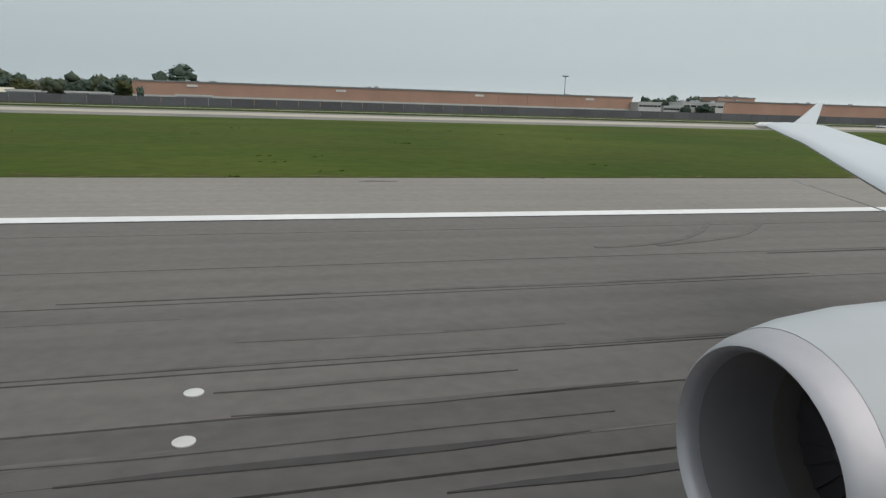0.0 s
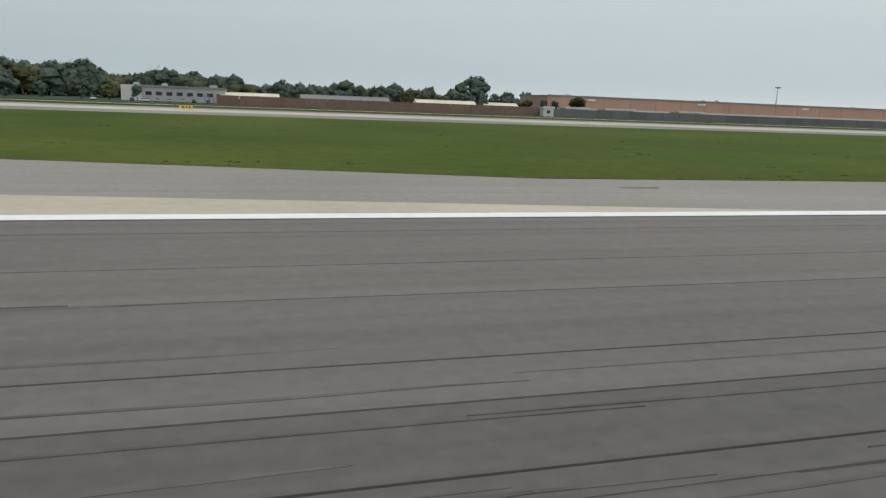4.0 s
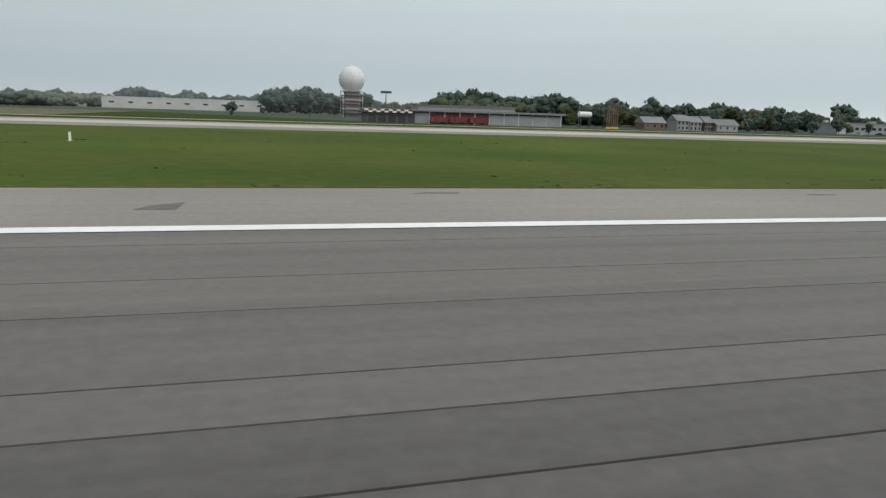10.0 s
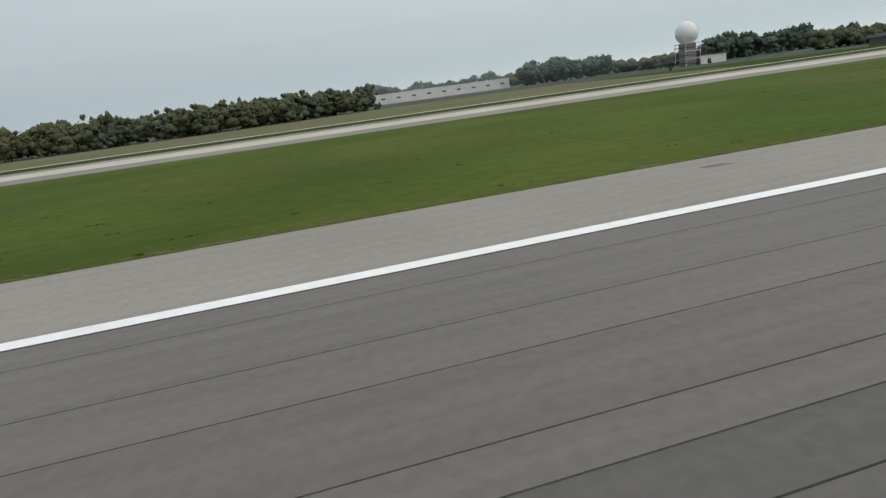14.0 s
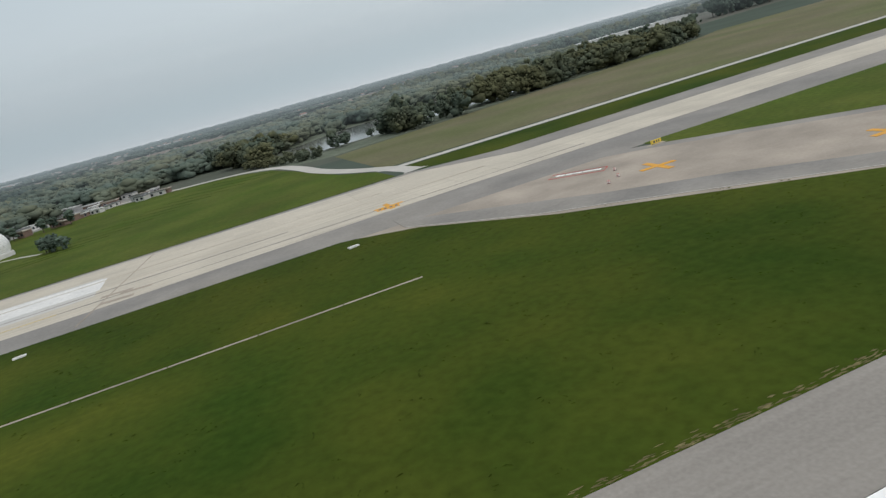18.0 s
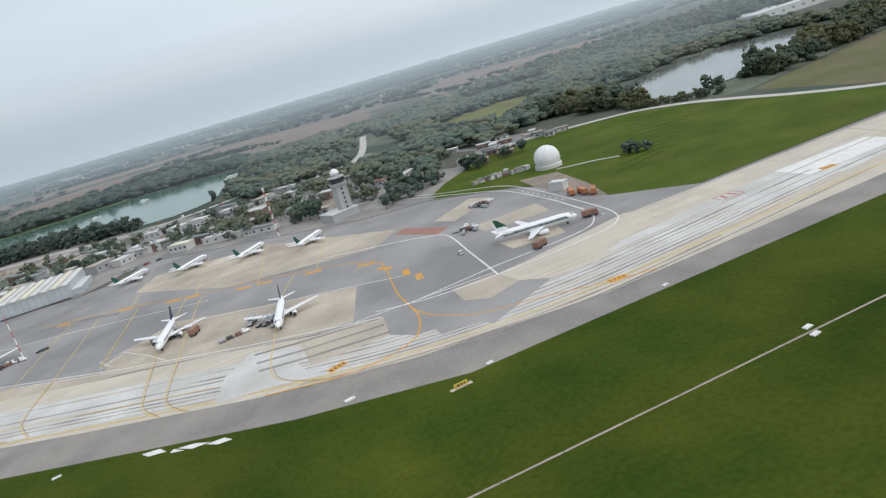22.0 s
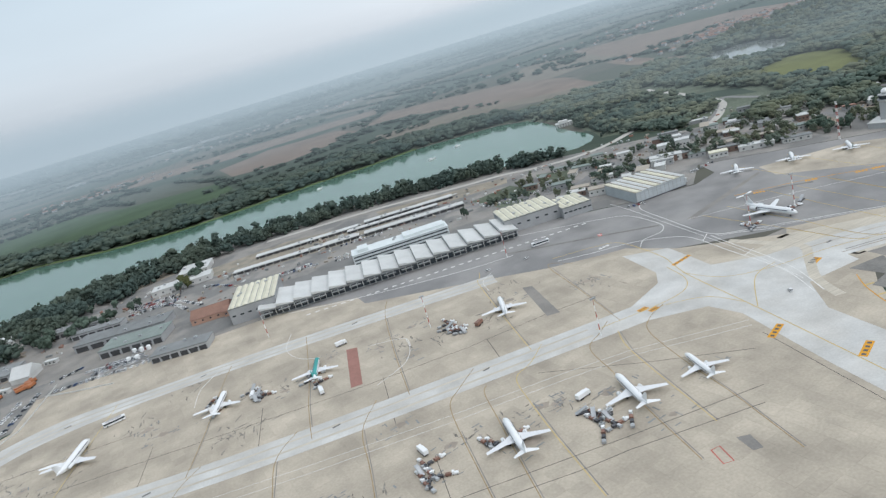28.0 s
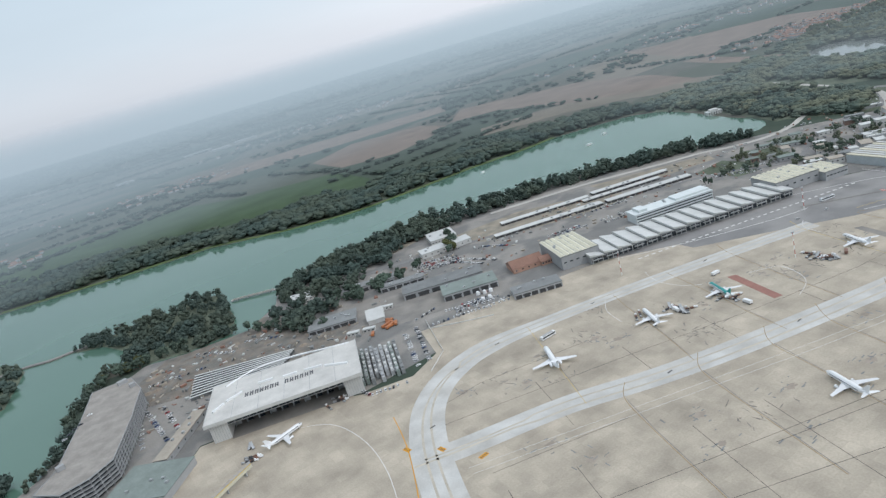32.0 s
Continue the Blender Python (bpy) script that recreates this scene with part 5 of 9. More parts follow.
STAND_LINES = ([(-1848, 462), (-1853, 450), (-1858, 439), (-1870, 365), (-1877, 317)], [(-1920, 478), (-1929, 449), (-1940, 385), (-1948, 326)], [(-1796, 410), (-1809, 423), (-1817, 363), (-1825, 307)], [(-1830, 312), (-1841, 303), (-1854, 292), (-1859, 262), (-1865, 230), (-1871, 184)],
               [(-1870, 318), (-1884, 304), (-1897, 295), (-1902, 268), (-1906, 235), (-1910, 190)], [(-1910, 324), (-1924, 310), (-1934, 298), (-1939, 271), (-1943, 238), (-1948, 195)], [(-1798, 304), (-1813, 296), (-1823, 282), (-1830, 241), (-1833, 211), (-1840, 166)],
               [(-1912, 301), (-1916, 294), (-1920, 269), (-1927, 225), (-1932, 190)], [(-1833, 297), (-1841, 272), (-1851, 199)], [(-1965, 335), (-1979, 310), (-1984, 272), (-1994, 205)], [(-1985, 470), (-1994, 398), (-2000, 361), (-2004, 324)],
               [(-2040, 472), (-2048, 440), (-2060, 380), (-2070, 340)], [(-2120, 484), (-2130, 440), (-2142, 385), (-2150, 350)], [(-2010, 338), (-2024, 318), (-2030, 280), (-2042, 205)], [(-2062, 345), (-2076, 326), (-2084, 285), (-2096, 205)], [(-2118, 352), (-2130, 335), (-2138, 296), (-2152, 205)])
for k, pts in enumerate(STAND_LINES):
    painted(main_apron, pts, 0.42, STAND_LINE if k % 4 else FADED_YELLOW, 0.178)
    painted(main_apron, [(x + 0.9, y) for x, y in pts[-3:]], 0.5, OLD_ASPHALT, 0.150, False, "dark worn wheel track")
for pts in ([(-2240, 338), (-2010, 293), (-1939, 282), (-1882, 275), (-1843, 269), (-1786, 249)], [(-2240, 345), (-2010, 300), (-1937, 288), (-1879, 281), (-1840, 274), (-1783, 254)]):
    painted(main_apron, pts, 0.22, W, 0.176, False)
part("red_panel", Shape().strip([(-1865, 186), (-1861, 186), (-1863, 176), (-1867, 177), (-1865, 186)], 0.5, 0.1, 0.19), RED_PAINT, main_apron, "red frame of a painted panel")
part("dark_patch", Shape().prism([(-1853, 186), (-1848, 184), (-1850, 175), (-1854, 176)], 0.1, 0.172), OLD_ASPHALT, main_apron)
part("red_stand", Shape().prism([(-1965, 419), (-1958, 416), (-1967, 361), (-1974, 362)], 0.1, 0.155), RED_GROUND, main_apron, "rust-red painted strip")
part("grey_stand", Shape().prism([(-1840, 403), (-1834, 400), (-1842, 346), (-1850, 348)], 0.1, 0.155), OLD_ASPHALT, main_apron, "grey patched strip")
rng = random.Random(12)
STAINED = ((-1945, 401), (-1934, 372), (-1899, 262), (-1807, 372), (-1920, 413), (-1946, 264), (-1892, 259), (-1976, 417), (-2010, 395), (-2085, 405), (-2095, 420), (-2165, 405), (-2005, 262), (-2055, 275), (-2110, 290), (-2180, 300), (-1855, 392), (-1870, 250), (-1825, 232), (-2140, 432), (-1960, 300), (-2030, 250), (-2080, 240), (-2120, 262), (-2055, 410), (-1915, 240), (-1990, 405), (-1860, 215), (-1965, 245), (-2205, 430), (-2190, 330))
for x, y in STAINED:
    reach = rng.uniform(2.2, 4.5)
    blot = [(x + reach * rng.uniform(0.6, 1.3) * math.cos(q * 0.45), y + 0.7 * reach * rng.uniform(0.6, 1.3) * math.sin(q * 0.45)) for q in range(14)]
    part("oil_stain", Shape().prism(blot, 0.1, 0.1405 + rng.uniform(0, 0.002)), CONCRETE_CLOSED, main_apron, "wide dull grey stain")
    for k in range(11):
        a, n = rng.choice([10, 10, 98, 14]) + rng.gauss(0, 4), rng.uniform(0.8, 5.0)
        cx, cy = x + rng.gauss(0, 7), y + rng.gauss(0, 5)
        part("oil_stain", Shape().rbox(cx, cy, 0.1, n, rng.uniform(0.35, 1.0), 0.0435 + 0.0004 * k, a), ROOF_GREY, main_apron, "dark oil stain")
wear = Shape()
r_w = random.Random(52)
for x, y in ((-2053, 367), (-2103, 429), (-2072, 461), (-1909, 381), (-1805, 367), (-1936, 396), (-2035, 365), (-2014, 410), (-1872, 376), (-1891, 254), (-1928, 264), (-2140, 400), (-1990, 250), (-2180, 420), (-1850, 420), (-2090, 270)):
    for k in range(16):
        cx, cy, n, w = x + r_w.gauss(0, 9), y + r_w.gauss(0, 8), r_w.uniform(1.5, 9), r_w.uniform(0.3, 1.5)
        a = radians(r_w.choice([100, 100, 10, 60]) + r_w.gauss(0, 12))
        ends = [(cx + n * f * math.cos(a) + r_w.gauss(0, 0.3), cy + n * f * math.sin(a) + r_w.gauss(0, 0.3)) for f in (-0.5, -0.2, 0.15, 0.5)]
        wear.strip(ends, [w * f for f in (0.2, 1.0, 0.8, 0.15)], 0.1, 0.1455 + 0.0005 * (k % 9))
tagged(part("worn_stain", wear, STAIN_GREY, main_apron, "grey streaks of spilled oil and rubber"), kind="stuff")
for pts in ([(-1842, 452), (-1850, 446), (-1855, 438), (-1858, 420)], [(-1928, 399), (-1931, 380), (-1940, 364), (-1960, 352)], [(-1994, 488), (-2001, 462), (-1996, 438), (-1985, 425)], [(-1950, 410), (-1935, 404), (-1928, 398), (-1929, 385)], [(-2050, 470), (-2062, 450), (-2066, 425)]):
    painted(main_apron, pts, 0.35, W, 0.189)
for lx, ly in ((-2152, 478), (-2060, 474), (-1950, 460), (-2240, 405), (-1905, 317), (-1990, 326), (-2090, 340), (-1640, 268), (-1688, 292)):
    part("grating", Shape().rbox(lx, ly, 0.1, 4.4, 1.3, 0.095, 10), DRAIN, pale_lanes, "dark drain grating")

# ---- water ----
lake = [(-1536, 850), (-1540, 806), (-1549, 776), (-1566, 755), (-1590, 745), (-1615, 750), (-1660, 775), (-1723, 812), (-1845, 868), (-2050, 930), (-2180, 935), (-2240, 905), (-2275, 868), (-2284, 843), (-2292, 804), (-2331, 752), (-2400, 756), (-2449, 770), (-2471, 787), (-2492, 796), (-2505, 743), (-2516, 692), (-2511, 629),
        (-2524, 590), (-2538, 574), (-2600, 500), (-2900, 420), (-3300, 700), (-3300, 1500), (-2900, 1420), (-2706, 1340), (-2472, 1288), (-2344, 1272), (-2226, 1195), (-2104, 1144), (-1996, 1142), (-1867, 1155), (-1761, 1150), (-1677, 1163), (-1598, 1140), (-1533, 1116), (-1504, 1060), (-1506, 1005), (-1516, 950), (-1528, 900)]
setting("lake_water", lake, 0.12, WATER, "long calm green rowing lake", "lake", -0.4)
pond = [(-1193, 524), (-1194, 484), (-1184, 446), (-1140, 446), (-1100, 458), (-1060, 466), (-1010, 478), (-950, 508), (-912, 560), (-900, 630), (-960, 664), (-1020, 655), (-1080, 632), (-1130, 606), (-1165, 576), (-1184, 550)]
setting("pond_water", pond, 0.10, POND_WATER, "grey pond behind trees", "pond", -0.4)
setting("far_pond_water", [(-1060, 905), (-1135, 880), (-1170, 960), (-1140, 1035), (-1080, 1122), (-985, 1108), (-1000, 1010)], 0.10, POND_WATER, "small grey pond in the woods", "pond", -0.4)
dam = thing("dam_wall", "low stone dam walk across the lake arm", "dam", kind="structure")
part("walkway", Shape().strip(smooth_line([(-2500, 925), (-2534, 930), (-2564, 928), (-2596, 938), (-2640, 940)]), 7, -0.3, 1.6), YARD, dam)
part("far_bank", Shape().strip(smooth_line([(-1677, 1168), (-1761, 1156), (-1867, 1161), (-1996, 1149), (-2104, 1151), (-2226, 1202), (-2344, 1280), (-2472, 1296), (-2706, 1350)]), 9, -0.3, 0.9), BANK_GRASS, dam, "bright grassy bank")
setting("lake_meadow", [(-2030, 1290), (-2120, 1380), (-2420, 1460), (-2800, 1600), (-3100, 2000), (-2400, 1950), (-2240, 1760), (-2010, 1640), (-1990, 1400)], 0.04, GREEN_FIELD, "green meadow beyond the lake", "field", -0.3)
setting("tan_field_1", [(-1215, 1120), (-1385, 1235), (-1405, 1290), (-1514, 1385), (-1700, 1450), (-1650, 1560), (-1420, 1500), (-1260, 1330)], 0.05, TAN_FIELD, "pale ploughed field beyond the lake", "field", -0.3)
brown_far = [[(-1985, 1690), (-1862, 1625), (-1742, 1695), (-1640, 1810), (-1660, 2000), (-1854, 2095), (-2010, 1950)], [(-1610, 1850), (-1490, 1775), (-1440, 1500), (-1330, 1300), (-1255, 1225), (-1180, 1500), (-1212, 1794), (-1342, 1925), (-1484, 2065)],
             [(-2300, 2300), (-1900, 2180), (-1500, 2150), (-1450, 2330), (-1900, 2480), (-2250, 2520)]]
for poly in brown_far:
    setting("brown_field", poly, 0.056, BROWN_FIELD, "bare brown fields beyond the lake", "field", -0.3)
setting("tan_field_3", [(-1300, 1560), (-1240, 1700), (-1000, 2100), (-600, 2000), (-900, 1600)], 0.05, TAN_FIELD, "pale ploughed field far off", "field", -0.3)
brown_plain = [(-1000, 1480), (-960, 1660), (-780, 2150), (-630, 1960), (-440, 1760), (-480, 1390), (-600, 1480), (-840, 1560)]
setting("tan_field_4", brown_plain, 0.055, BROWN_FIELD, "brown bare fields beside the far village", "field", -0.3)
setting("tan_field_5", [(-1125, 1150), (-1108, 1330), (-1050, 1520), (-1005, 1500), (-1060, 1300), (-1070, 1150)], 0.055, BROWN_FIELD, "brown strip of bare field behind the woods", "field", -0.3)
setting("service_area", [(-1376, 330), (-1386, 348), (-1425, 390), (-1465, 404), (-1520, 448), (-1600, 514), (-1641, 470), (-1696, 487), (-1760, 524), (-1990, 547), (-2190, 562), (-2196, 510), (-2268, 496), (-2300, 517), (-2395, 527),
         (-2425, 470), (-2440, 300), (-2560, 520), (-2535, 612), (-2495, 660), (-2470, 738), (-2400, 820), (-2330, 850), (-2200, 870), (-2050, 905), (-1845, 845), (-1723, 790), (-1601, 715), (-1500, 640), (-1420, 560), (-1380, 480), (-1340, 400)], 0.035, YARD, "grey and beige service yards behind the terminal", "yard", -0.3)

dome_yard = [(-1378, 466), (-1331, 522), (-1297, 537), (-1272, 476), (-1285, 448), (-1324, 453), (-1353, 441)]
setting("dome_yard", dome_yard, 0.07, YARD, "pale gravel yard behind the radar dome", "yard", -0.2)
setting("bare_plot", [(-1377, 357), (-1358, 345), (-1366, 300), (-1375, 268), (-1380, 270), (-1381, 330)], 0.125, EARTH, "bare reddish earth beside the apron road", "bare ground", -0.2)
setting("bare_plot", [(-1483, 520), (-1445, 520), (-1462, 470), (-1497, 488)], 0.06, EARTH, "bare reddish earth among the works sheds", "bare ground", -0.2)
setting("bare_plot", [(-1430, 520), (-1385, 540), (-1385, 470), (-1412, 462)], 0.06, EARTH, "bare earth beside the yard sheds", "bare ground", -0.2)
setting("bare_plot", [(-1440, 610), (-1405, 605), (-1410, 560), (-1450, 575)], 0.06, YARD, "grey gravel lot among the trees", "yard", -0.2)
for poly in ([(-2062, 800), (-1960, 800), (-1905, 772), (-1850, 715), (-1880, 686), (-1960, 706), (-2040, 735)], [(-1850, 790), (-1740, 745), (-1700, 728), (-1712, 700), (-1790, 712), (-1850, 755)], [(-2180, 850), (-2070, 880), (-2060, 850), (-2150, 820)]):
    setting("tan_yard", poly, 0.048, TAN_YARD, "sandy beige ground between the car rows", "yard", -0.2)
setting("works_asphalt", [(-2205, 600), (-2112, 577), (-2098, 602), (-2140, 690), (-2230, 705), (-2255, 650)], 0.046, OLD_ASPHALT, "dark asphalt yard round the green halls", "yard", -0.2)
footbridge = thing("footbridge", "pale low bridge across the lake inlet", "bridge", kind="structure")
part("deck", Shape().strip([(-2338, 886), (-2330, 884), (-2290, 866), (-2282, 862)], 4.5, 1.6, 2.1), ROAD_PALE, footbridge)
for f in (0.0, 0.33, 0.67, 1.0):
    part("pier", Shape().rbox(-2330 + 40 * f, 884 - 18 * f, -0.3, 1.2, 4.0, 1.95, -24), GREY_WALL, footbridge)
for off in (-2.1, 2.1):
    part("parapet", Shape().strip([(-2336, 885.5 + off), (-2284, 863 + off)], 0.25, 2.05, 3.0), ROAD_PALE, footbridge)
lake_road = thing("lake_road", "curved grey road along the lake bank", "road", kind="structure")
part("carriageway", Shape().strip(smooth_line([(-1980, 838), (-1850, 806), (-1741, 761), (-1699, 746), (-1664, 721), (-1622, 705), (-1573, 708), (-1527, 728), (-1478, 751), (-1440, 785)]), 9, -0.1, 0.10), ROAD_PALE, lake_road)
for poly in ([(-1767, 675), (-1716, 685), (-1711, 628), (-1740, 605), (-1761, 612)], [(-1680, 689), (-1654, 658), (-1674, 612), (-1703, 632)], [(-1640, 690), (-1610, 680), (-1600, 640), (-1632, 640)]):
    setting("grass_plot", poly, 0.06, UNDERGROWTH, "dull green plot among the yards", "grass", -0.2)

corner_kerb = thing("corner_kerb", "thin pale concrete kerb round the grass corner", "kerb", kind="structure")
part("kerb", Shape().strip([(-1131.0, 67.2), (-1136.0, 58.6), (-1140.8, 50.4), (-1148.2, 39.3)], 0.35, 0.02, 0.16), ROAD_PALE, corner_kerb)
for k in range(3):
    part("repair_patch", Shape().rbox(-1153.5 - 0.9 * k, 38.4 + 0.15 * k, 0.02, 0.7, 1.3, 0.075, 12), RED_GROUND if k == 1 else ASPHALT_DARK, corner_kerb, "small brown repair patch")


# ---- buildings ----
def building(name, label, x, y, w, d, h, deg=0.0, wall=WHITE_WALL, roof=ROOF_GREY, windows=(0, 0), roof_kind="flat", group="", category="building", win=(1.6, 1.3), door=0, over=0.4):
    """A house or hall standing on x, y; its long side w faces the runway."""
    t = thing(name, label, category, group, (x, y, 0), deg)
    part("wall", Shape().box(-w / 2, w / 2, -d / 2, d / 2, -0.2, h), wall, t)
    if roof_kind == "flat":
        part("roof", Shape().box(-w / 2 - over, w / 2 + over, -d / 2 - over, d / 2 + over, h, h + 0.45), roof, t)
        part("parapet", Shape().box(-w / 2 - over, w / 2 + over, -d / 2 - over, -d / 2 - over + 0.3, h + 0.45, h + 0.8), roof, t)
        if w > 25:
            r = random.Random(int(w * 7 + d))
            like = None
            for k in range(4):
                s = Shape().box(-1.3, 1.3, -1, 1, h + 0.45, h + 1.7).box(-0.9, 0.9, -0.7, 0.7, h + 1.7, h + 1.95)
                px, py = r.uniform(-0.42, 0.42) * w, r.uniform(-0.3, 0.35) * d
                if like is None:
                    like = part("roof_unit", s, METAL_LIGHT, t)
                    like.matrix_basis = pose(px * K, py * K, 0)
                else:
                    piece("roof_unit", like, px, py, 0, t)
    else:
        rise = d * (0.20 if roof_kind == "low" else 0.35)
        e = over + 0.2
        part("roof", Shape().add([(-w / 2 - e, -d / 2 - e, h), (w / 2 + e, -d / 2 - e, h), (w / 2 + e, d / 2 + e, h), (-w / 2 - e, d / 2 + e, h), (-w / 2 - e, 0, h + rise), (w / 2 + e, 0, h + rise)],
                                 [(0, 1, 5, 4), (2, 3, 4, 5), (0, 4, 3), (1, 2, 5), (0, 3, 2, 1)]), roof, t)
        part("ridge", Shape().box(-w / 2 - e, w / 2 + e, -0.25, 0.25, h + rise - 0.1, h + rise + 0.12), roof, t)
    nx, nz = windows
    like = None
    for i in range(nx):
        for j in range(nz):
            px, pz = -w / 2 + w * (i + 0.5) / nx, h * (j + 0.55) / nz
            if like is None:
                like = part("window", Shape().box(-win[0] / 2, win[0] / 2, -0.12, 0.05, -win[1] / 2, win[1] / 2), GLASS_DARK, t)
                like.matrix_basis = pose(px * K, -d / 2 * K, pz * K)
                part("window_frame", Shape().box(-win[0] / 2 - 0.12, win[0] / 2 + 0.12, -0.08, 0.04, -win[1] / 2 - 0.12, win[1] / 2 + 0.12), METAL_LIGHT, like)
            else:
                piece("window", like, px, -d / 2, pz, t)
    for i in range(door):
        px = -w / 2 + w * (i + 0.5) / door
        # closed panel; its dark colour imitates a shaded opening
        part("door", Shape().box(px - w / door * 0.38, px + w / door * 0.38, -d / 2 - 0.15, -d / 2 + 0.1, 0, h * 0.72), SHADOW_BAY, t, "dark panel painted as a shaded bay opening")
    return t


# long orange hall and its neighbours
hall = building("brick_hall", "long low orange brick hall with pale base band", 90, 425, 296, 46, 10.8, 0, BRICK_WALL, ROOF_GREY, (0, 0), category="hall")
part("base_band", Shape().box(-148, 148, -23.3, -23.0, 3.0, 4.0), WHITE_WALL, hall, "pale concrete band")
for k in range(16):
    part("pilaster", Shape().box(-146 + 18.5 * k, -145.2 + 18.5 * k, -23.25, -23, 0, 10.8), BRICK_WALL, hall)
for x in (-118, -38, 45, 118):
    part("wall_sign", Shape().box(x - 2.8, x + 2.8, -23.4, -23.05, 8.6, 9.8), WORN_WHITE, hall, "small pale sign on the brick")
building("brick_hall", "long orange brick hall with a flat grey roof", 395, 425, 190, 46, 10.5, 0, BRICK_WALL, ROOF_GREY, (0, 0), category="hall", door=0)
building("roof_house", "low brick upper storey on the hall", 330, 430, 30, 20, 13.5, 0, BRICK_WALL, ROOF_GREY, (6, 1))
for x, w, h in ((245, 16, 8), (262, 14, 6), (284, 30, 9)):
    building("office_block", "small white office block with window bands", x, 400, w, 16, h, 0, WHITE_WALL, ROOF_WHITE, (6, 2), win=(w / 7, 1.2))
mast = thing("light_mast", "tall floodlight mast with a ring of lamps", "mast", "", (286, 608, 0))
part("pole", Shape().tube((0, 0, 0), (0, 0, 31.5), 0.45, 0.22), METAL_DARK, mast)
part("lamp_ring", Shape().lathe_z([(30.9, 0.4), (31.3, 2.8), (32.1, 3.0), (32.5, 0.6)], n=14), METAL_DARK, mast)
hedge_wall = thing("boundary_fence", "long dark boundary fence with posts", "fence", kind="structure")
for k in range(72):
    x = 400 - 9 * k
    part("fence_panel", Shape().box(x - 8.8, x, 300, 300.3, 0, 3.4 if x > -100 else 3.9), DARK_WALL if x > -100 else BROWN_WALL, hedge_wall)
for k in range(90):
    part("fence_post", Shape().box(-110 - 1.6 * k, -109.7 - 1.6 * k, 299.75, 300.0, 0, 3.9), BROWN_WALL, hedge_wall)
for x, w in ((-60, 16), (-83, 12), (-20, 14)):
    building("shed", "long low shed with white metal roof", x, 312, w, 8, 3.8, 0, GREY_WALL, ROOF_WHITE, category="shed")
building("gatehouse", "small white box hut at the wall's end", -104, 296, 5, 4, 3.6, 0, WHITE_WALL, ROOF_WHITE, (1, 1))
for x, y, w, h in ((-190, 345, 42, 4.3), (-140, 342, 30, 4.1), (-235, 344, 26, 3.9), (-108, 350, 18, 3.9)):
    building("villa", "low bungalow with shallow pale roof", x, y, w, 14, h - 1.5, 0, BROWN_WALL, ROOF_GREY if w > 35 else ROOF_CREAM, (5, 1), "low", "bungalows behind the wall", "house")
grey_hall = building("long_hall", "grey hall with saw windows and white end wall", -268, 352, 44, 22, 6.2, 0, GREY_WALL, ROOF_GREEN, (10, 1), category="hall", win=(2.6, 1.6))
part("end_wall", Shape().box(-22.4, -14, -11.5, -11.05, 0, 6.8), WHITE_WALL, grey_hall)
for x, y, w, h, wl in ((-415, 318, 7, 5.8, GREY_WALL), (-406, 320, 7, 5.3, GREY_WALL), (-398, 320, 5, 5.4, BROWN_WALL), (-388, 318, 13, 4.2, GREY_WALL), (-434, 314, 12, 4.4, BROWN_WALL)):
    building("house", "small old house with pitched roof by the trees", x, y, w, 9, h - 1.0, 0, wl, ROOF_GREY, (3, 2 if h > 5 else 1), "gable", "houses by the field", "house", (1.0, 1.3))
board = thing("lattice_board", "tall brown lattice panel on a yellow base", "panel", "", (-460, 306, 0))
for k in range(6):
    part("lattice_bar", Shape().box(-3 + k * 1.15, -2.7 + k * 1.15, -0.2, 0.2, 0.8, 11.5), BROWN_WALL, board)
for k in range(9):
    part("lattice_rail", Shape().box(-3.1, 3.1, -0.1, 0.1, 1.2 + k * 1.2, 1.45 + k * 1.2), BROWN_WALL, board)
part("base_block", Shape().box(-3.4, 3.4, -0.6, 0.6, 0, 0.8), YELLOW_MACHINE, board)
tank = thing("raised_tank", "white cylinder tank raised on dark legs", "tank", "", (-474, 308, 0))
part("drum", Shape().lathe_x([(-3.4, 0.6), (-3.2, 1.4), (3.2, 1.4), (3.4, 0.6)], (0, 0, 6.4), 14), PLANE_WHITE, tank, "", True)
for x in (-2.6, 2.6):
    for y in (-0.9, 0.9):
        part("leg", Shape().box(x - 0.15, x + 0.15, y - 0.15, y + 0.15, 0, 5.4), METAL_DARK, tank)

# fire station
fire = thing("fire_station", "long flat fire station with red doors", "fire station", "", (-525, 318, 0))
part("wall", Shape().box(-36, 40, -8, 14, 0, 5.4), DARK_WALL, fire)
part("roof", Shape().box(-37, 41, -10, 15, 5.4, 6.3), ROOF_GREY, fire)
part("upper_storey", Shape().box(-30, 18, -2, 12, 6.3, 8.2), GREY_WALL, fire)
part("upper_roof", Shape().box(-31, 19, -3, 13, 8.2, 8.6), ROOF_GREY, fire)
for k in range(10):
    x = -33 + 7.3 * k
    part("bay_door", Shape().box(x, x + 6.4, -8.25, -8.0, 0, 4.6), RED_DOOR if 1 <= k < 5 else GREY_WALL, fire, "closed red bay door" if 1 <= k < 5 else "")
    part("pier", Shape().box(x + 6.5, x + 7.1, -8.3, -8.0, 0, 5.4), WHITE_WALL, fire)
annex = thing("checkered_annex", "low annex with a red-white checkered roof edge", "annex", "", (-571, 312, 0))
part("wall", Shape().box(-10, 9, -6, 8, 0, 4.4), DARK_WALL, annex)
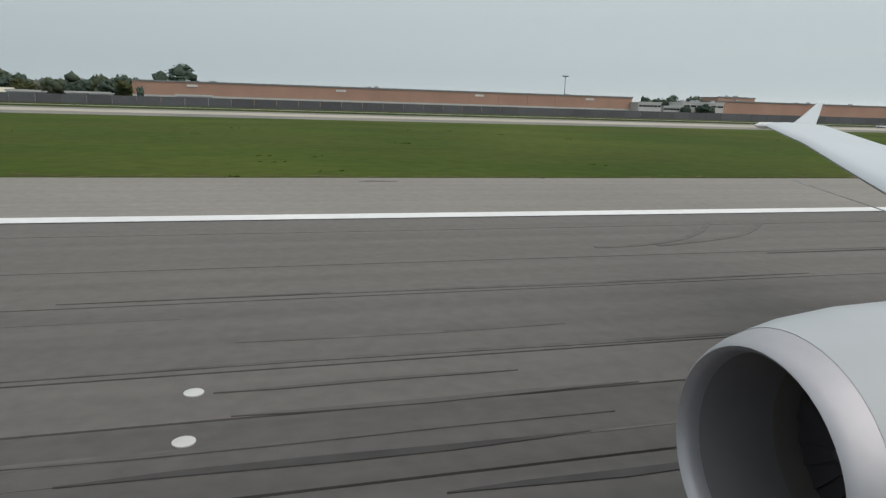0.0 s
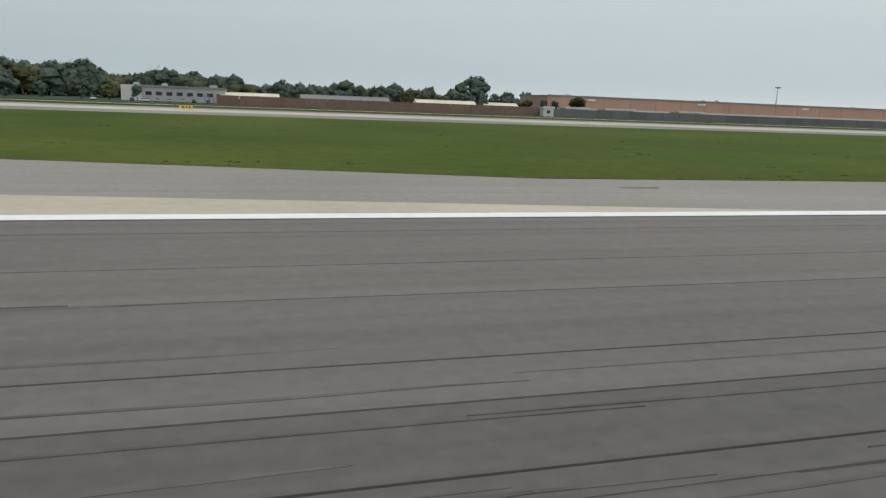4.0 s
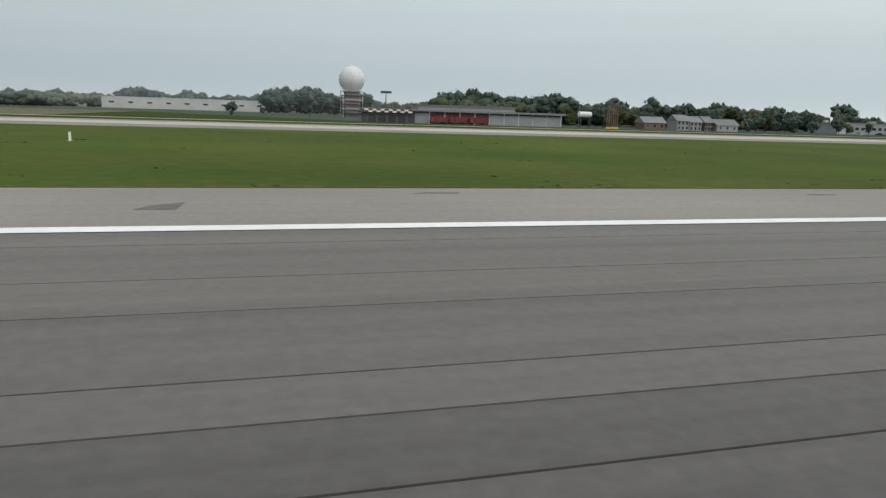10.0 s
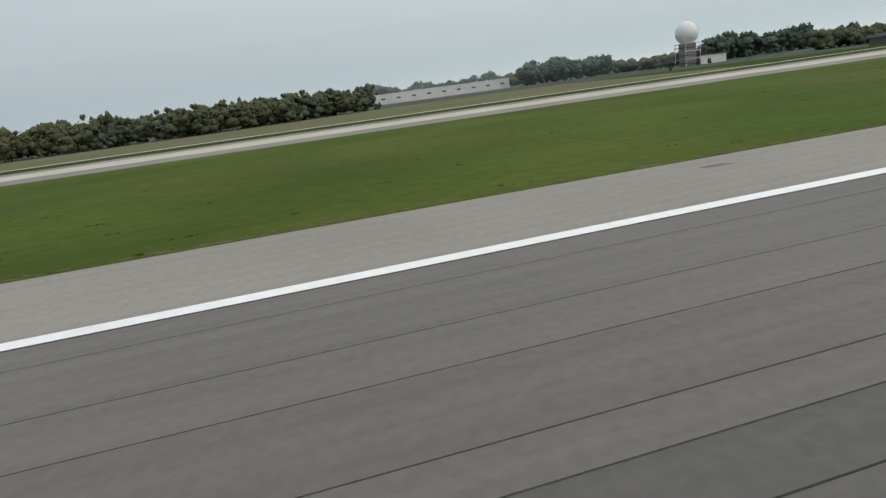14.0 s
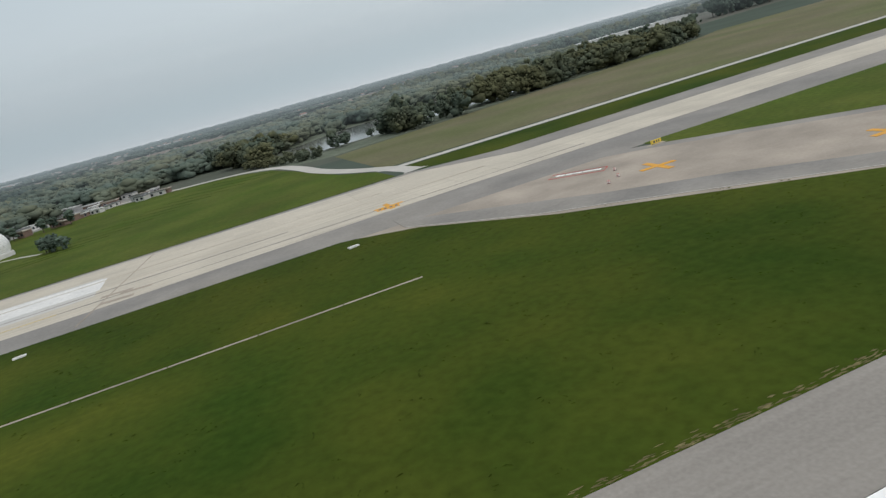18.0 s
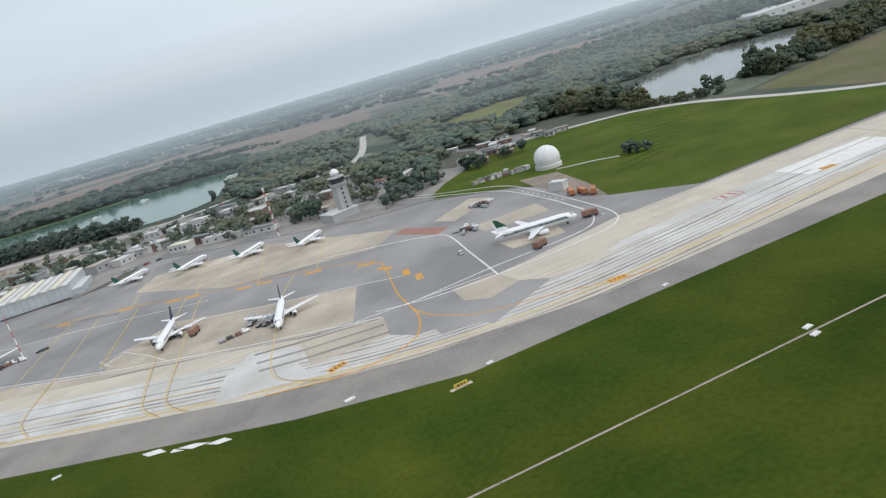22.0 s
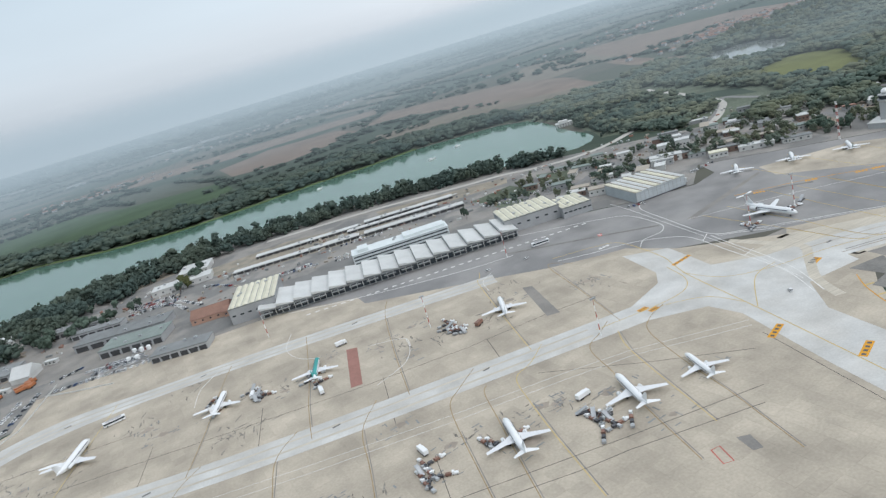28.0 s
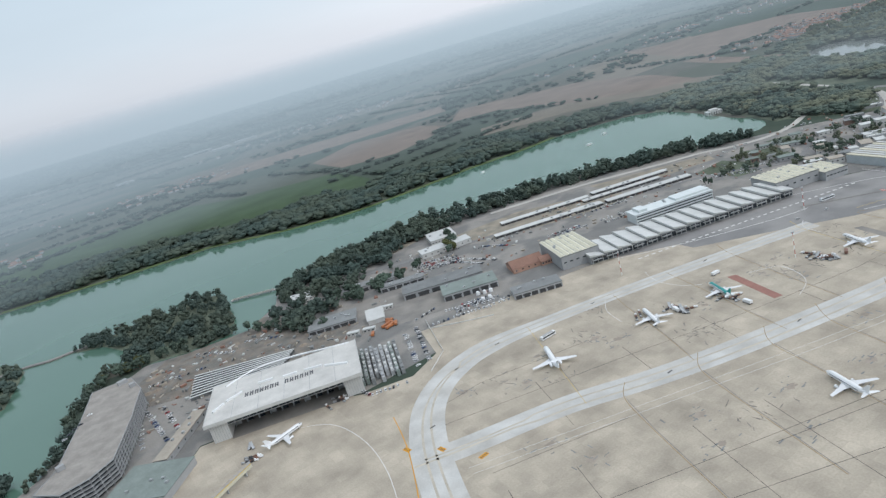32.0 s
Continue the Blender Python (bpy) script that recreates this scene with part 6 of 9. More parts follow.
for k in range(12):
    for j in range(2):
        part("checker", Shape().box(-11 + 1.8 * k, -9.2 + 1.8 * k, -7.2, -6.9, 4.4 + 0.75 * j, 5.15 + 0.75 * j), WHITE_PAINT if (k + j) % 2 else RED_DOOR, annex)
part("roof", Shape().box(-11, 10.6, -6.9, 8.5, 4.4, 5.8), ROOF_GREY, annex)
# flat panels coloured as shaded bay openings
for k in range(4):
    part("bay", Shape().box(-9 + 4.4 * k, -5.6 + 4.4 * k, -6.2, -5.95, 0, 3.5), SHADOW_BAY, annex)


def radome(name, label, x, y, z, r, n_seams=14):
    t = thing(name, label, "radar dome", "", (x, y, 0))
    ball = bmesh.new()
    bmesh.ops.create_icosphere(ball, subdivisions=3, radius=r)
    if z < r:
        bmesh.ops.delete(ball, geom=[v for v in ball.verts if v.co.z < -z - 0.05], context="VERTS")
    s = Shape()
    for f in ball.faces:
        c = f.calc_center_median()
        s.add([(v.co * 1.004 + (c - v.co) * 0.05).to_tuple() for v in f.verts], [tuple(range(len(f.verts)))])
    s.v = [(a, b, c + z) for a, b, c in s.v]
    core = Shape()
    core.add([(v.co.x, v.co.y, v.co.z + z) for v in ball.verts], [tuple(v.index for v in f.verts) for f in ball.faces] if not ball.verts.index_update() else [])
    ball.free()
    part("seam_shell", core, DOME_SEAM, t, "grey seams between the panels")
    tagged(part("dome_panel", s, DOME_WHITE, t, "white faceted panels"), kind="stuff")
    return t


rad = radome("radar_tower", "white faceted radar ball on a tiered tower", -558, 518, 27.2, 9.6)
part("tower_core", Shape().box(-5, 5, -5, 5, 0, 19), GREY_WALL, rad)
for k in range(6):
    part("gallery", Shape().box(-7.5, 7.5, -7.5, 7.5, 3.2 * k + 2.4, 3.2 * k + 2.9), WHITE_WALL if k % 2 else RED_DOOR, rad)
    for a in (-7.2, 7.2):
        for b in (-7.2, 7.2):
            part("column", Shape().box(a - 0.2, a + 0.2, b - 0.2, b + 0.2, 3.2 * k, 3.2 * k + 3.2), WHITE_WALL, rad)
part("annex", Shape().box(8, 34, -6, 10, 0, 7), WHITE_WALL, rad)
part("annex_roof", Shape().box(7.5, 34.5, -6.5, 10.5, 7, 7.6), ROOF_GREY, rad)
dish = thing("antenna_mast", "dark mast carrying a flat antenna", "antenna", "", (-530, 530, 0))
part("pole", Shape().tube((0, 0, 0), (0, 0, 19), 0.5, 0.35), METAL_DARK, dish)
part("antenna", Shape().box(-4, 4, -0.8, 0.8, 18.5, 20.2), METAL_DARK, dish)
for x0, w in ((-695, 166), (-820, 40)):
    building("warehouse", "long white warehouse behind the field", x0, 808, w, 40, 11.0 if w > 50 else 7.0, 0, WHITE_WALL, ROOF_WHITE, (9 if w > 50 else 3, 1), category="warehouse", win=(5, 1.6))
building("warehouse", "white farm warehouse beyond the trees", -700, 870, 60, 30, 9, -8, WHITE_WALL, ROOF_WHITE, (5, 1), category="warehouse")

# airfield signs and posts
for x, y, w in ((-150.7, 47.7, 3.6), (-348, 147, 3.2), (-425, 112.5, 3.2), (-406, 89, 3.2), (-250, 192, 3.4), (-459.0, 46.0, 1.6), (-454, 140, 3.2), (-447.5, 139, 3.4), (-1137, 150, 3.2), (-1497, 152, 4)):
    s = thing("airfield_sign", "yellow airfield guidance sign on a low slab", "sign", "yellow airfield signs", (x, y, 0.1), 4)
    panel = part("panel", Shape().box(-w / 2, w / 2, -0.15, 0.15, 0.25, 1.25 if w < 5 else 1.6), YELLOW_MACHINE, s)
    part("writing_bars", Shape().box(-w * 0.30, -w * 0.12, -0.17, -0.15, 0.5, 1.0).box(-w * 0.02, w * 0.10, -0.17, -0.15, 0.5, 1.0).box(w * 0.18, w * 0.32, -0.17, -0.15, 0.5, 1.0), METAL_DARK, panel)
    part("slab", Shape().box(-w * 0.8, w * 0.8, -0.7, 0.7, -0.1, 0.06), CONCRETE_EXIT, s)
    for q in (-0.35, 0.35):
        part("leg", Shape().box(w * q - 0.05, w * q + 0.05, -0.05, 0.05, 0.05, 0.3), METAL_DARK, s)
for x, y in ((-677.2, 93.0), (-651.0, 91.9), (-1012, 88)):
    p = thing("marker_post", "white marker post standing in the grass", "post", "marker posts", (x, y, 0.1))
    part("shaft", Shape().box(-0.13, 0.13, -0.09, 0.09, 0, 1.1), WHITE_PAINT, p)
    part("foot", Shape().lathe_z([(-0.1, 0.35), (0.05, 0.3)], n=10), CONCRETE_EXIT, p)

# radar dome on the meadow, with huts and machines
dome = radome("radar_dome", "white faceted radar dome on a ring base", -1352.5, 365, 5.6, 7.9)
part("ring_base", Shape().lathe_z([(0, 8.3), (2.0, 8.3), (2.2, 7.4)], n=32), WHITE_WALL, dome, "low white cylindrical base", True)
part("dome_path", Shape().strip([(-2, -13), (16, -24), (27, -35)], 2.0, 0.05, 0.16), ROAD_PALE, dome)
r_u = random.Random(14)
for k in range(13):
    building("site_hut", "low weathered equipment hut beside the dome", -1361 - 2.6 * k + r_u.gauss(0, 0.6), 379 + 0.9 * k + r_u.gauss(0, 1.6), r_u.uniform(2.2, 4.2), r_u.uniform(2.2, 4.0), r_u.uniform(1.6, 3.2), r_u.choice([-25, -70, -15]),
             r_u.choice([GREY_WALL, WHITE_WALL, RUST]), r_u.choice([ROOF_TAN, ROOF_GREY, ROOF_WHITE]), (0, 0), "flat", "huts beside the dome", "hut", (0.9, 0.8), 0, 0.15)
building("concrete_block", "white windowless block building", -1379, 306, 8, 5, 4.2, -60, WHITE_WALL, ROOF_WHITE)


def truck(name, label, x, y, deg, paint, n=9.0):
    t = thing(name, label, "truck", "service trucks", (x, y, 0.12), deg)
    part("chassis", Shape().box(-n / 2, n / 2, -1.1, 1.1, 0.55, 0.95), METAL_DARK, t)
    cab = part("cab", Shape().add([(n / 2 - 2.2, -1.2, 0.8), (n / 2, -1.2, 0.8), (n / 2, 1.2, 0.8), (n / 2 - 2.2, 1.2, 0.8), (n / 2 - 2.2, -1.15, 2.9), (n / 2 - 0.5, -1.1, 2.9), (n / 2 - 0.5, 1.1, 2.9), (n / 2 - 2.2, 1.15, 2.9)],
                            [(0, 3, 2, 1), (4, 5, 6, 7), (0, 1, 5, 4), (1, 2, 6, 5), (2, 3, 7, 6), (3, 0, 4, 7)]), paint, t)
    part("windscreen", Shape().add([(n / 2 - 0.20, -1.0, 1.9), (n / 2 - 0.20, 1.0, 1.9), (n / 2 - 0.42, 1.0, 2.75), (n / 2 - 0.42, -1.0, 2.75)], [(0, 1, 2, 3)]), GLASS_DARK, cab)
    part("body", Shape().box(-n / 2, n / 2 - 2.4, -1.25, 1.25, 0.95, 3.1), paint, t)
    for a in (-n / 2 + 1.3, -n / 2 + 2.5, n / 2 - 1.2):
        for b in (-1.05, 1.05):
            part("wheel", Shape().tube((a, b - 0.18, 0.5), (a, b + 0.18, 0.5), 0.5, n=10), TYRE, t)
    return t


orange_truck = truck("orange_truck", "orange airfield maintenance truck", -1382, 289, 70, ORANGE)
for x, y, d in ((-1379, 283, 80), (-1376, 278, 60)):
    again(orange_truck, x, y, 0.12, d)
white_truck = truck("catering_truck", "white box-bodied catering truck", -1881, 254, 15, PLANE_WHITE, 8)
again(white_truck, -1959, 268, 0.16, 100), again(white_truck, -1990, 372, 0.16, 90), again(white_truck, -1966, 430, 0.16, 5), again(white_truck, -2029, 405, 0.16, 80)
fuel_truck = truck("fuel_truck", "rust-brown apron service truck", -1398, 246, -20, RUST, 7)
again(fuel_truck, -1430, 232, 0.16, 30), again(fuel_truck, -1566, 290, 0.16, 70), again(fuel_truck, -1885, 374, 0.16, 40)
red_truck = truck("fire_truck", "red fire engine parked outside the station", -548, 305.5, 180, RED_MACHINE, 8)
for k in range(2):
    again(red_truck, -539 + 9.5 * k, 305.5, 0.1, 180)
bus = thing("apron_bus", "long white apron bus with dark windows", "bus", "", (-1790, 470, 0.12), 170)
part("body", Shape().box(-7, 7, -1.5, 1.5, 0.4, 3.2), PLANE_WHITE, bus)
part("window_band", Shape().box(-6.6, 6.6, -1.53, 1.53, 1.5, 2.7), GLASS_DARK, bus)
part("roof_pod", Shape().box(-5, 5, -1.2, 1.2, 3.2, 3.45), GREY_WALL, bus)
for a in (-4.8, 4.8):
    for b in (-1.3, 1.3):
        part("wheel", Shape().tube((a, b - 0.2, 0.48), (a, b + 0.2, 0.48), 0.48, n=10), TYRE, bus)
again(bus, -2118, 452, 0.16, 10)

# control tower
tower = thing("control_tower", "concrete control tower with glass cab and white ball", "control tower", "", (-1467, 432, 0), 20)
part("shaft", Shape().prism([(-3.7, -3.2), (3.7, -3.2), (3.7, 3.2), (-3.7, 3.2)], 0, 20.4), GREY_WALL, tower)
part("shaft_rib", Shape().box(-4.0, -3.7, -3.4, 3.4, 0, 20.4).box(3.7, 4.0, -3.4, 3.4, 0, 20.4), GREY_WALL, tower)
part("collar", Shape().lathe_z([(20.4, 4.6), (21.0, 5.6), (21.6, 5.6)], n=8), WHITE_WALL, tower, "white collar under the cab")
for k in range(6):
    part("shaft_window", Shape().box(-0.6, 0.6, -3.35, -3.15, 2.5 + 3 * k, 3.9 + 3 * k), GLASS_DARK, tower)
part("balcony", Shape().lathe_z([(21.6, 5.0), (21.9, 6.3), (22.3, 6.3)], n=8), GREY_WALL, tower)
part("cab_glass", Shape().lathe_z([(22.3, 4.6), (25.6, 5.5)], n=8), GLASS_DARK, tower)
part("cab_roof", Shape().lathe_z([(25.6, 5.8), (26.3, 5.6), (26.6, 2.0)], n=8), GREY_WALL, tower)
part("ball", Shape().lathe_z([(26.4, 1.2), (27.2, 2.4), (28.6, 3.0), (30.0, 2.5), (31.2, 1.2), (31.5, 0.1)], n=18), DOME_WHITE, tower, "small white radar ball", True)
part("base_block", Shape().box(-14, 6, -6, 10, 0, 4.6), GREY_WALL, tower)
part("base_roof", Shape().box(-14.4, 6.4, -6.4, 10.4, 4.6, 5.1), ROOF_WHITE, tower)

stripe_mast = thing("striped_mast", "tall red and white lattice antenna mast", "mast", "", (-1512, 440, 0))
for k in range(11):
    part("mast_section", Shape().box(-0.55, -0.37, -0.55, -0.37, 3 * k, 3 * k + 3).box(0.37, 0.55, -0.55, -0.37, 3 * k, 3 * k + 3).box(-0.55, -0.37, 0.37, 0.55, 3 * k, 3 * k + 3).box(0.37, 0.55, 0.37, 0.55, 3 * k, 3 * k + 3)
         .tube((-0.46, -0.46, 3 * k), (0.46, 0.46, 3 * k + 3), 0.09, n=4).tube((0.46, -0.46, 3 * k), (-0.46, 0.46, 3 * k + 3), 0.09, n=4), RED_PAINT if k % 2 else WHITE_PAINT, stripe_mast)


def flood_mast(x, y, h=22):
    t = thing("apron_light_mast", "slim apron floodlight mast with striped sections", "mast", "apron light masts", (x, y, 0.15))
    for k in range(6):
        part("mast_section", Shape().tube((0, 0, h * k / 6), (0, 0, h * (k + 1) / 6), 0.32 - 0.03 * k, 0.29 - 0.03 * k, 8), RED_PAINT if k % 2 else WHITE_PAINT, t)
    part("lamp_head", Shape().box(-1.6, 1.6, -0.4, 0.4, h, h + 0.9), METAL_LIGHT, t)
    return t


for x, y in ((-1648, 356), (-1690, 352), (-1910, 400), (-1842, 300), (-2010, 500), (-1820, 470)):
    flood_mast(x, y)

# hangar on the west apron
hang = thing("hangar", "pale blue-grey steel hangar with ribbed cream roof", "hangar", "", (-1668, 500, 0), -3)
part("wall", Shape().box(-24, 24, -25, 27, 0, 9.2), HANGAR_WALL, hang)
for k in range(13):
    part("wall_rib", Shape().box(-24 + 3.93 * k, -23.7 + 3.93 * k, -25.15, -25, 0, 9.2), GREY_WALL, hang)
for k in range(8):
    x = -24.6 + 6.15 * k
    part("roof_bay", Shape().add([(x, -25.6, 9.2), (x + 6.0, -25.6, 9.2), (x + 6.0, 27.6, 9.2), (x, 27.6, 9.2), (x + 3.0, -25.6, 10.1), (x + 3.0, 27.6, 10.1)],
                                 [(0, 1, 4), (3, 5, 2), (0, 4, 5, 3), (1, 2, 5, 4), (0, 3, 2, 1)]), ROOF_WHITE if k % 3 else ROOF_CREAM, hang)
    part("roof_strip", Shape().box(x + 0.15, x + 0.75, -25.4, 27.4, 9.25, 9.75), ROOF_TAN, hang, "tan rooflight strip")
part("side_annex", Shape().box(24, 30, -18, 16, 0, 4), HANGAR_WALL, hang)
part("annex_roof", Shape().box(23.9, 30.4, -18.4, 16.4, 4, 4.3), ROOF_WHITE, hang)
part("plinth", Shape().box(-24.2, 24.2, -25.3, -25.15, 0, 0.9), METAL_DARK, hang)

# terminal: a row of skewed white roofs, cream blocks, offices, sheds
ANG = -10.0


def along(s, off):
    """A place s metres along the terminal front from its near end, off metres behind it."""
    return -1735 - s * 0.985 + off * 0.174, 497 + s * 0.174 + off * 0.985


terminal = thing("terminal_hall", "long terminal hall under a row of slanted white roofs", "terminal", "", (*along(165, 22), 0), ANG)
part("wall", Shape().box(-115, 108, -20, 22, 0, 6.5), GREY_WALL, terminal)
part("glass_front", Shape().box(-114, 107, -20.4, -20.0, 0.8, 5.2), GLASS_DARK, terminal, "dark glazed front")
for k in range(42):
    part("mullion", Shape().box(-113.6 + 5.3 * k, -113.1 + 5.3 * k, -20.8, -20.4, 0, 6.2), WHITE_WALL, terminal)
for k in range(15):
    x = -116 + 15 * k
    part("roof_bay", Shape().add([(x, -22, 8.0), (x + 14.5, -22, 6.8), (x + 14.5, 22, 6.8), (x, 22, 8.0), (x, -22, 10.2), (x + 14.5, -22, 7.4), (x + 14.5, 22, 7.4), (x, 22, 10.2)],
                                 [(0, 3, 2, 1), (4, 5, 6, 7), (0, 1, 5, 4), (1, 2, 6, 5), (2, 3, 7, 6), (3, 0, 4, 7)]), ROOF_WHITE, terminal, "slanted white roof bay")
    part("skylight", Shape().box(x + 14.5, x + 15.0, -21, 21, 6.5, 7.6), ROOF_GREY, terminal)
    part("canopy", Shape().box(x + 1, x + 11, -25, -22, 4.6, 5.0), ROOF_GREY, terminal)
for (s, off, w, d, h, n) in ((286, 42, 40, 62, 13.5, 7), (38, 38, 50, 42, 11.5, 8), (0, 26, 26, 36, 9, 4)):
    b = building("cream_block", "bulky block with ribbed cream metal roof", *along(s, off), w, d, h, ANG, GREY_WALL, ROOF_GREY, (6, 1), category="building", win=(3, 1.2))
    for k in range(n):
        a = -w / 2 + w * k / n
        part("roof_rib", Shape().add([(a, -d / 2, h + 0.45), (a + w / n - 0.5, -d / 2, h + 0.45), (a + w / n - 0.5, d / 2, h + 0.45), (a, d / 2, h + 0.45), (a + w / n / 2, -d / 2, h + 1.5), (a + w / n / 2, d / 2, h + 1.5)],
                                     [(0, 1, 4), (3, 5, 2), (0, 4, 5, 3), (1, 2, 5, 4), (0, 3, 2, 1)]), ROOF_CREAM, b)
office = building("office_strip", "pale teal office block with ribbon windows", *along(152, 76), 92, 22, 10.5, ANG, TEAL_PANEL, TEAL_PANEL, (0, 0), category="office")
for k in range(3):
    part("ribbon_window", Shape().box(-45, 45, -11.3, -11.0, 2.2 + 3 * k, 3.2 + 3 * k), GLASS_DARK, office, "dark ribbon window")
part("stair_block", Shape().box(-40, -30, -8, 8, 10.5, 14), TEAL_PANEL, office)
part("stair_block", Shape().box(4, 44, -8, 8, 10.95, 13.5), TEAL_PANEL, office)
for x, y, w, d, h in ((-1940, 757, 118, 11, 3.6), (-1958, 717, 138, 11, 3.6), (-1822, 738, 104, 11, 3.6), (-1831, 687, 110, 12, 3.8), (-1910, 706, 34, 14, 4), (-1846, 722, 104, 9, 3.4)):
    # solid walls painted near black as the shade under the roofs
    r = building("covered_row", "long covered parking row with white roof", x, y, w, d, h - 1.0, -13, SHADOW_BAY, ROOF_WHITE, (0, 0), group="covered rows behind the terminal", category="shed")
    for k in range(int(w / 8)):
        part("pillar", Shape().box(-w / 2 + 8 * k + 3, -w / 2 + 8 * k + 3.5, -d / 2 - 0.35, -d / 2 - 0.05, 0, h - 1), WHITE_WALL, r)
for x, y, w, d, deg in ((-2080, 765, 64, 22, -6), (-2066, 812, 34, 40, -10)):
    building("white_pavilion", "white flat-roofed pavilion among trees", x, y, w, d, 5.6, deg, WHITE_WALL, ROOF_WHITE, (8, 1), category="pavilion")
for x, y, w, d, h, m in ((-2116, 612, 56, 30, 6.5, ROOF_GREEN), (-2130, 652, 86, 26, 6.5, ROOF_GREY), (-2075, 545, 46, 20, 5.5, ROOF_GREY), (-2250, 668, 50, 30, 4.5, ROOF_GREY), (-2160, 700, 50, 14, 5, ROOF_GREY), (-2190, 735, 60, 18, 5.5, ROOF_GREY)):
    building("grey_hall", "low hall under a grey-green roof", x, y, w, d, h, ANG - 6, GREY_WALL, m, (8, 1), category="hall", door=6)
for x, y, w, d in ((-2050, 612, 34, 26), (-2031, 600, 16, 16)):
    building("red_roof_house", "house with a red tiled roof by the terminal", x, y, w, d, 5.0, ANG, BRICK_WALL, ROOF_RED, (5, 1), "low", category="house")
building("white_house", "white flat house with dark windows among trees", -2262, 778, 30, 22, 6.5, -20, WHITE_WALL, ROOF_WHITE, (6, 2), category="house")
building("white_tent", "white gabled tent beside the yard", -2212, 634, 17, 22, 4.5, -15, WHITE_WALL, ROOF_WHITE, (0, 0), "gable", category="tent")
for k, (x, y) in enumerate(((-2226, 612), (-2241, 618), (-2195, 650))):
    building("white_container", "white container office by the yard", x, y, 12, 5, 3, -25, WHITE_WALL, ROOF_WHITE, (3, 1), category="container")

# great white hangar with sign bars
EAX, EAY, EAD = -2318.0, 538.5, -10.5


def in_hangar(x, y):
    """A place in the hangar's own axes."""
    c, n = math.cos(radians(EAD)), math.sin(radians(EAD))
    return (x - EAX) * c + (y - EAY) * n, -(x - EAX) * n + (y - EAY) * c


ea = thing("great_hangar", "huge white hangar with a wide open dark front", "hangar", "", (EAX, EAY, 0), EAD)
part("roof", Shape().box(-63, 63, -35, 35, 17.2, 18.6), HANGAR_ROOF, ea)
part("roof_edge", Shape().box(-63.5, 63.5, -35.9, -35, 16.4, 19.2).box(-63.5, -62.8, -35, 35, 17.0, 19.2).box(62.8, 63.5, -35, 35, 17.0, 19.2), WHITE_WALL, ea, "white rim of the roof")
part("side_wall", Shape().box(-61, -47, -31, 31, 0, 17.2), WHITE_WALL, ea)
part("side_wall", Shape().box(47, 61, -31, 31, 0, 17.2), WHITE_WALL, ea)
for a in (-61, 47):
    for k in range(7):
        part("wall_rib", Shape().box(a + 2 * k + 0.9, a + 2 * k + 1.1, -31.12, -31, 0, 17), GREY_WALL, ea)
part("back_wall", Shape().box(-47, 47, 29, 31, 0, 17.2), GREY_WALL, ea)
part("floor_slab", Shape().box(-47, 47, -33, 29, 0.05, 0.22), OLD_ASPHALT, ea)
part("door_header", Shape().box(-47, 47, -31, -30, 12.2, 17.2), GLASS_DARK, ea, "dark glazed band over the doors")
for k in range(17):
    part("header_bar", Shape().box(-46.8 + 5.84 * k, -46.4 + 5.84 * k, -31.2, -31, 12.2, 17.2), METAL_LIGHT, ea)
part("header_rail", Shape().box(-47, 47, -31.3, -31, 12.0, 12.5), METAL_LIGHT, ea)
for k in range(10):
    part("door_leaf", Shape().box(-45 + 9.6 * k, -41 + 9.6 * k, -12, -11.4, 0.2, 12.0), GLASS_DARK if k % 3 else GREY_WALL, ea)
    part("door_post", Shape().box(-46 + 9.6 * k, -45.2 + 9.6 * k, -14, -12, 0.2, 12.2), METAL_LIGHT, ea)
letters = Shape()
for k in range(14):
    if k != 7:
        x = -33 + 4.2 * k
        letters.box(x, x + 1.0, -6.5, 0.5, 18.6, 18.9)
        letters.box(x + 1.9, x + 2.9, -6.5, 0.5, 18.6, 18.9)
        letters.box(x + 1.0, x + 1.9, -4.0 + (k % 3) * 1.4, -2.8 + (k % 3) * 1.4, 18.6, 18.89)
part("roof_sign_bars", letters, METAL_DARK, ea, "dark sign bars on the roof")
for x0, y0, x1, y1 in ((-2378, 533, -2368, 541), (-2366, 543, -2352, 549), (-2338, 553, -2326, 550), (-2318, 545, -2306, 542), (-2300, 540, -2286, 535), (-2284, 532, -2267, 519)):
    part("roof_crest", Shape().strip([in_hangar(x0, y0), in_hangar(x1, y1)], 1.6, 18.5, 20.2), PLANE_WHITE, ea, "raised white roof light")
arch = [in_hangar(x, y) for x, y in smooth_line([(-2364, 574), (-2348, 583), (-2332, 587), (-2302, 580), (-2278, 569), (-2256, 560)])]
for (x0, y0), (x1, y1) in zip(arch, arch[1:]):
    part("roof_arch", Shape().tube((x0, y0, 18.6), (x1, y1, 18.6), 0.9, n=8), PLANE_WHITE, ea, "long white curved beam along the roof edge")
for k in range(5):
    part("roof_joint", Shape().box(-42 + 21 * k, -41.7 + 21 * k, -35, 35, 18.6, 18.66), GREY_WALL, ea)
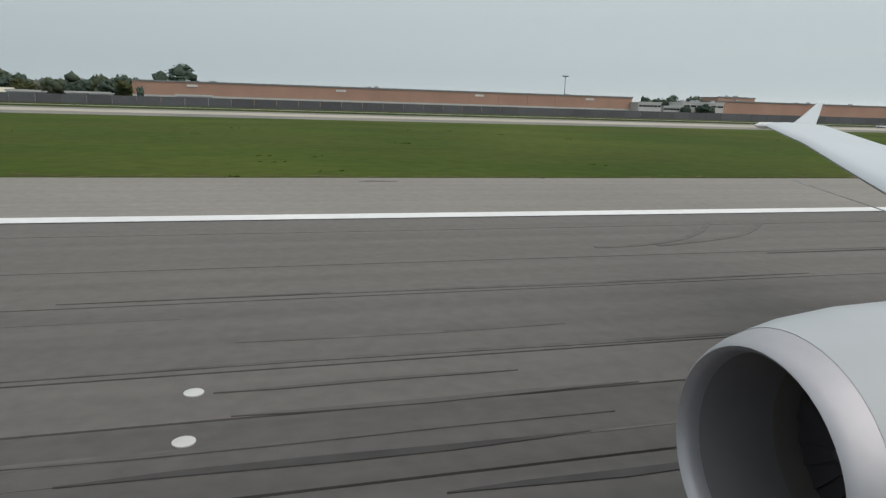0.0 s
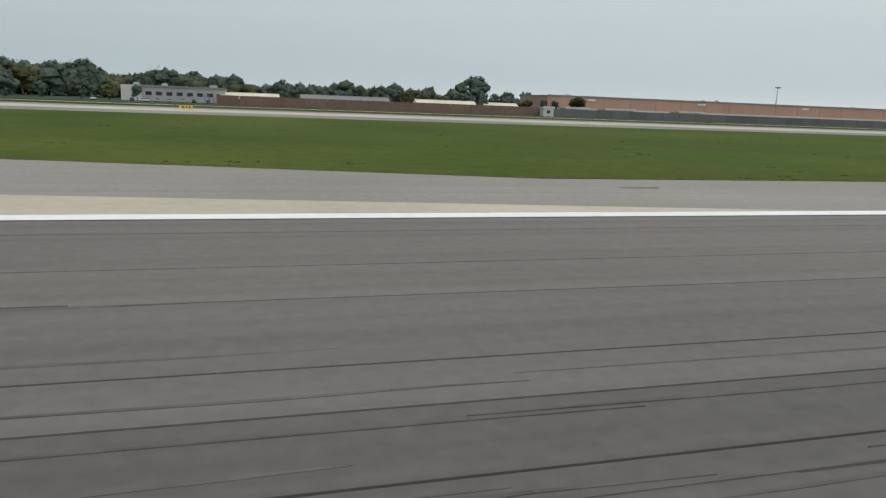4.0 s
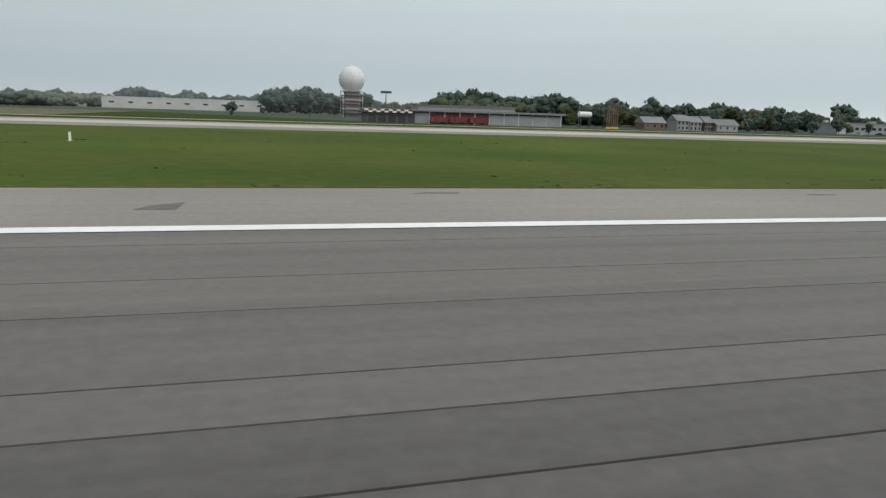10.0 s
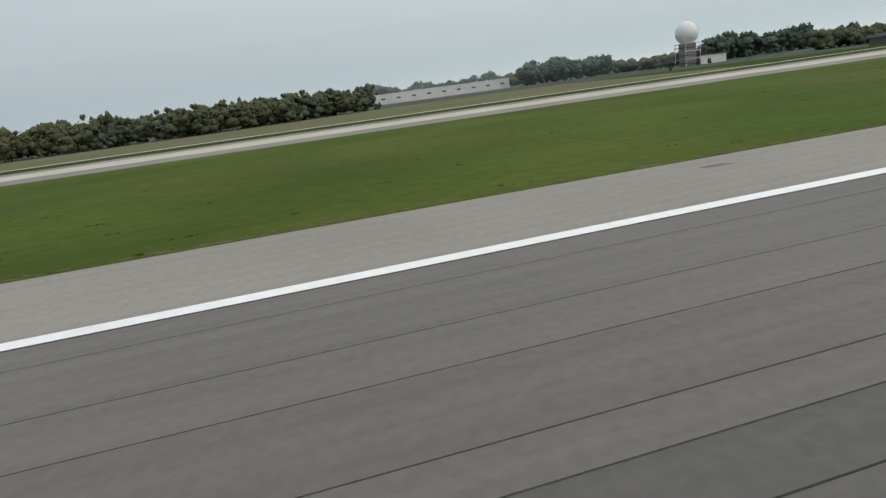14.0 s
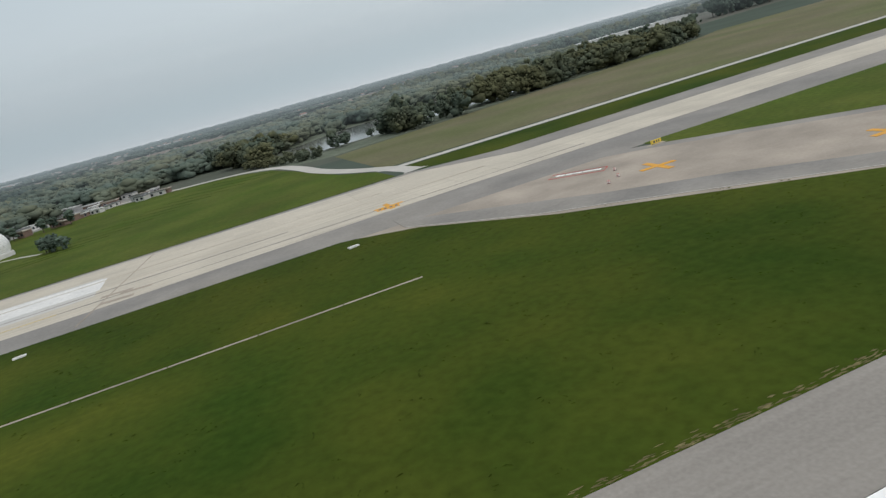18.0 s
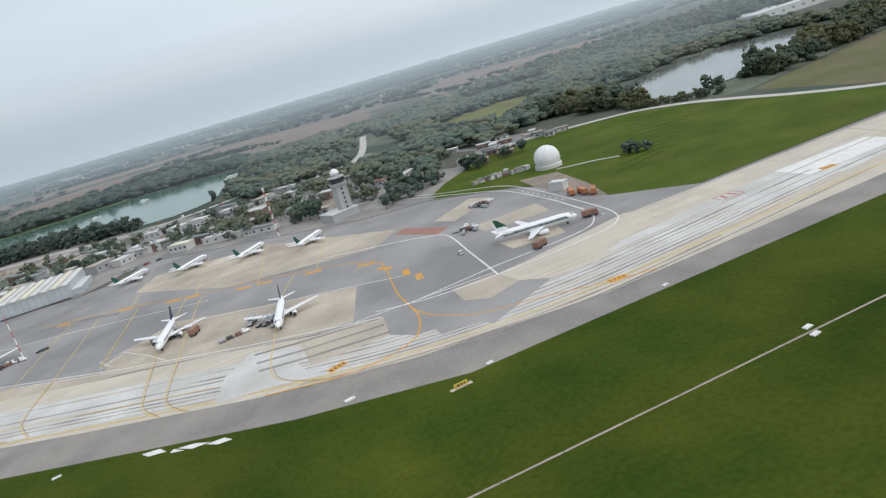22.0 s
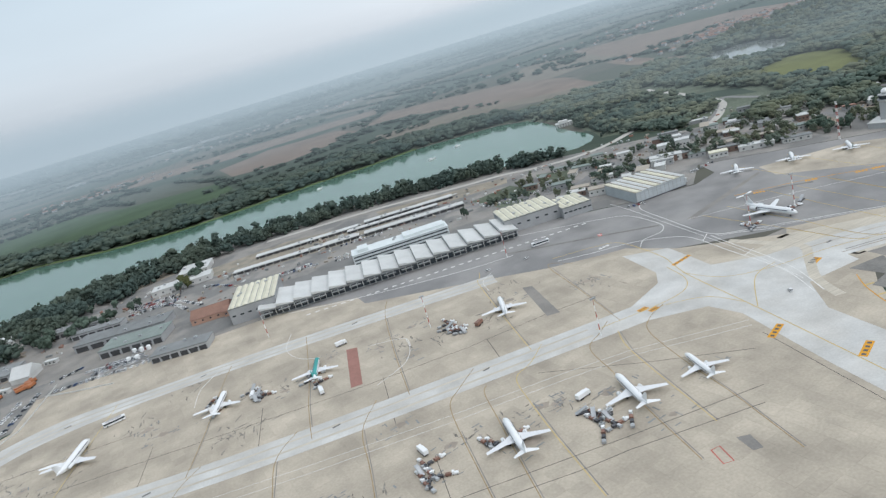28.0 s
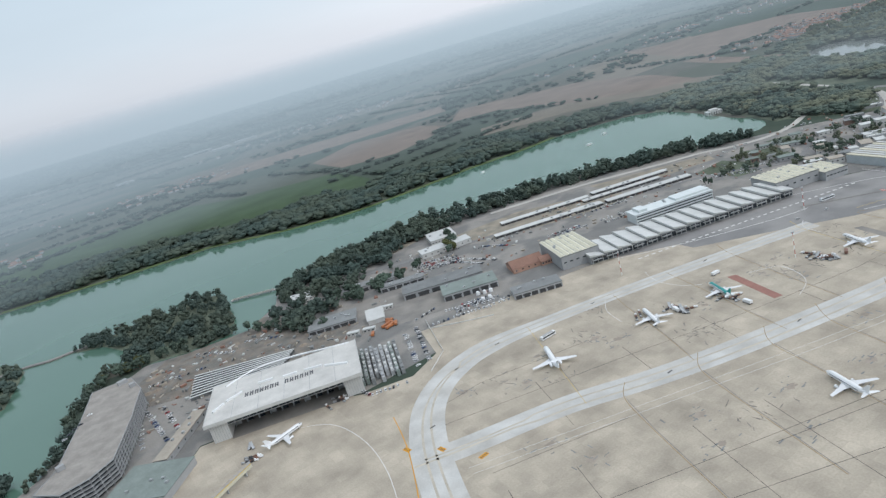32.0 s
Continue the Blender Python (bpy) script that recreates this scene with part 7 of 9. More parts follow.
for k in range(9):
    x0, y0, x1, y1 = -2399 + 0.8 * k, 620 + 6.2 * k, -2313 + 1.9 * k, 609 + 3.3 * k
    sd = thing("lean_shed", "long narrow open shed with white roof", "shed", "sheds behind the hangar")
    part("roof", Shape().strip([(x0, y0), (x1, y1)], 2.0, 3.6, 4.0), ROOF_WHITE, sd)
    part("back_wall", Shape().strip([(x0, y0 + 0.8), (x1, y1 + 0.8)], 0.25, 0, 3.6), ROOF_GREY, sd)
    for q in range(5):
        part("post", Shape().rbox(x0 + (x1 - x0) * (q + 0.3) / 5, y0 - 0.8 + (y1 - y0) * (q + 0.3) / 5, 0, 0.3, 0.3, 3.6), METAL_LIGHT, sd)
r_c = random.Random(8)
clutter = [Shape() for _ in range(4)]
for k in range(260):
    x, y = r_c.uniform(-2440, -2225), r_c.uniform(590, 740)
    clutter[(0, 2, 3, 2, 1, 3, 2)[k % 7]].rbox(x, y, 0.08, r_c.uniform(1, 7), r_c.uniform(0.6, 2.6), r_c.uniform(0.3, 2.6), r_c.choice([60, -30, 20, 110]) + r_c.gauss(0, 8))
for k in range(500):
    x = r_c.uniform(-2230, -1420)
    y = 560 + (-1420 - x) * 0.14 + r_c.uniform(0, 130)
    clutter[k % 4].rbox(x, y, 0.05, r_c.uniform(1, 6), r_c.uniform(0.8, 2.4), r_c.uniform(0.4, 2.4), r_c.choice([-10, 80, -35, 55]) + r_c.gauss(0, 6))
for s, m in zip(clutter, (RUST, ROOF_WHITE, ROOF_GREY, ROOF_TAN)):
    tagged(part("yard_clutter", s, m), "stacked building materials and crates in the yards", "clutter", kind="stuff")
plant = thing("plant_yard", "rows of grey plant housings, ducts and tanks", "plant", "", (-2240, 530, 0), -10.5)
rng = random.Random(3)
for k in range(9):
    a, h = -17 + 4.2 * k, rng.uniform(3, 6.5)
    b0, b1 = -34 + rng.uniform(0, 10), 26 + rng.uniform(0, 12)
    part("plant_block", Shape().box(a - 1.5, a + 1.5, b0, b1, 0, h), rng.choice([ROOF_GREY, GREY_WALL, ROOF_GREEN]), plant)
    for q in range(7):
        y = b0 + (b1 - b0) * (q + 0.5) / 7
        part("duct_unit", Shape().box(a - 1.0, a + 1.0, y - 2, y + 1.6, h, h + rng.uniform(0.6, 1.4)), rng.choice([METAL_LIGHT, ROOF_GREY, ROOF_WHITE, GREY_WALL]), plant)
    if k % 3 == 0:
        part("pipe", Shape().tube((a + 2.1, b0, h * 0.7), (a + 2.1, b1, h * 0.7), 0.35, n=8), METAL_LIGHT, plant)
park = thing("parking_house", "long curved multi-storey car park with pale decks", "car park", "", (0, 0, 0))
deck = [(-2510, 523), (-2498, 548), (-2489, 631), (-2485, 694), (-2449, 694), (-2438, 655), (-2444, 592), (-2454, 528), (-2470, 512), (-2490, 506)][::-1]
for k in range(6):
    part("deck", Shape().prism(deck, 3.1 * k + 2.3, 3.1 * k + 2.9), DECK_GREY if k == 5 else GREY_WALL, park)
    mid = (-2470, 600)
    # dark solid core in the window glass material fills each storey
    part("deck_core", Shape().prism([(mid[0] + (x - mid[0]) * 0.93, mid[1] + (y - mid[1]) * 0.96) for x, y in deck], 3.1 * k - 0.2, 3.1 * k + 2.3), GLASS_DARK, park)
for (x0, y0), (x1, y1) in zip(deck[:6], deck[1:6]):
    n = int(math.hypot(x1 - x0, y1 - y0) / 6)
    for i in range(n):
        x, y = x0 + (x1 - x0) * i / n, y0 + (y1 - y0) * i / n
        part("facade_fin", Shape().box(x - 0.25, x + 0.25, y - 0.25, y + 0.25, 0, 17.8), GREY_WALL, park)
part("roof_wall", Shape().strip(deck + deck[:1], 0.5, 17.8, 18.8), GREY_WALL, park)
for x, y, w in ((-2456, 686, 9), (-2446, 668, 5), (-2494, 548, 6)):
    part("roof_cabin", Shape().rbox(x, y, 18.4, w, 5, 3.4, 20), GREY_WALL, park)
building("green_roof_block", "grey-green roofed low block", -2432, 495, 52, 44, 6, -30, GREY_WALL, ROOF_GREEN, (6, 1))
building("low_annex", "long low pale annex beside the great hangar", -2408, 552, 70, 12, 5, 62, GREY_WALL, ROOF_TAN, (6, 1))

# small works and yards between terminal, tower and lake
rng = random.Random(21)
for k in range(64):
    x = rng.uniform(-1720, -1375)
    y = rng.uniform(0, 1) * 150 + 470 + 0.42 * (-1375 - x) * 0.5
    if inside((x, y), apron) or math.hypot(x + 1467, y - 432) < 25 or (-1705 < x < -1615 and y < 530):
        continue
    building("works_building", "small works building with flat roof", x, y, rng.uniform(8, 22), rng.uniform(6, 12), rng.uniform(3, 6), rng.choice([-35, -30, -38, 50]),
             rng.choice([GREY_WALL, WHITE_WALL, BROWN_WALL, WHITE_WALL]), rng.choice([ROOF_GREY, ROOF_WHITE, ROOF_GREY, ROOF_GREEN, ROOF_TAN]), (3, 1), group="works buildings behind the apron")
r_y = random.Random(33)
for k in range(40):
    x, y = r_y.uniform(-1372, -1276), r_y.uniform(445, 532)
    if inside((x, y), dome_yard):
        building("yard_shed", "low pale shed on the gravel yard", x, y, r_y.uniform(5, 12), r_y.uniform(4, 7), r_y.uniform(2.2, 4), r_y.choice([-35, 55, -20]), r_y.choice([GREY_WALL, WHITE_WALL, BROWN_WALL]), r_y.choice([ROOF_TAN, ROOF_GREY, ROOF_WHITE]), (2, 1), group="sheds on the gravel yard", category="shed")
for x, y, w, d, m in ((-1426, 588, 16, 8, ROOF_GREY), (-1405, 478, 14, 7, ROOF_TAN), (-1425, 506, 11, 7, ROOF_RED), (-1392, 516, 15, 8, ROOF_RED), (-1398, 536, 12, 7, ROOF_TAN), (-1485, 659, 30, 8, ROOF_WHITE), (-1495, 533, 9, 8, ROOF_WHITE), (-1352, 545, 18, 8, ROOF_WHITE), (-1320, 548, 14, 7, ROOF_GREY)):
    building("yard_shed", "low shed among trees and bare ground", x, y, w, d, 3.6, -35, GREY_WALL, m, (2, 1), group="sheds behind the tower", category="shed")
for x, y, w, d, h, m in ((-1545, 500, 30, 10, 4, ROOF_WHITE), (-1520, 478, 24, 9, 4, ROOF_GREY), (-1575, 515, 16, 10, 5, ROOF_CREAM), (-1600, 560, 30, 12, 6, ROOF_WHITE), (-1480, 470, 20, 10, 4, ROOF_TAN), (-1560, 585, 14, 12, 9, ROOF_WHITE), (-1578, 592, 12, 12, 8, ROOF_WHITE)):
    building("works_building", "pale works building beside the apron", x, y, w, d, h, -35, WHITE_WALL, m, (4, 1), group="works buildings behind the apron")
for pts, w in (([(-1420, 390), (-1440, 420), (-1445, 470), (-1440, 520), (-1460, 560), (-1500, 600), (-1590, 648), (-1672, 600), (-1712, 600), (-1790, 664), (-2035, 748), (-2200, 790)], 7),
               ([(-1330, 500), (-1374, 664), (-1377, 733), (-1420, 690), (-1500, 625)], 8), ([(-1326, 972), (-1384, 745), (-1434, 673), (-1494, 626)], 9), ([(-1690, 487), (-1680, 540), (-1660, 610)], 8.5)):
    rd = thing("service_road", "grey service road winding behind the apron", "road", kind="structure")
    part("roadway", Shape().strip(smooth_line(pts), w, -0.1, 0.06 + 0.011 * w), LANE_GREY if w < 9 else ROAD_PALE, rd)
heap = Shape()
for k in range(34):
    x, y = rng.uniform(-2440, -2230), rng.uniform(640, 745)
    heap.lathe_z([(0, rng.uniform(2, 7)), (rng.uniform(0.3, 0.8), rng.uniform(1, 3)), (rng.uniform(0.8, 1.6), 0.2)], (x, y, 0), 9)
tagged(part("earth_heaps", heap, EARTH), "heaps of bare earth and gravel", "earth heap", kind="stuff")
setting("building_site", [(-2235, 640), (-2260, 610), (-2390, 632), (-2440, 650), (-2450, 720), (-2400, 790), (-2330, 800), (-2280, 740)], 0.10, SITE_SOIL, "bare earth building site", "building site", -0.2)
for k in range(10):
    again(orange_truck, -2215 + rng.uniform(-14, 14), 600 + rng.uniform(-14, 16), 0.1, rng.choice([20, 110, 70]))


# ---- aircraft ----
def airliner(label, tail=PLANE_WHITE, belly=PLANE_WHITE, band=None, rear=False, n=37.0, group="parked airliners"):
    """A parked jet; its nose points along +x and its wheels stand at z = 0."""
    t = thing("airliner", label, "aircraft", group)
    r, cz, h = n * 0.053, n * 0.053 + n * 0.030 + 0.2, n / 2
    prof = [(-h, 0.05, r * 0.75), (-h + n * 0.05, r * 0.30, r * 0.66), (-h + n * 0.14, r * 0.66, r * 0.32), (-h + n * 0.25, r * 0.95, r * 0.06), (-h + n * 0.33, r, 0), (h - n * 0.17, r, 0), (h - n * 0.10, r * 0.90, -r * 0.06),
            (h - n * 0.05, r * 0.66, -r * 0.16), (h - n * 0.02, r * 0.42, -r * 0.24), (h, 0.06, -r * 0.30)]
    part("fuselage", Shape().lathe_x(prof, (0, 0, cz), 20), PLANE_WHITE, t, "", True)
    part("cockpit_window", Shape().add([(h - n * 0.070, -r * 0.62, cz + r * 0.32), (h - n * 0.045, -r * 0.3, cz + r * 0.38), (h - n * 0.045, r * 0.3, cz + r * 0.38), (h - n * 0.070, r * 0.62, cz + r * 0.32),
                                        (h - n * 0.085, r * 0.5, cz + r * 0.66), (h - n * 0.078, 0, cz + r * 0.74), (h - n * 0.085, -r * 0.5, cz + r * 0.66)], [(0, 1, 2, 3, 4, 5, 6)]), GLASS_DARK, t)
    for sgn in (-1, 1):
        part("window_band", Shape().box(-h + n * 0.22, h - n * 0.14, sgn * r * 0.965 - 0.04, sgn * r * 0.965 + 0.04, cz + r * 0.22, cz + r * 0.40), PLANE_NAVY, t, "row of small dark windows")
        if band:
            part("livery_band", Shape().box(-h + n * 0.10, h - n * 0.12, sgn * r * 1.0 - 0.05, sgn * r * 1.0 + 0.03, cz - r * 0.10, cz + r * 0.14), band, t)
        root, tip = (n * (0.02 if rear else 0.07), sgn * r * 0.8), (-n * (0.16 if rear else 0.13), sgn * n * (0.44 if not rear else 0.40))
        part("wing", Shape().plate([((root[0] + n * 0.03, root[1], cz - r * 0.55), (root[0] - n * 0.17, root[1], cz - r * 0.6)), ((root[0] - n * 0.060, sgn * n * 0.16, cz - r * 0.40), (root[0] - n * 0.175, sgn * n * 0.16, cz - r * 0.42)),
                                    ((tip[0], tip[1], cz - r * 0.05), (tip[0] - n * 0.060, tip[1], cz - r * 0.05))], (n * 0.022, n * 0.014, n * 0.006)), WING_PALE, t, "swept wing", True)
        tz, ty = (cz + r + n * 0.135, 0.0) if rear else (cz + r * 0.55, sgn * r * 0.3)
        part("tailplane", Shape().plate([((-h + n * (0.06 if rear else 0.13), ty, tz), (-h + n * (-0.01 if rear else 0.03), ty, tz)), ((-h + n * 0.02, sgn * n * 0.165, tz + 0.3), (-h - n * 0.02, sgn * n * 0.165, tz + 0.3))], (n * 0.012, n * 0.005)), PLANE_WHITE, t, "", True)
        ex, ey, ez, er = (-h + n * 0.24, sgn * (r + n * 0.035), cz + r * 0.25, n * 0.024) if rear else (n * 0.045, sgn * n * 0.155, cz - r * 1.05, n * 0.030)
        pod = part("engine", Shape().lathe_x([(n * 0.055, er * 0.86), (n * 0.06, er * 0.95), (n * 0.04, er), (-n * 0.02, er * 0.95), (-n * 0.06, er * 0.62), (-n * 0.062, er * 0.5)], (ex, ey, ez), 14), PLANE_WHITE, t, "", True)
        part("engine_fan", Shape().lathe_x([(n * 0.0605, er * 0.84), (n * 0.061, er * 0.1)], (ex, ey, ez), 14), FAN_DARK, pod, "dark engine intake")
        part("pylon", Shape().box(ex - n * 0.04, ex + n * 0.02, min(ey, sgn * r * 0.9) if rear else ey - 0.15, max(ey, sgn * r * 0.9) if rear else ey + 0.15, ez - 0.15 if rear else ez + er * 0.8, ez + 0.15 if rear else cz - r * 0.38), PLANE_GREY, t)
        gear = part("main_gear", Shape().tube((-n * 0.045, sgn * n * 0.10, n * 0.015), (-n * 0.04, sgn * n * 0.10, cz - r * 0.5), n * 0.005, n=6), METAL_LIGHT, t)
        part("main_wheel", Shape().tube((-n * 0.045, sgn * n * 0.10 - n * 0.012, n * 0.015), (-n * 0.045, sgn * n * 0.10 + n * 0.012, n * 0.015), n * 0.015, n=10), TYRE, gear)
    part("fin", Shape().plate([((-h + n * 0.20, 0, cz + r * 0.75), (-h + n * 0.035, 0, cz + r * 0.75)), ((-h + n * (0.06 if rear else 0.045), 0, cz + r + n * 0.14), (-h - n * 0.012, 0, cz + r + n * 0.14))], (n * 0.014, n * 0.007)), tail, t, "tall tail fin", True)
    gear = part("nose_gear", Shape().tube((h - n * 0.13, 0, n * 0.012), (h - n * 0.13, 0, cz - r * 0.8), n * 0.004, n=6), METAL_LIGHT, t)
    part("nose_wheel", Shape().tube((h - n * 0.13, -n * 0.008, n * 0.012), (h - n * 0.13, n * 0.008, n * 0.012), n * 0.012, n=10), TYRE, gear)
    return t


def park_at(proto, nose, tail, z=0.16):
    """Stands an aircraft between the places of its nose and its tail; the first call moves the built one."""
    d = Vector(nose) - Vector(tail)
    mid = (Vector(nose) + Vector(tail)) / 2
    m = pose(mid.x * K, mid.y * K, z * K, 0, 0, math.degrees(math.atan2(d.y, d.x)))
    if proto.get("placed"):
        return copy_thing(proto, m)
    proto.matrix_basis = m
    proto["placed"] = 1
    return proto


def by_nose(proto, x, y, dx, dy, n):
    k = n / math.hypot(dx, dy)
    return park_at(proto, (x, y), (x - dx * k, y - dy * k))


green_tail = airliner("white twin-jet with a dark slanted fin panel and green band", PLANE_WHITE, band=PLANE_GREEN, n=36)
part("fin_panel", Shape().add([(-12.2, -0.3, 6.9), (-16.4, -0.3, 6.9), (-17.4, -0.22, 10.3), (-15.9, -0.22, 10.3), (-12.2, 0.3, 6.9), (-16.4, 0.3, 6.9), (-17.4, 0.22, 10.3), (-15.9, 0.22, 10.3)], [(0, 1, 2, 3), (7, 6, 5, 4), (0, 4, 5, 1), (3, 2, 6, 7), (0, 3, 7, 4), (1, 5, 6, 2)]), PLANE_GREEN, green_tail, "dark slanted fin panel")
by_nose(green_tail, -1404, 246, 0.96, -0.27, 36)
white_jet = airliner("plain white twin-jet with dark fin", PLANE_NAVY, n=35)
by_nose(white_jet, -1534, 249, -0.17, -0.98, 35)
by_nose(white_jet, -1580, 279, -0.17, -0.98, 35)
green_jet = airliner("white regional jet with green fin", PLANE_GREEN, n=30)
for x, y in ((-1490, 400), (-1523, 424), (-1558, 448), (-1596, 470)):
    by_nose(green_jet, x, y, 0.62, 0.78, 30)
mad = airliner("slim white rear-engined jet with a T-tail", PLANE_WHITE, rear=True, n=42)
by_nose(mad, -1665, 337, 0.10, -1.0, 42)
by_nose(mad, -2131, 434, 0.27, 0.96, 40)
white_plain = airliner("white twin-jet parked on the concrete apron", PLANE_WHITE, n=34)
for x, y in ((-2045, 425), (-1860, 397)):
    by_nose(white_plain, x, y, 0.27, 0.96, 34)
teal_jet = airliner("white twin-jet with teal fin and teal roof", PLANE_TEAL, n=34)
by_nose(teal_jet, -1984, 418, 0.24, 0.97, 34)
part("teal_roof", Shape().lathe_x([(-11, 1.62), (13, 1.62)], (0, 0, 3.35), 20), PLANE_TEAL, teal_jet, "teal painted upper fuselage", True)
by_nose(white_plain, -1919, 262, 0.13, 0.99, 34)
by_nose(white_plain, -1861, 256, 0.16, 0.98, 34)
by_nose(white_plain, -2033, 269, 0.2, 0.98, 34)
small_jet = airliner("small white twin-jet on the outer stand", PLANE_WHITE, n=27)
by_nose(small_jet, -1827, 248, 0.16, 0.98, 27)
by_nose(white_plain, -2318, 486, 0.80, 0.40, 34)


# ---- ground equipment ----
def stairs():
    t = thing("boarding_stairs", "white mobile boarding stairs", "stairs", "ground equipment")
    part("frame", Shape().box(-3, 3, -1.1, 1.1, 0.4, 0.8), METAL_DARK, t)
    part("ramp", Shape().add([(-3, -1, 0.8), (-3, 1, 0.8), (2.2, -1, 3.4), (2.2, 1, 3.4), (3, -1, 3.4), (3, 1, 3.4), (3, -1, 2.9), (3, 1, 2.9), (2.2, -1, 2.9), (2.2, 1, 2.9), (-2.4, -1, 0.6), (-2.4, 1, 0.6)],
                             [(0, 1, 3, 2), (2, 3, 5, 4), (4, 5, 7, 6), (6, 7, 9, 8), (8, 9, 11, 10), (10, 11, 1, 0), (0, 2, 4, 6, 8, 10), (1, 11, 9, 7, 5, 3)]), METAL_LIGHT, t)
    for b in (-1.05, 1.05):
        part("rail", Shape().tube((-2.8, b, 1.8), (2.2, b, 4.4), 0.06, n=5).tube((2.2, b, 4.4), (3, b, 4.4), 0.06, n=5).tube((2.6, b, 3.4), (2.6, b, 4.4), 0.06, n=5), METAL_LIGHT, t)
    for a in (-2.2, 2.2):
        for b in (-1, 1):
            part("wheel", Shape().tube((a, b - 0.12, 0.35), (a, b + 0.12, 0.35), 0.35, n=8), TYRE, t)
    return t


def dolly_train():
    t = thing("baggage_train", "baggage tug with three low dollies", "baggage cart", "ground equipment")
    part("tug", Shape().box(4.6, 7.4, -0.75, 0.75, 0.3, 1.1).box(4.6, 5.6, -0.7, 0.7, 1.1, 1.9), PLANE_WHITE, t)
    for k, m in enumerate((RUST, METAL_DARK, METAL_LIGHT)):
        x = 3.0 - 3.4 * k
        part("dolly", Shape().box(x - 1.5, x + 1.2, -0.9, 0.9, 0.4, 0.6).box(x - 1.5, x - 1.4, -0.9, 0.9, 0.6, 1.5).box(x - 1.2, x + 0.9, -0.7, 0.7, 0.6, 1.3), m, t)
        part("drawbar", Shape().tube((x + 1.2, 0, 0.45), (x + 1.9, 0, 0.45), 0.06, n=5), METAL_DARK, t)
    for a in (6.9, 5.0, 3.6, 2.2, 0.2, -1.2, -3.2, -4.6):
        part("axle", Shape().tube((a, -0.85, 0.25), (a, 0.85, 0.25), 0.25, n=8), TYRE, t)
    return t


stair, train = stairs(), dolly_train()
stair.matrix_basis, train.matrix_basis = pose(-1640 * K, 358 * K, 0.12 * K, 0, 0, 20), pose(-1439 * K, 292 * K, 0.12 * K, 0, 0, 60)
rng = random.Random(31)
for x, y, spread, n in ((-1900, 385, 12, 12), (-2026, 405, 9, 9), (-1884, 232, 11, 12), (-1962, 250, 9, 8), (-1655, 352, 8, 4), (-1690, 350, 7, 4), (-1437, 294, 6, 3), (-1540, 268, 14, 5), (-1577, 300, 12, 4), (-1990, 395, 15, 6), (-2050, 412, 12, 3),
                        (-2360, 478, 16, 6), (-1925, 248, 14, 4), (-2290, 500, 14, 5), (-1415, 330, 12, 4)):
    for k in range(n):
        a = rng.uniform(-0.5, 0.5)
        px, py = x + rng.gauss(0, spread * 0.25) - 0.2 * spread * a, y + 2.0 * spread * a * (1 if abs(x) > 1700 else 0.4)
        again(rng.choice([stair, train, train, train]), px, py, 0.16, rng.choice([10, 100, 60, -20]))


def car(paint):
    t = thing("car", "small parked car on the yard", "car", "parked cars")
    part("body", Shape().add([(-2.1, -0.85, 0.3), (2.1, -0.85, 0.3), (2.1, 0.85, 0.3), (-2.1, 0.85, 0.3), (-2.15, -0.82, 0.9), (2.0, -0.8, 0.78), (2.0, 0.8, 0.78), (-2.15, 0.82, 0.9)],
                             [(0, 3, 2, 1), (4, 5, 6, 7), (0, 1, 5, 4), (1, 2, 6, 5), (2, 3, 7, 6), (3, 0, 4, 7)]), paint, t)
    part("cabin", Shape().add([(-1.9, -0.78, 0.88), (1.0, -0.76, 0.82), (1.0, 0.76, 0.82), (-1.9, 0.78, 0.88), (-1.4, -0.62, 1.4), (0.2, -0.62, 1.42), (0.2, 0.62, 1.42), (-1.4, 0.62, 1.4)],
                              [(0, 1, 5, 4), (1, 2, 6, 5), (2, 3, 7, 6), (3, 0, 4, 7)]), GLASS_DARK, t)
    part("roof_panel", Shape().box(-1.42, 0.22, -0.63, 0.63, 1.39, 1.46), paint, t)
    for a in (-1.3, 1.3):
        part("axle", Shape().tube((a, -0.86, 0.32), (a, 0.86, 0.32), 0.32, n=8), TYRE, t)
    return t


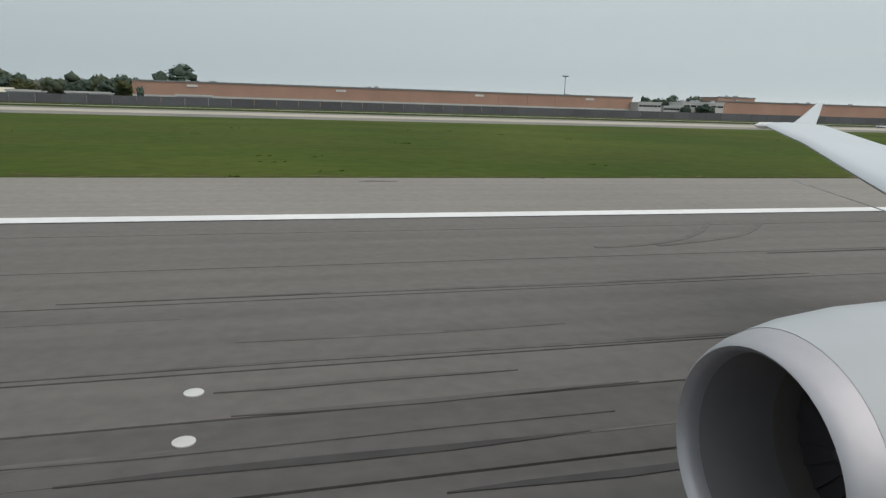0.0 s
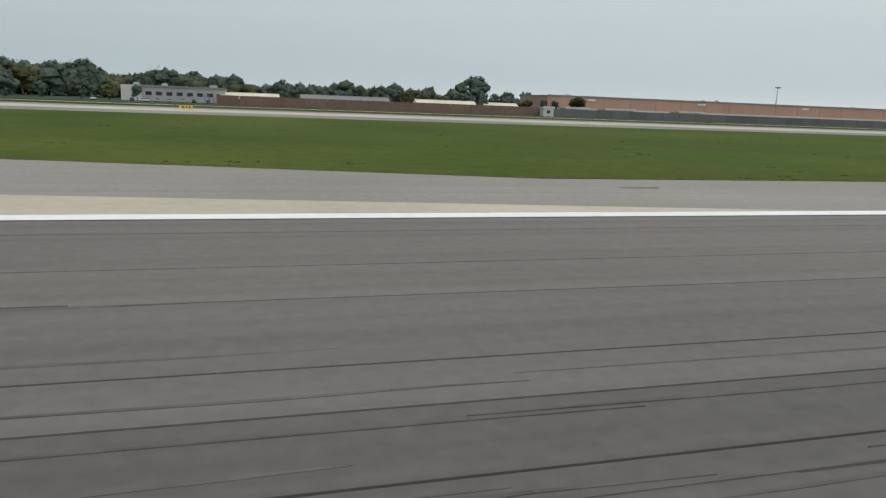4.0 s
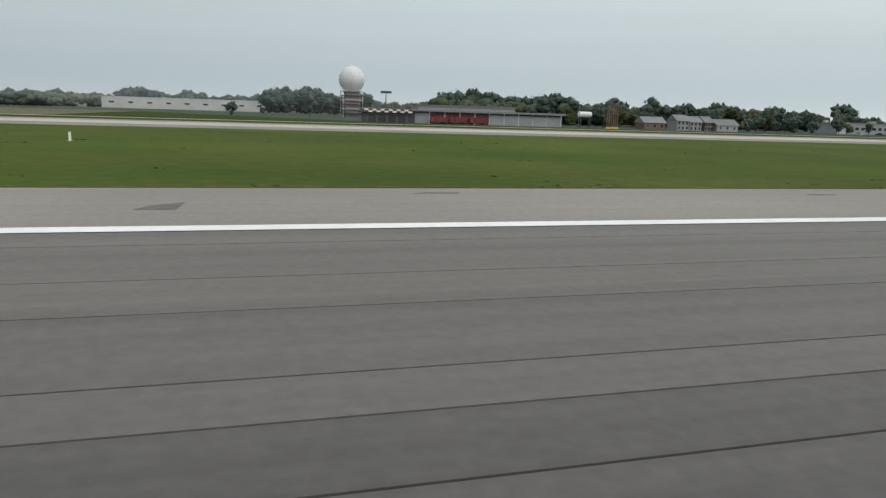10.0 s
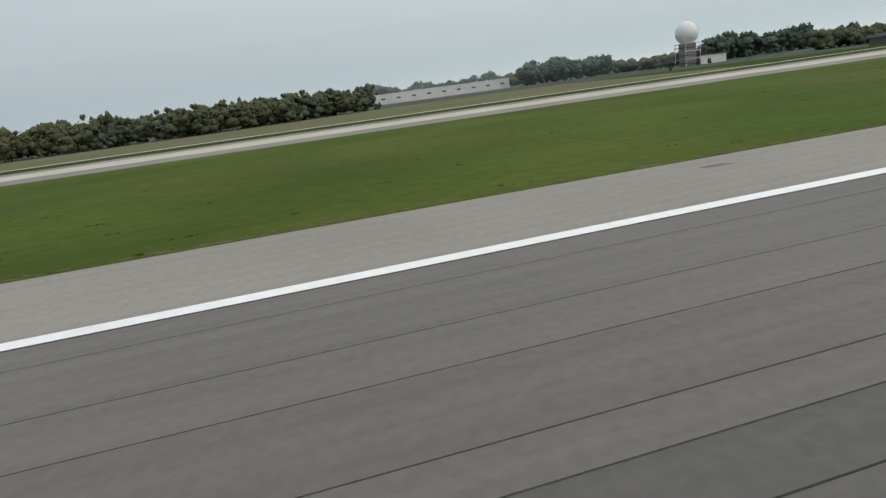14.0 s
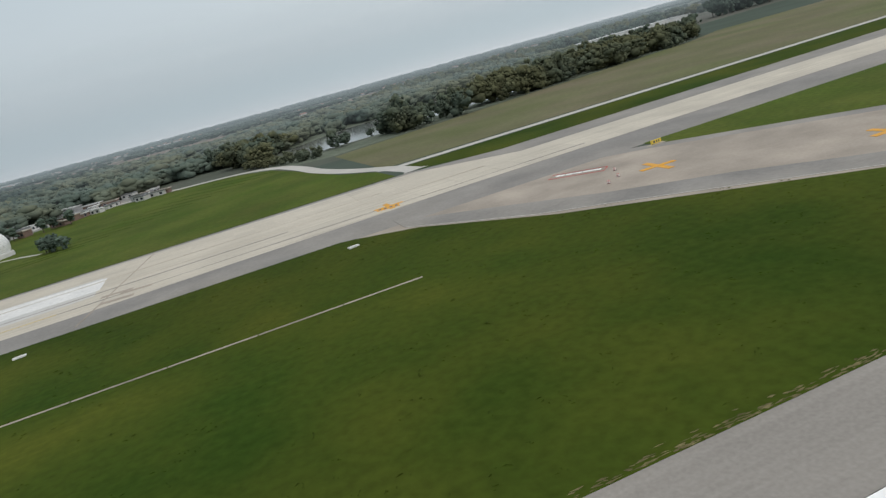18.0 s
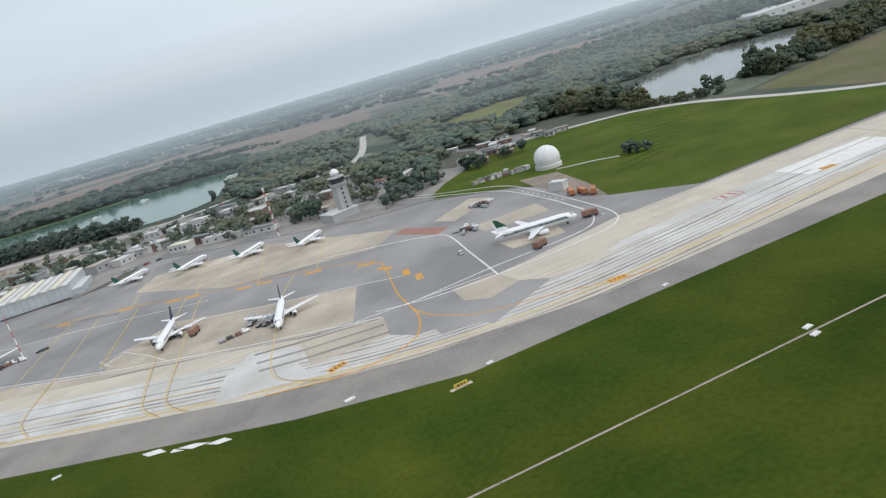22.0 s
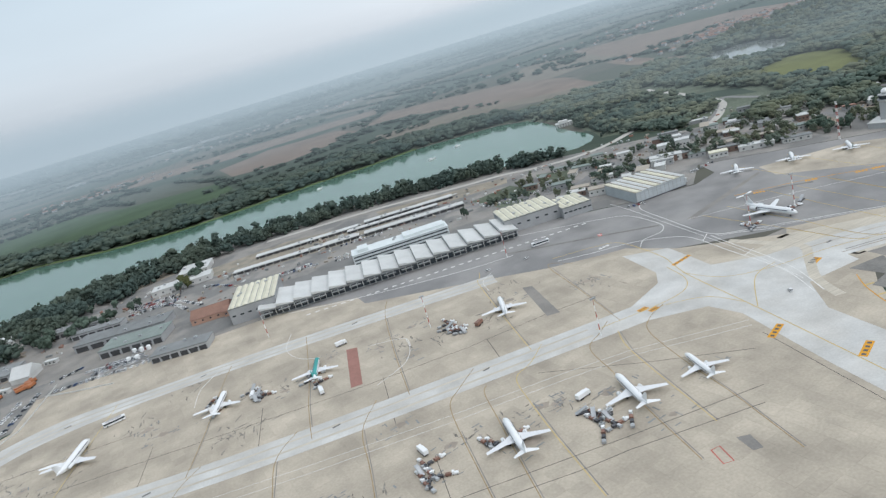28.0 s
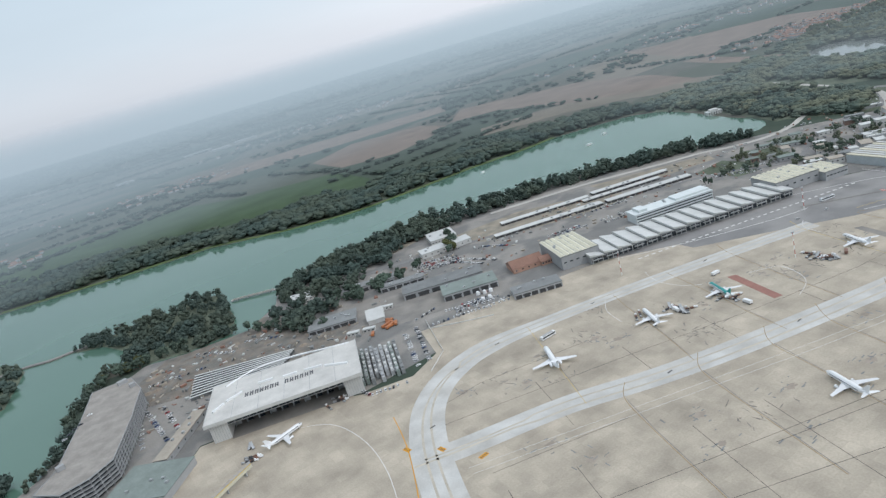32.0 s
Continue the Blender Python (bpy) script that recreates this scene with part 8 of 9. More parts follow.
cars = [car(p) for p in CAR_PAINTS]
for k, c in enumerate(cars):
    c.matrix_basis = pose((-2118 + 3.2 * k) * K, 588 * K, 0.1 * K, 0, 0, 70)
white_van = cars[0]
rng = random.Random(77)
rows = [((-2112, 571), (-2150, 578), 16, 70), ((-2112, 563), (-2150, 570), 14, 70), ((-2082, 712), (-2134, 724), 22, 80), ((-2082, 722), (-2134, 734), 22, 80), ((-2082, 732), (-2132, 744), 20, 80), ((-2082, 705), (-2134, 716), 20, 80), ((-1915, 690), (-1870, 680), 16, 75), ((-1985, 660), (-1945, 652), 14, 75), ((-1990, 668), (-1950, 660), 14, 75), ((-1770, 640), (-1735, 600), 14, 60), ((-1640, 590), (-1600, 610), 12, 30), ((-1545, 530), (-1515, 515), 10, 30), ((-1700, 540), (-1730, 560), 10, 70), ((-1410, 480), (-1425, 520), 10, 20), ((-2185, 590), (-2160, 600), 8, 60), ((-2108, 575), (-2140, 582), 12, 70), ((-2105, 566), (-2150, 575), 14, 70), ((-2060, 560), (-2110, 556), 12, 80), ((-2090, 548), (-2178, 566), 18, 75), ((-2205, 500), (-2190, 575), 18, 8), ((-2216, 498), (-2203, 570), 16, 8), ((-2228, 480), (-2262, 486), 10, 80),
        ((-2262, 486), (-2268, 505), 6, 20), ((-1930, 640), (-1880, 628), 14, 75), ((-1930, 650), (-1880, 638), 12, 75), ((-2060, 660), (-2080, 700), 12, 10), ((-2075, 665), (-2095, 712), 14, 10), ((-2030, 690), (-2050, 720), 10, 10), ((-2090, 700), (-2125, 735), 14, 30),
        ((-2420, 560), (-2440, 640), 18, 15), ((-2410, 570), (-2425, 640), 14, 15), ((-2380, 690), (-2440, 700), 14, 80), ((-2350, 700), (-2390, 740), 10, 40), ((-2300, 690), (-2340, 720), 8, 40), ((-1705, 610), (-1750, 640), 12, 60), ((-1740, 560), (-1765, 590), 10, 10), ((-1620, 575), (-1660, 560), 10, 70),
        ((-2448, 690), (-2440, 560), 14, 10), ((-2500, 600), (-2480, 640), 6, 20), ((-1448, 520), (-1500, 560), 10, 40), ((-230, 318), (-300, 318), 14, 90), ((-1690, 470), (-1704, 476), 4, 80), ((-1590, 505), (-1620, 500), 8, 60)]
NEAR_ROWS = ((-2205, 500), (-230, 318), (-1690, 470), (-2262, 486))
lots = [Shape() for _ in CAR_PAINTS]
cabins = Shape()
for (x0, y0), (x1, y1), n, deg in rows:
    for k in range(n):
        if rng.random() < 0.85:
            f = (k + 0.5) / n
            z = 18.45 if x0 == -2500 else 0.1
            cx, cy, d, q = x0 + (x1 - x0) * f + rng.gauss(0, 0.3), y0 + (y1 - y0) * f + rng.gauss(0, 0.3), deg + rng.gauss(0, 4), rng.choices(range(5), (5, 4, 3, 1, 1))[0]
            if (x0, y0) in NEAR_ROWS:
                again(cars[q], cx, cy, z, d)
            else:
                c, s = math.cos(radians(d)), math.sin(radians(d))
                lots[q].rbox(cx, cy, z + 0.25, 4.3, 1.75, 0.6, d).rbox(cx - 0.3 * c, cy - 0.3 * s, z + 1.32, 1.7, 1.3, 0.08, d)
                cabins.rbox(cx - 0.3 * c, cy - 0.3 * s, z + 0.85, 2.5, 1.5, 0.48, d)
for s, m in zip(lots + [cabins], CAR_PAINTS + [GLASS_DARK]):
    tagged(part("parked_cars" if m is not GLASS_DARK else "car_cabins", s, m), "many small cars parked in rows", "cars", kind="stuff")
again(white_van, 238, 215, 0.12, 0), again(white_van, -1453, 262, 0.16, 80), again(white_van, -1748, 262, 0.17, 60), again(white_van, -1812, 452, 0.16, 10), again(white_van, -1842, 458, 0.16, 10)
for k in range(12):
    again(white_van, -2155 + 3.0 * k, 583 - 1.0 * k, 0.1, 75)
for k in range(10):
    again(white_van, -2152 + 3.4 * k, 563 - 1.2 * k, 0.1, 75)
for x, y in ((-2117, 589), (-2111, 586), (-2105, 584), (-2120, 571), (-2113, 569)):
    tk = thing("storage_tank", "small white upright tank beside the green hall", "tank", "white tanks by the halls", (x, y, 0.05))
    part("shell", Shape().lathe_z([(0, 1.9), (3.2, 1.9), (3.8, 1.2), (4.0, 0.1)], n=14), PLANE_WHITE, tk, "", True)
    part("foot_ring", Shape().lathe_z([(-0.05, 2.1), (0.15, 2.1)], n=14), GREY_WALL, tk)
kerb_wall = thing("apron_wall", "low white wall along the apron edge", "wall", kind="structure")
for (x0, y0), (x1, y1) in (((-2183, 561), (-2158, 546)), ((-2158, 546), (-2128, 531)), ((-2178, 580), (-2190, 506)), ((-2190, 506), (-2211, 481))):
    for k in range(6):
        f, g = k / 6, (k + 0.93) / 6
        part("wall_panel", Shape().strip([(x0 + (x1 - x0) * f, y0 + (y1 - y0) * f), (x0 + (x1 - x0) * g, y0 + (y1 - y0) * g)], 0.35, 0.05, 1.2), WHITE_WALL, kerb_wall)
bridge = thing("boarding_bridge", "long beige covered boarding bridge on the apron", "boarding bridge", "", (-2380, 440, 0.15), 40)
part("tunnel", Shape().box(-24, 24, -1.6, 1.6, 3.4, 6.2), ROOF_CREAM, bridge)
part("tunnel_roof", Shape().box(-24, 24, -1.8, 1.8, 6.2, 6.5), ROOF_TAN, bridge)
for b0 in (-1.86, 1.80):
    part("edge_rail", Shape().box(-24, 24, b0, b0 + 0.06, 6.0, 6.4), YELLOW_MACHINE, bridge, "thin yellow edge rail")
for k in range(12):
    part("roof_rib", Shape().box(-23.6 + 4.2 * k, -23.2 + 4.2 * k, -1.75, 1.75, 6.5, 6.62), GREY_WALL, bridge)
for a in (-18, 0, 18):
    part("support", Shape().box(a - 0.4, a + 0.4, -1.2, 1.2, 0, 3.4), METAL_LIGHT, bridge)
for k in range(3):
    b = thing("lake_boat", "small white boat on the lake", "boat", "boats on the lake", ((-1700, -1640, -1870)[k], (1010, 1050, 1090)[k], 0.1), 20 * k)
    part("hull", Shape().add([(-5, -1.6, 0), (4, -1.6, 0), (7, 0, 0.3), (4, 1.6, 0), (-5, 1.6, 0), (-5, -1.8, 1.2), (4, -1.8, 1.3), (7.6, 0, 1.6), (4, 1.8, 1.3), (-5, 1.8, 1.2)],
                             [(0, 1, 6, 5), (1, 2, 7, 6), (2, 3, 8, 7), (3, 4, 9, 8), (4, 0, 5, 9), (5, 6, 7, 8, 9)]), PLANE_WHITE, b)
    part("cabin", Shape().box(-3, 1.5, -1.2, 1.2, 1.2, 2.6), PLANE_WHITE, b)
club = building("lake_pavilion", "white stepped pavilion on the lake shore", -1516, 912, 24, 15, 5, -20, WHITE_WALL, ROOF_WHITE, (6, 2), category="pavilion")
part("upper_deck", Shape().box(-7, 6, -5, 5, 5.4, 8.5), WHITE_WALL, club)


# ---- trees ----
ICO = [(0, 0, 1), (0.894, 0, 0.447), (0.276, 0.851, 0.447), (-0.724, 0.526, 0.447), (-0.724, -0.526, 0.447), (0.276, -0.851, 0.447),
       (0.724, 0.526, -0.447), (-0.276, 0.851, -0.447), (-0.894, 0, -0.447), (-0.276, -0.851, -0.447), (0.724, -0.526, -0.447), (0, 0, -1)]
ICO_F = [(0, 1, 2), (0, 2, 3), (0, 3, 4), (0, 4, 5), (0, 5, 1), (1, 6, 2), (2, 7, 3), (3, 8, 4), (4, 9, 5), (5, 10, 1), (6, 7, 2), (7, 8, 3), (8, 9, 4), (9, 10, 5), (10, 6, 1), (11, 7, 6), (11, 8, 7), (11, 9, 8), (11, 10, 9), (11, 6, 10)]


OCTA = [(1, 0, 0), (0, 1, 0), (-1, 0, 0), (0, -1, 0), (0, 0, 1), (0, 0, -1)]
OCTA_F = [(0, 1, 4), (1, 2, 4), (2, 3, 4), (3, 0, 4), (1, 0, 5), (2, 1, 5), (3, 2, 5), (0, 3, 5)]


def crown(seed, clumps, leaves, tall=1.0, lobes=6, small=0.085, large=0.15, spray=0.035, simple=False, fringe=0):
    """Crown of a tree one metre high: leaf clumps round some lobes, and loose leaf sprays that fray its outline."""
    r = random.Random(seed)
    v, f = [], []
    cores = [(r.gauss(0, 0.15), r.gauss(0, 0.15), r.uniform(0.30, 0.76), r.uniform(0.14, 0.23)) for _ in range(lobes)] + [(0, 0, 0.58, 0.28)]
    ball, faces = (OCTA, OCTA_F) if simple else (ICO, ICO_F)
    for k in range(clumps):
        cx, cy, cz, cr = cores[k % len(cores)]
        d = Vector((r.gauss(0, 1), r.gauss(0, 1), r.gauss(0, 0.9))).normalized() * cr * r.uniform(0.4, 1.0)
        s = r.uniform(small, large)
        o = len(v)
        v += [((cx + d.x + x * s * r.uniform(0.65, 1.35)) / tall, (cy + d.y + y * s * r.uniform(0.65, 1.35)) / tall, cz + d.z + z * s * r.uniform(0.55, 1.2)) for x, y, z in ball]
        f += [(a + o, b + o, c + o) for a, b, c in faces]
    for k in range(fringe):
        cx, cy, cz, cr = cores[k % len(cores)]
        d = Vector((r.gauss(0, 1), r.gauss(0, 1), r.gauss(0.4, 1))).normalized() * cr * r.uniform(0.85, 1.12)
        s = r.uniform(small * 0.35, small * 0.8)
        o = len(v)
        v += [((cx + d.x + x * s * r.uniform(0.5, 1.6)) / tall, (cy + d.y + y * s * r.uniform(0.5, 1.6)) / tall, cz + d.z + z * s * r.uniform(0.5, 1.5)) for x, y, z in OCTA]
        f += [(a + o, b + o, c + o) for a, b, c in OCTA_F]
    for k in range(leaves):
        cx, cy, cz, cr = cores[k % len(cores)]
        d = Vector((r.gauss(0, 1), r.gauss(0, 1), r.gauss(0, 1))).normalized()
        p = Vector((cx, cy, cz)) + d * (cr * r.uniform(0.75, 0.95) + small * 0.6)
        a, b = Vector((r.gauss(0, 1), r.gauss(0, 1), r.gauss(0, 1))).normalized() * spray, Vector((r.gauss(0, 1), r.gauss(0, 1), r.gauss(0, 1))).normalized() * spray
        o = len(v)
        v += [((p.x + q.x) / tall, (p.y + q.y) / tall, p.z + q.z) for q in (a, b, -a - b * 0.3)]
        f.append((o, o + 1, o + 2))
    return v, f


def tree_kind(seed, tall, leaf, label):
    """One tree, a metre high, to be scaled when it is copied."""
    t = thing("tree", label, "tree", "trees")
    v, f = crown(seed, 24, 240, tall, 6, 0.11, 0.18, 0.030, False, 26)
    s = Shape()
    r = random.Random(seed)
    s.tube((0, 0, 0), (0.01, 0, 0.32), 0.030 / tall, 0.020 / tall, 7).tube((0.01, 0, 0.32), (0, 0.01, 0.66), 0.020 / tall, 0.008, 6)
    for k in range(5):
        a = 1.3 * k + r.random()
        z = 0.26 + 0.07 * k
        s.tube((0, 0, z), (0.16 * math.cos(a) / tall, 0.16 * math.sin(a) / tall, z + 0.2), 0.011, 0.004, 5)
    part("trunk", s, BARK, t)
    part("crown", Shape().add(v, f), leaf, t)
    return t


def plant_tree(proto, x, y, h, deg, wide=1.0):
    t = copy_thing(proto, Matrix.Identity(4))
    t.matrix_basis = pose(x * K, y * K, 0, 0, 0, deg) @ Matrix.Diagonal((h * wide, h * wide, h, 1))
    return t


kinds = [tree_kind(3, 1.0, LEAF, "broad dark green tree with full crown"), tree_kind(4, 1.25, LEAF, "rounded dark green tree"), tree_kind(6, 2.0, LEAF, "slender dark green poplar"), tree_kind(9, 1.1, LEAF_AUTUMN, "broad tree with yellowing leaves")]
for k, t in enumerate(kinds):
    t.matrix_basis = pose((-440 - 7 * k) * K, (345 + 3 * k) * K, 0, 0, 0, 40 * k) @ Matrix.Diagonal((12, 12, 12, 1))
rng = random.Random(41)


def tree_row(pts, gap, h, jitter=2.0, pick=(4, 3, 2, 1)):
    for (x0, y0), (x1, y1) in zip(pts, pts[1:]):
        n = max(1, int(math.hypot(x1 - x0, y1 - y0) / gap))
        for k in range(n):
            f = (k + rng.random()) / n
            plant_tree(rng.choices(kinds, pick)[0], x0 + (x1 - x0) * f + rng.gauss(0, jitter), y0 + (y1 - y0) * f + rng.gauss(0, jitter), h * rng.uniform(0.75, 1.2), rng.uniform(0, 360), rng.uniform(0.95, 1.35))


# rows that stand out one by one
COPSES = ((-755, 24), (-706, 9), (-668, 22), (-630, 12), (-598, 14))
tree_row([(-2190, 690), (-2230, 735), (-2150, 720), (-2120, 740)], 11, 14, 6)
tree_row([(-48, 575), (-49, 576)], 3, 29, 1, (1, 0, 0, 0))
tree_row([(-30, 560), (-20, 566)], 6, 15, 2, (1, 2, 0, 0))
tree_row([(-120, 350), (-90, 352), (-60, 360), (-45, 380)], 11, 10, 3)
tree_row([(245, 415), (275, 412), (300, 418)], 9, 13, 2, (2, 2, 3, 0))
tree_row([(262, 388), (290, 388)], 5, 8, 1, (1, 0, 4, 0))
tree_row([(-112, 365), (-250, 372)], 12, 7.5, 5)
tree_row([(-395, 322), (-340, 326), (-280, 331)], 8, 8.5, 2.5, (3, 3, 0, 2))
tree_row([(-455, 338), (-424, 343)], 6.5, 11, 2, (2, 2, 0, 3))
tree_row([(-392, 380), (-393, 381)], 3, 20, 1, (1, 0, 0, 0))
tree_row([(-412, 376), (-365, 382), (-330, 378), (-288, 384)], 8.5, 14, 4, (3, 3, 1, 1))
tree_row([(-462, 402), (-432, 400)], 7, 16.5, 3, (3, 2, 0, 0))
tree_row([(-425, 398), (-375, 405), (-335, 398), (-275, 402), (-235, 405)], 11, 16, 5, (3, 3, 2, 1))
tree_row([(-280, 470), (-200, 482), (-110, 475), (-40, 482)], 12, 14, 5, (3, 3, 0, 1))
tree_row([(-600, 395), (-640, 420)], 14, 7, 4)
tree_row([(-622, 732), (-565, 738), (-508, 735)], 8, 27, 3, (3, 3, 0, 0))
tree_row([(-615, 750), (-515, 752)], 10, 24, 3, (3, 3, 0, 0))
tree_row([(-466, 618), (-402, 621)], 5.5, 25.5, 3, (3, 1, 0, 0))
tree_row([(-402, 604), (-345, 598)], 6.5, 23.5, 4, (3, 1, 0, 0))
tree_row([(-345, 597), (-262, 602)], 9, 20, 5, (3, 3, 1, 0))
for cx, n in COPSES:
    tree_row([(cx - n, 876), (cx + n, 880)], 8, 23, 4, (3, 2, 0, 0))
tree_row([(-1314, 320), (-1324, 330)], 2.4, 8.5, 1.2, (3, 2, 0, 0))
for x, y, h in ((-1374, 446, 11), (-1369, 438, 11.5), (-1363, 441, 9), (-1347, 440, 9.5), (-1342, 445, 8), (-1332, 441, 10), (-1415, 432, 13), (-1420, 447, 12), (-1446, 409, 10), (-1440, 415, 9), (-1413, 487, 10)):
    plant_tree(kinds[1 if h < 11 else 0], x, y, h, 37 * h, 1.25)
tree_row([(-2496, 745), (-2474, 764), (-2441, 772), (-2400, 776)], 6.5, 13, 3, (3, 3, 0, 1))
for x, y, h in ((-2201, 819, 11), (-2151, 767, 12), (-2156, 725, 12), (-2149, 729, 10), (-2253, 722, 13), (-2246, 716, 12), (-2214, 716, 12), (-2220, 722, 10), (-2288, 694, 13), (-2282, 699, 11), (-2258, 672, 11), (-2320, 735, 13), (-2302, 722, 12), (-2310, 728, 11), (-2186, 727, 10),
                (-2331, 750, 13), (-2345, 760, 12), (-2362, 769, 13), (-2372, 772, 10), (-2265, 735, 10), (-2180, 790, 9)):
    plant_tree(kinds[int(x) % 2], x, y, h, 41 * h + x, 1.2)
tree_row([(-1425, 452), (-1440, 460), (-1452, 470)], 7, 11, 4)
tree_row([(-1480, 450), (-1500, 470), (-1475, 490)], 8, 13, 4)
tree_row([(-1640, 560), (-1690, 590)], 14, 11, 4)
tree_row([(-2080, 735), (-2060, 800)], 9, 13, 3)
tree_row([(-1800, 610), (-1790, 640)], 12, 10, 2, (0, 0, 1, 0))

near_kinds = [crown(s, 9, 60, t, 6, 0.11, 0.19, 0.04, False, 54) for s, t in ((31, 1.0), (32, 1.3), (33, 0.95), (34, 1.7), (35, 1.1), (36, 1.2))]
far_kinds = [crown(s, 9, 18, t, 6, 0.17, 0.25, 0.035, False, 10) for s, t in ((11, 1.0), (12, 1.2), (13, 0.9), (14, 1.6), (15, 1.1))]
tiny_kinds = [crown(s, 8, 14, 0.75, 3, 0.20, 0.32, 0.09, True) for s in (21, 22, 23)]


def wood(name, label, places, variants, material, wide=1.0):
    """Many trees joined into one mesh: places are rows of x, y, height."""
    r = random.Random(len(places))
    vs, fs, o = [], [], 0
    arrays = [(np.array(v, float), np.array(f, int)) for v, f in variants]
    for x, y, h in places:
        v, f = arrays[r.randrange(len(arrays))]
        a, w = r.uniform(0, 6.28), wide * h * r.uniform(0.85, 1.35)
        c, s = math.cos(a), math.sin(a)
        q = np.stack([(v[:, 0] * c - v[:, 1] * s) * w + x, (v[:, 0] * s + v[:, 1] * c) * w + y, v[:, 2] * h - 0.12 * h], 1)
        vs.append(q)
        fs.append(f + o)
        o += len(v)
    v, f = np.concatenate(vs) * K, np.concatenate(fs)
    me = bpy.data.meshes.new(name)
    me.vertices.add(len(v))
    me.vertices.foreach_set("co", v.astype(np.float32).ravel())
    me.loops.add(f.size)
    me.loops.foreach_set("vertex_index", f.astype(np.int32).ravel())
    me.polygons.add(len(f))
    me.polygons.foreach_set("loop_start", np.arange(0, f.size, 3, dtype=np.int32))
    me.update(calc_edges=True)
    me.polygons.foreach_set("use_smooth", [True] * len(f))
    me.materials.append(material)
    return tagged(new(name, me), label, "woodland", kind="stuff")


def scatter(poly, n, h0, h1, seed, avoid=()):
    r = random.Random(seed)
    xs, ys = [p[0] for p in poly], [p[1] for p in poly]
    out = []
    for k in range(n * 6):
        x, y = r.uniform(min(xs), max(xs)), r.uniform(min(ys), max(ys))
        if inside((x, y), poly) and not any(inside((x, y), a) for a in avoid):
            out.append((x, y, r.uniform(h0, h1)))
            if len(out) >= n:
                break
    return out


edge_strip = [(-1236, 452), (-1214, 405), (-1186, 384), (-883, 462), (-838, 496), (-848, 545), (-930, 520), (-1060, 465), (-1180, 430)]
wide_woods = [(-870, 560), (-895, 640), (-1020, 665), (-1130, 615), (-1186, 560), (-1250, 560), (-1330, 520), (-1370, 660), (-1330, 760), (-1500, 1040), (-1480, 1160), (-1240, 1180), (-1000, 1250), (-560, 1250), (-780, 980), (-800, 790), (-850, 640)]
lake_side = [(-1380, 470), (-1440, 540), (-1500, 640), (-1540, 740), (-1500, 900), (-1400, 800), (-1330, 640)]
shore_belt = [(-1490, 1080), (-1540, 1140), (-1600, 1158), (-1677, 1178), (-1761, 1166), (-1867, 1171), (-1996, 1160), (-2104, 1162), (-2220, 1212), (-2344, 1292), (-2472, 1308), (-2720, 1370), (-2800, 1560), (-2540, 1560), (-2430, 1480), (-2340, 1410), (-2254, 1350), (-2170, 1370), (-2114, 1385), (-2042, 1300), (-1950, 1340), (-1854, 1295), (-1780, 1380), (-1683, 1340), (-1621, 1290), (-1480, 1240)]
clearing = [(-1280, 800), (-1215, 828), (-1163, 842), (-1128, 806), (-1130, 770), (-1190, 690), (-1252, 612), (-1290, 640), (-1296, 725)]
far_pond = [(-1060, 905), (-1135, 880), (-1170, 960), (-1140, 1035), (-1080, 1122), (-985, 1108), (-1000, 1010)]
for k, poly in enumerate((wide_woods, lake_side, edge_strip, shore_belt)):
    setting("woodland_floor", poly, 0.030 + 0.002 * k, UNDERGROWTH, "undergrowth beneath the trees, paled for haze", "undergrowth", -0.3)
setting("clearing", clearing, 0.05, MEADOW, "bright meadow in the woods", "meadow", -0.3)
glades = [[(-1530, 650), (-1520, 596), (-1440, 622), (-1395, 640), (-1340, 640), (-1345, 690), (-1372, 690), (-1366, 760), (-1392, 752), (-1425, 690)], [(-1400, 690), (-1330, 690), (-1310, 985), (-1345, 985)],
          [(-1215, 1090), (-1400, 1215), (-1405, 1300), (-1240, 1190)], [(-1125, 1120), (-1075, 1120), (-1060, 1250), (-1120, 1250)]]
bank_side = [(-1196, 400), (-1186, 384), (-883, 462), (-838, 496), (-848, 545), (-905, 545), (-945, 498), (-1010, 468), (-1060, 456), (-1100, 446), (-1140, 432), (-1182, 436)]
r_b = random.Random(71)
bank_trees = [(x, y, h * r_b.uniform(0.8, 1.1)) for x, y, h in scatter(bank_side, 230, 13, 24, 1) if x > -1140]
bank_trees += [(-1228 + 0.62 * k + r_b.gauss(0, 2), 462 - 0.95 * k + r_b.gauss(0, 3), r_b.uniform(4, 8)) for k in range(0, 66, 2)]
bank_trees += [(-1172, 434, 13), (-1168, 428, 10), (-1150, 426, 8), (-1186, 432, 6), (-1192, 440, 6), (-1140, 430, 9), (-1128, 434, 7), (-1200, 470, 6), (-1204, 492, 7), (-1200, 455, 5), (-1208, 510, 9)]
wood("woodland_edge", "row of tall trees between the stubble field and the pond", bank_trees, near_kinds, LEAF_EDGE, 1.05)
road_wood = [(-1250, 575), (-1228, 470), (-1214, 450), (-1202, 530), (-1186, 560), (-1205, 640), (-1250, 600)]
wood("woodland_edge", "dense turning wood beside the perimeter road", scatter(road_wood, 75, 11, 20, 72, [pond, clearing, dome_yard]), near_kinds, LEAF_EDGE, 1.2)
wood("woodland", "mixed woodland behind the airfield", scatter([(-480, 405), (-240, 410), (-245, 450), (-300, 470), (-480, 460), (-520, 420)], 230, 12, 17, 2), far_kinds, LEAF_EDGE)
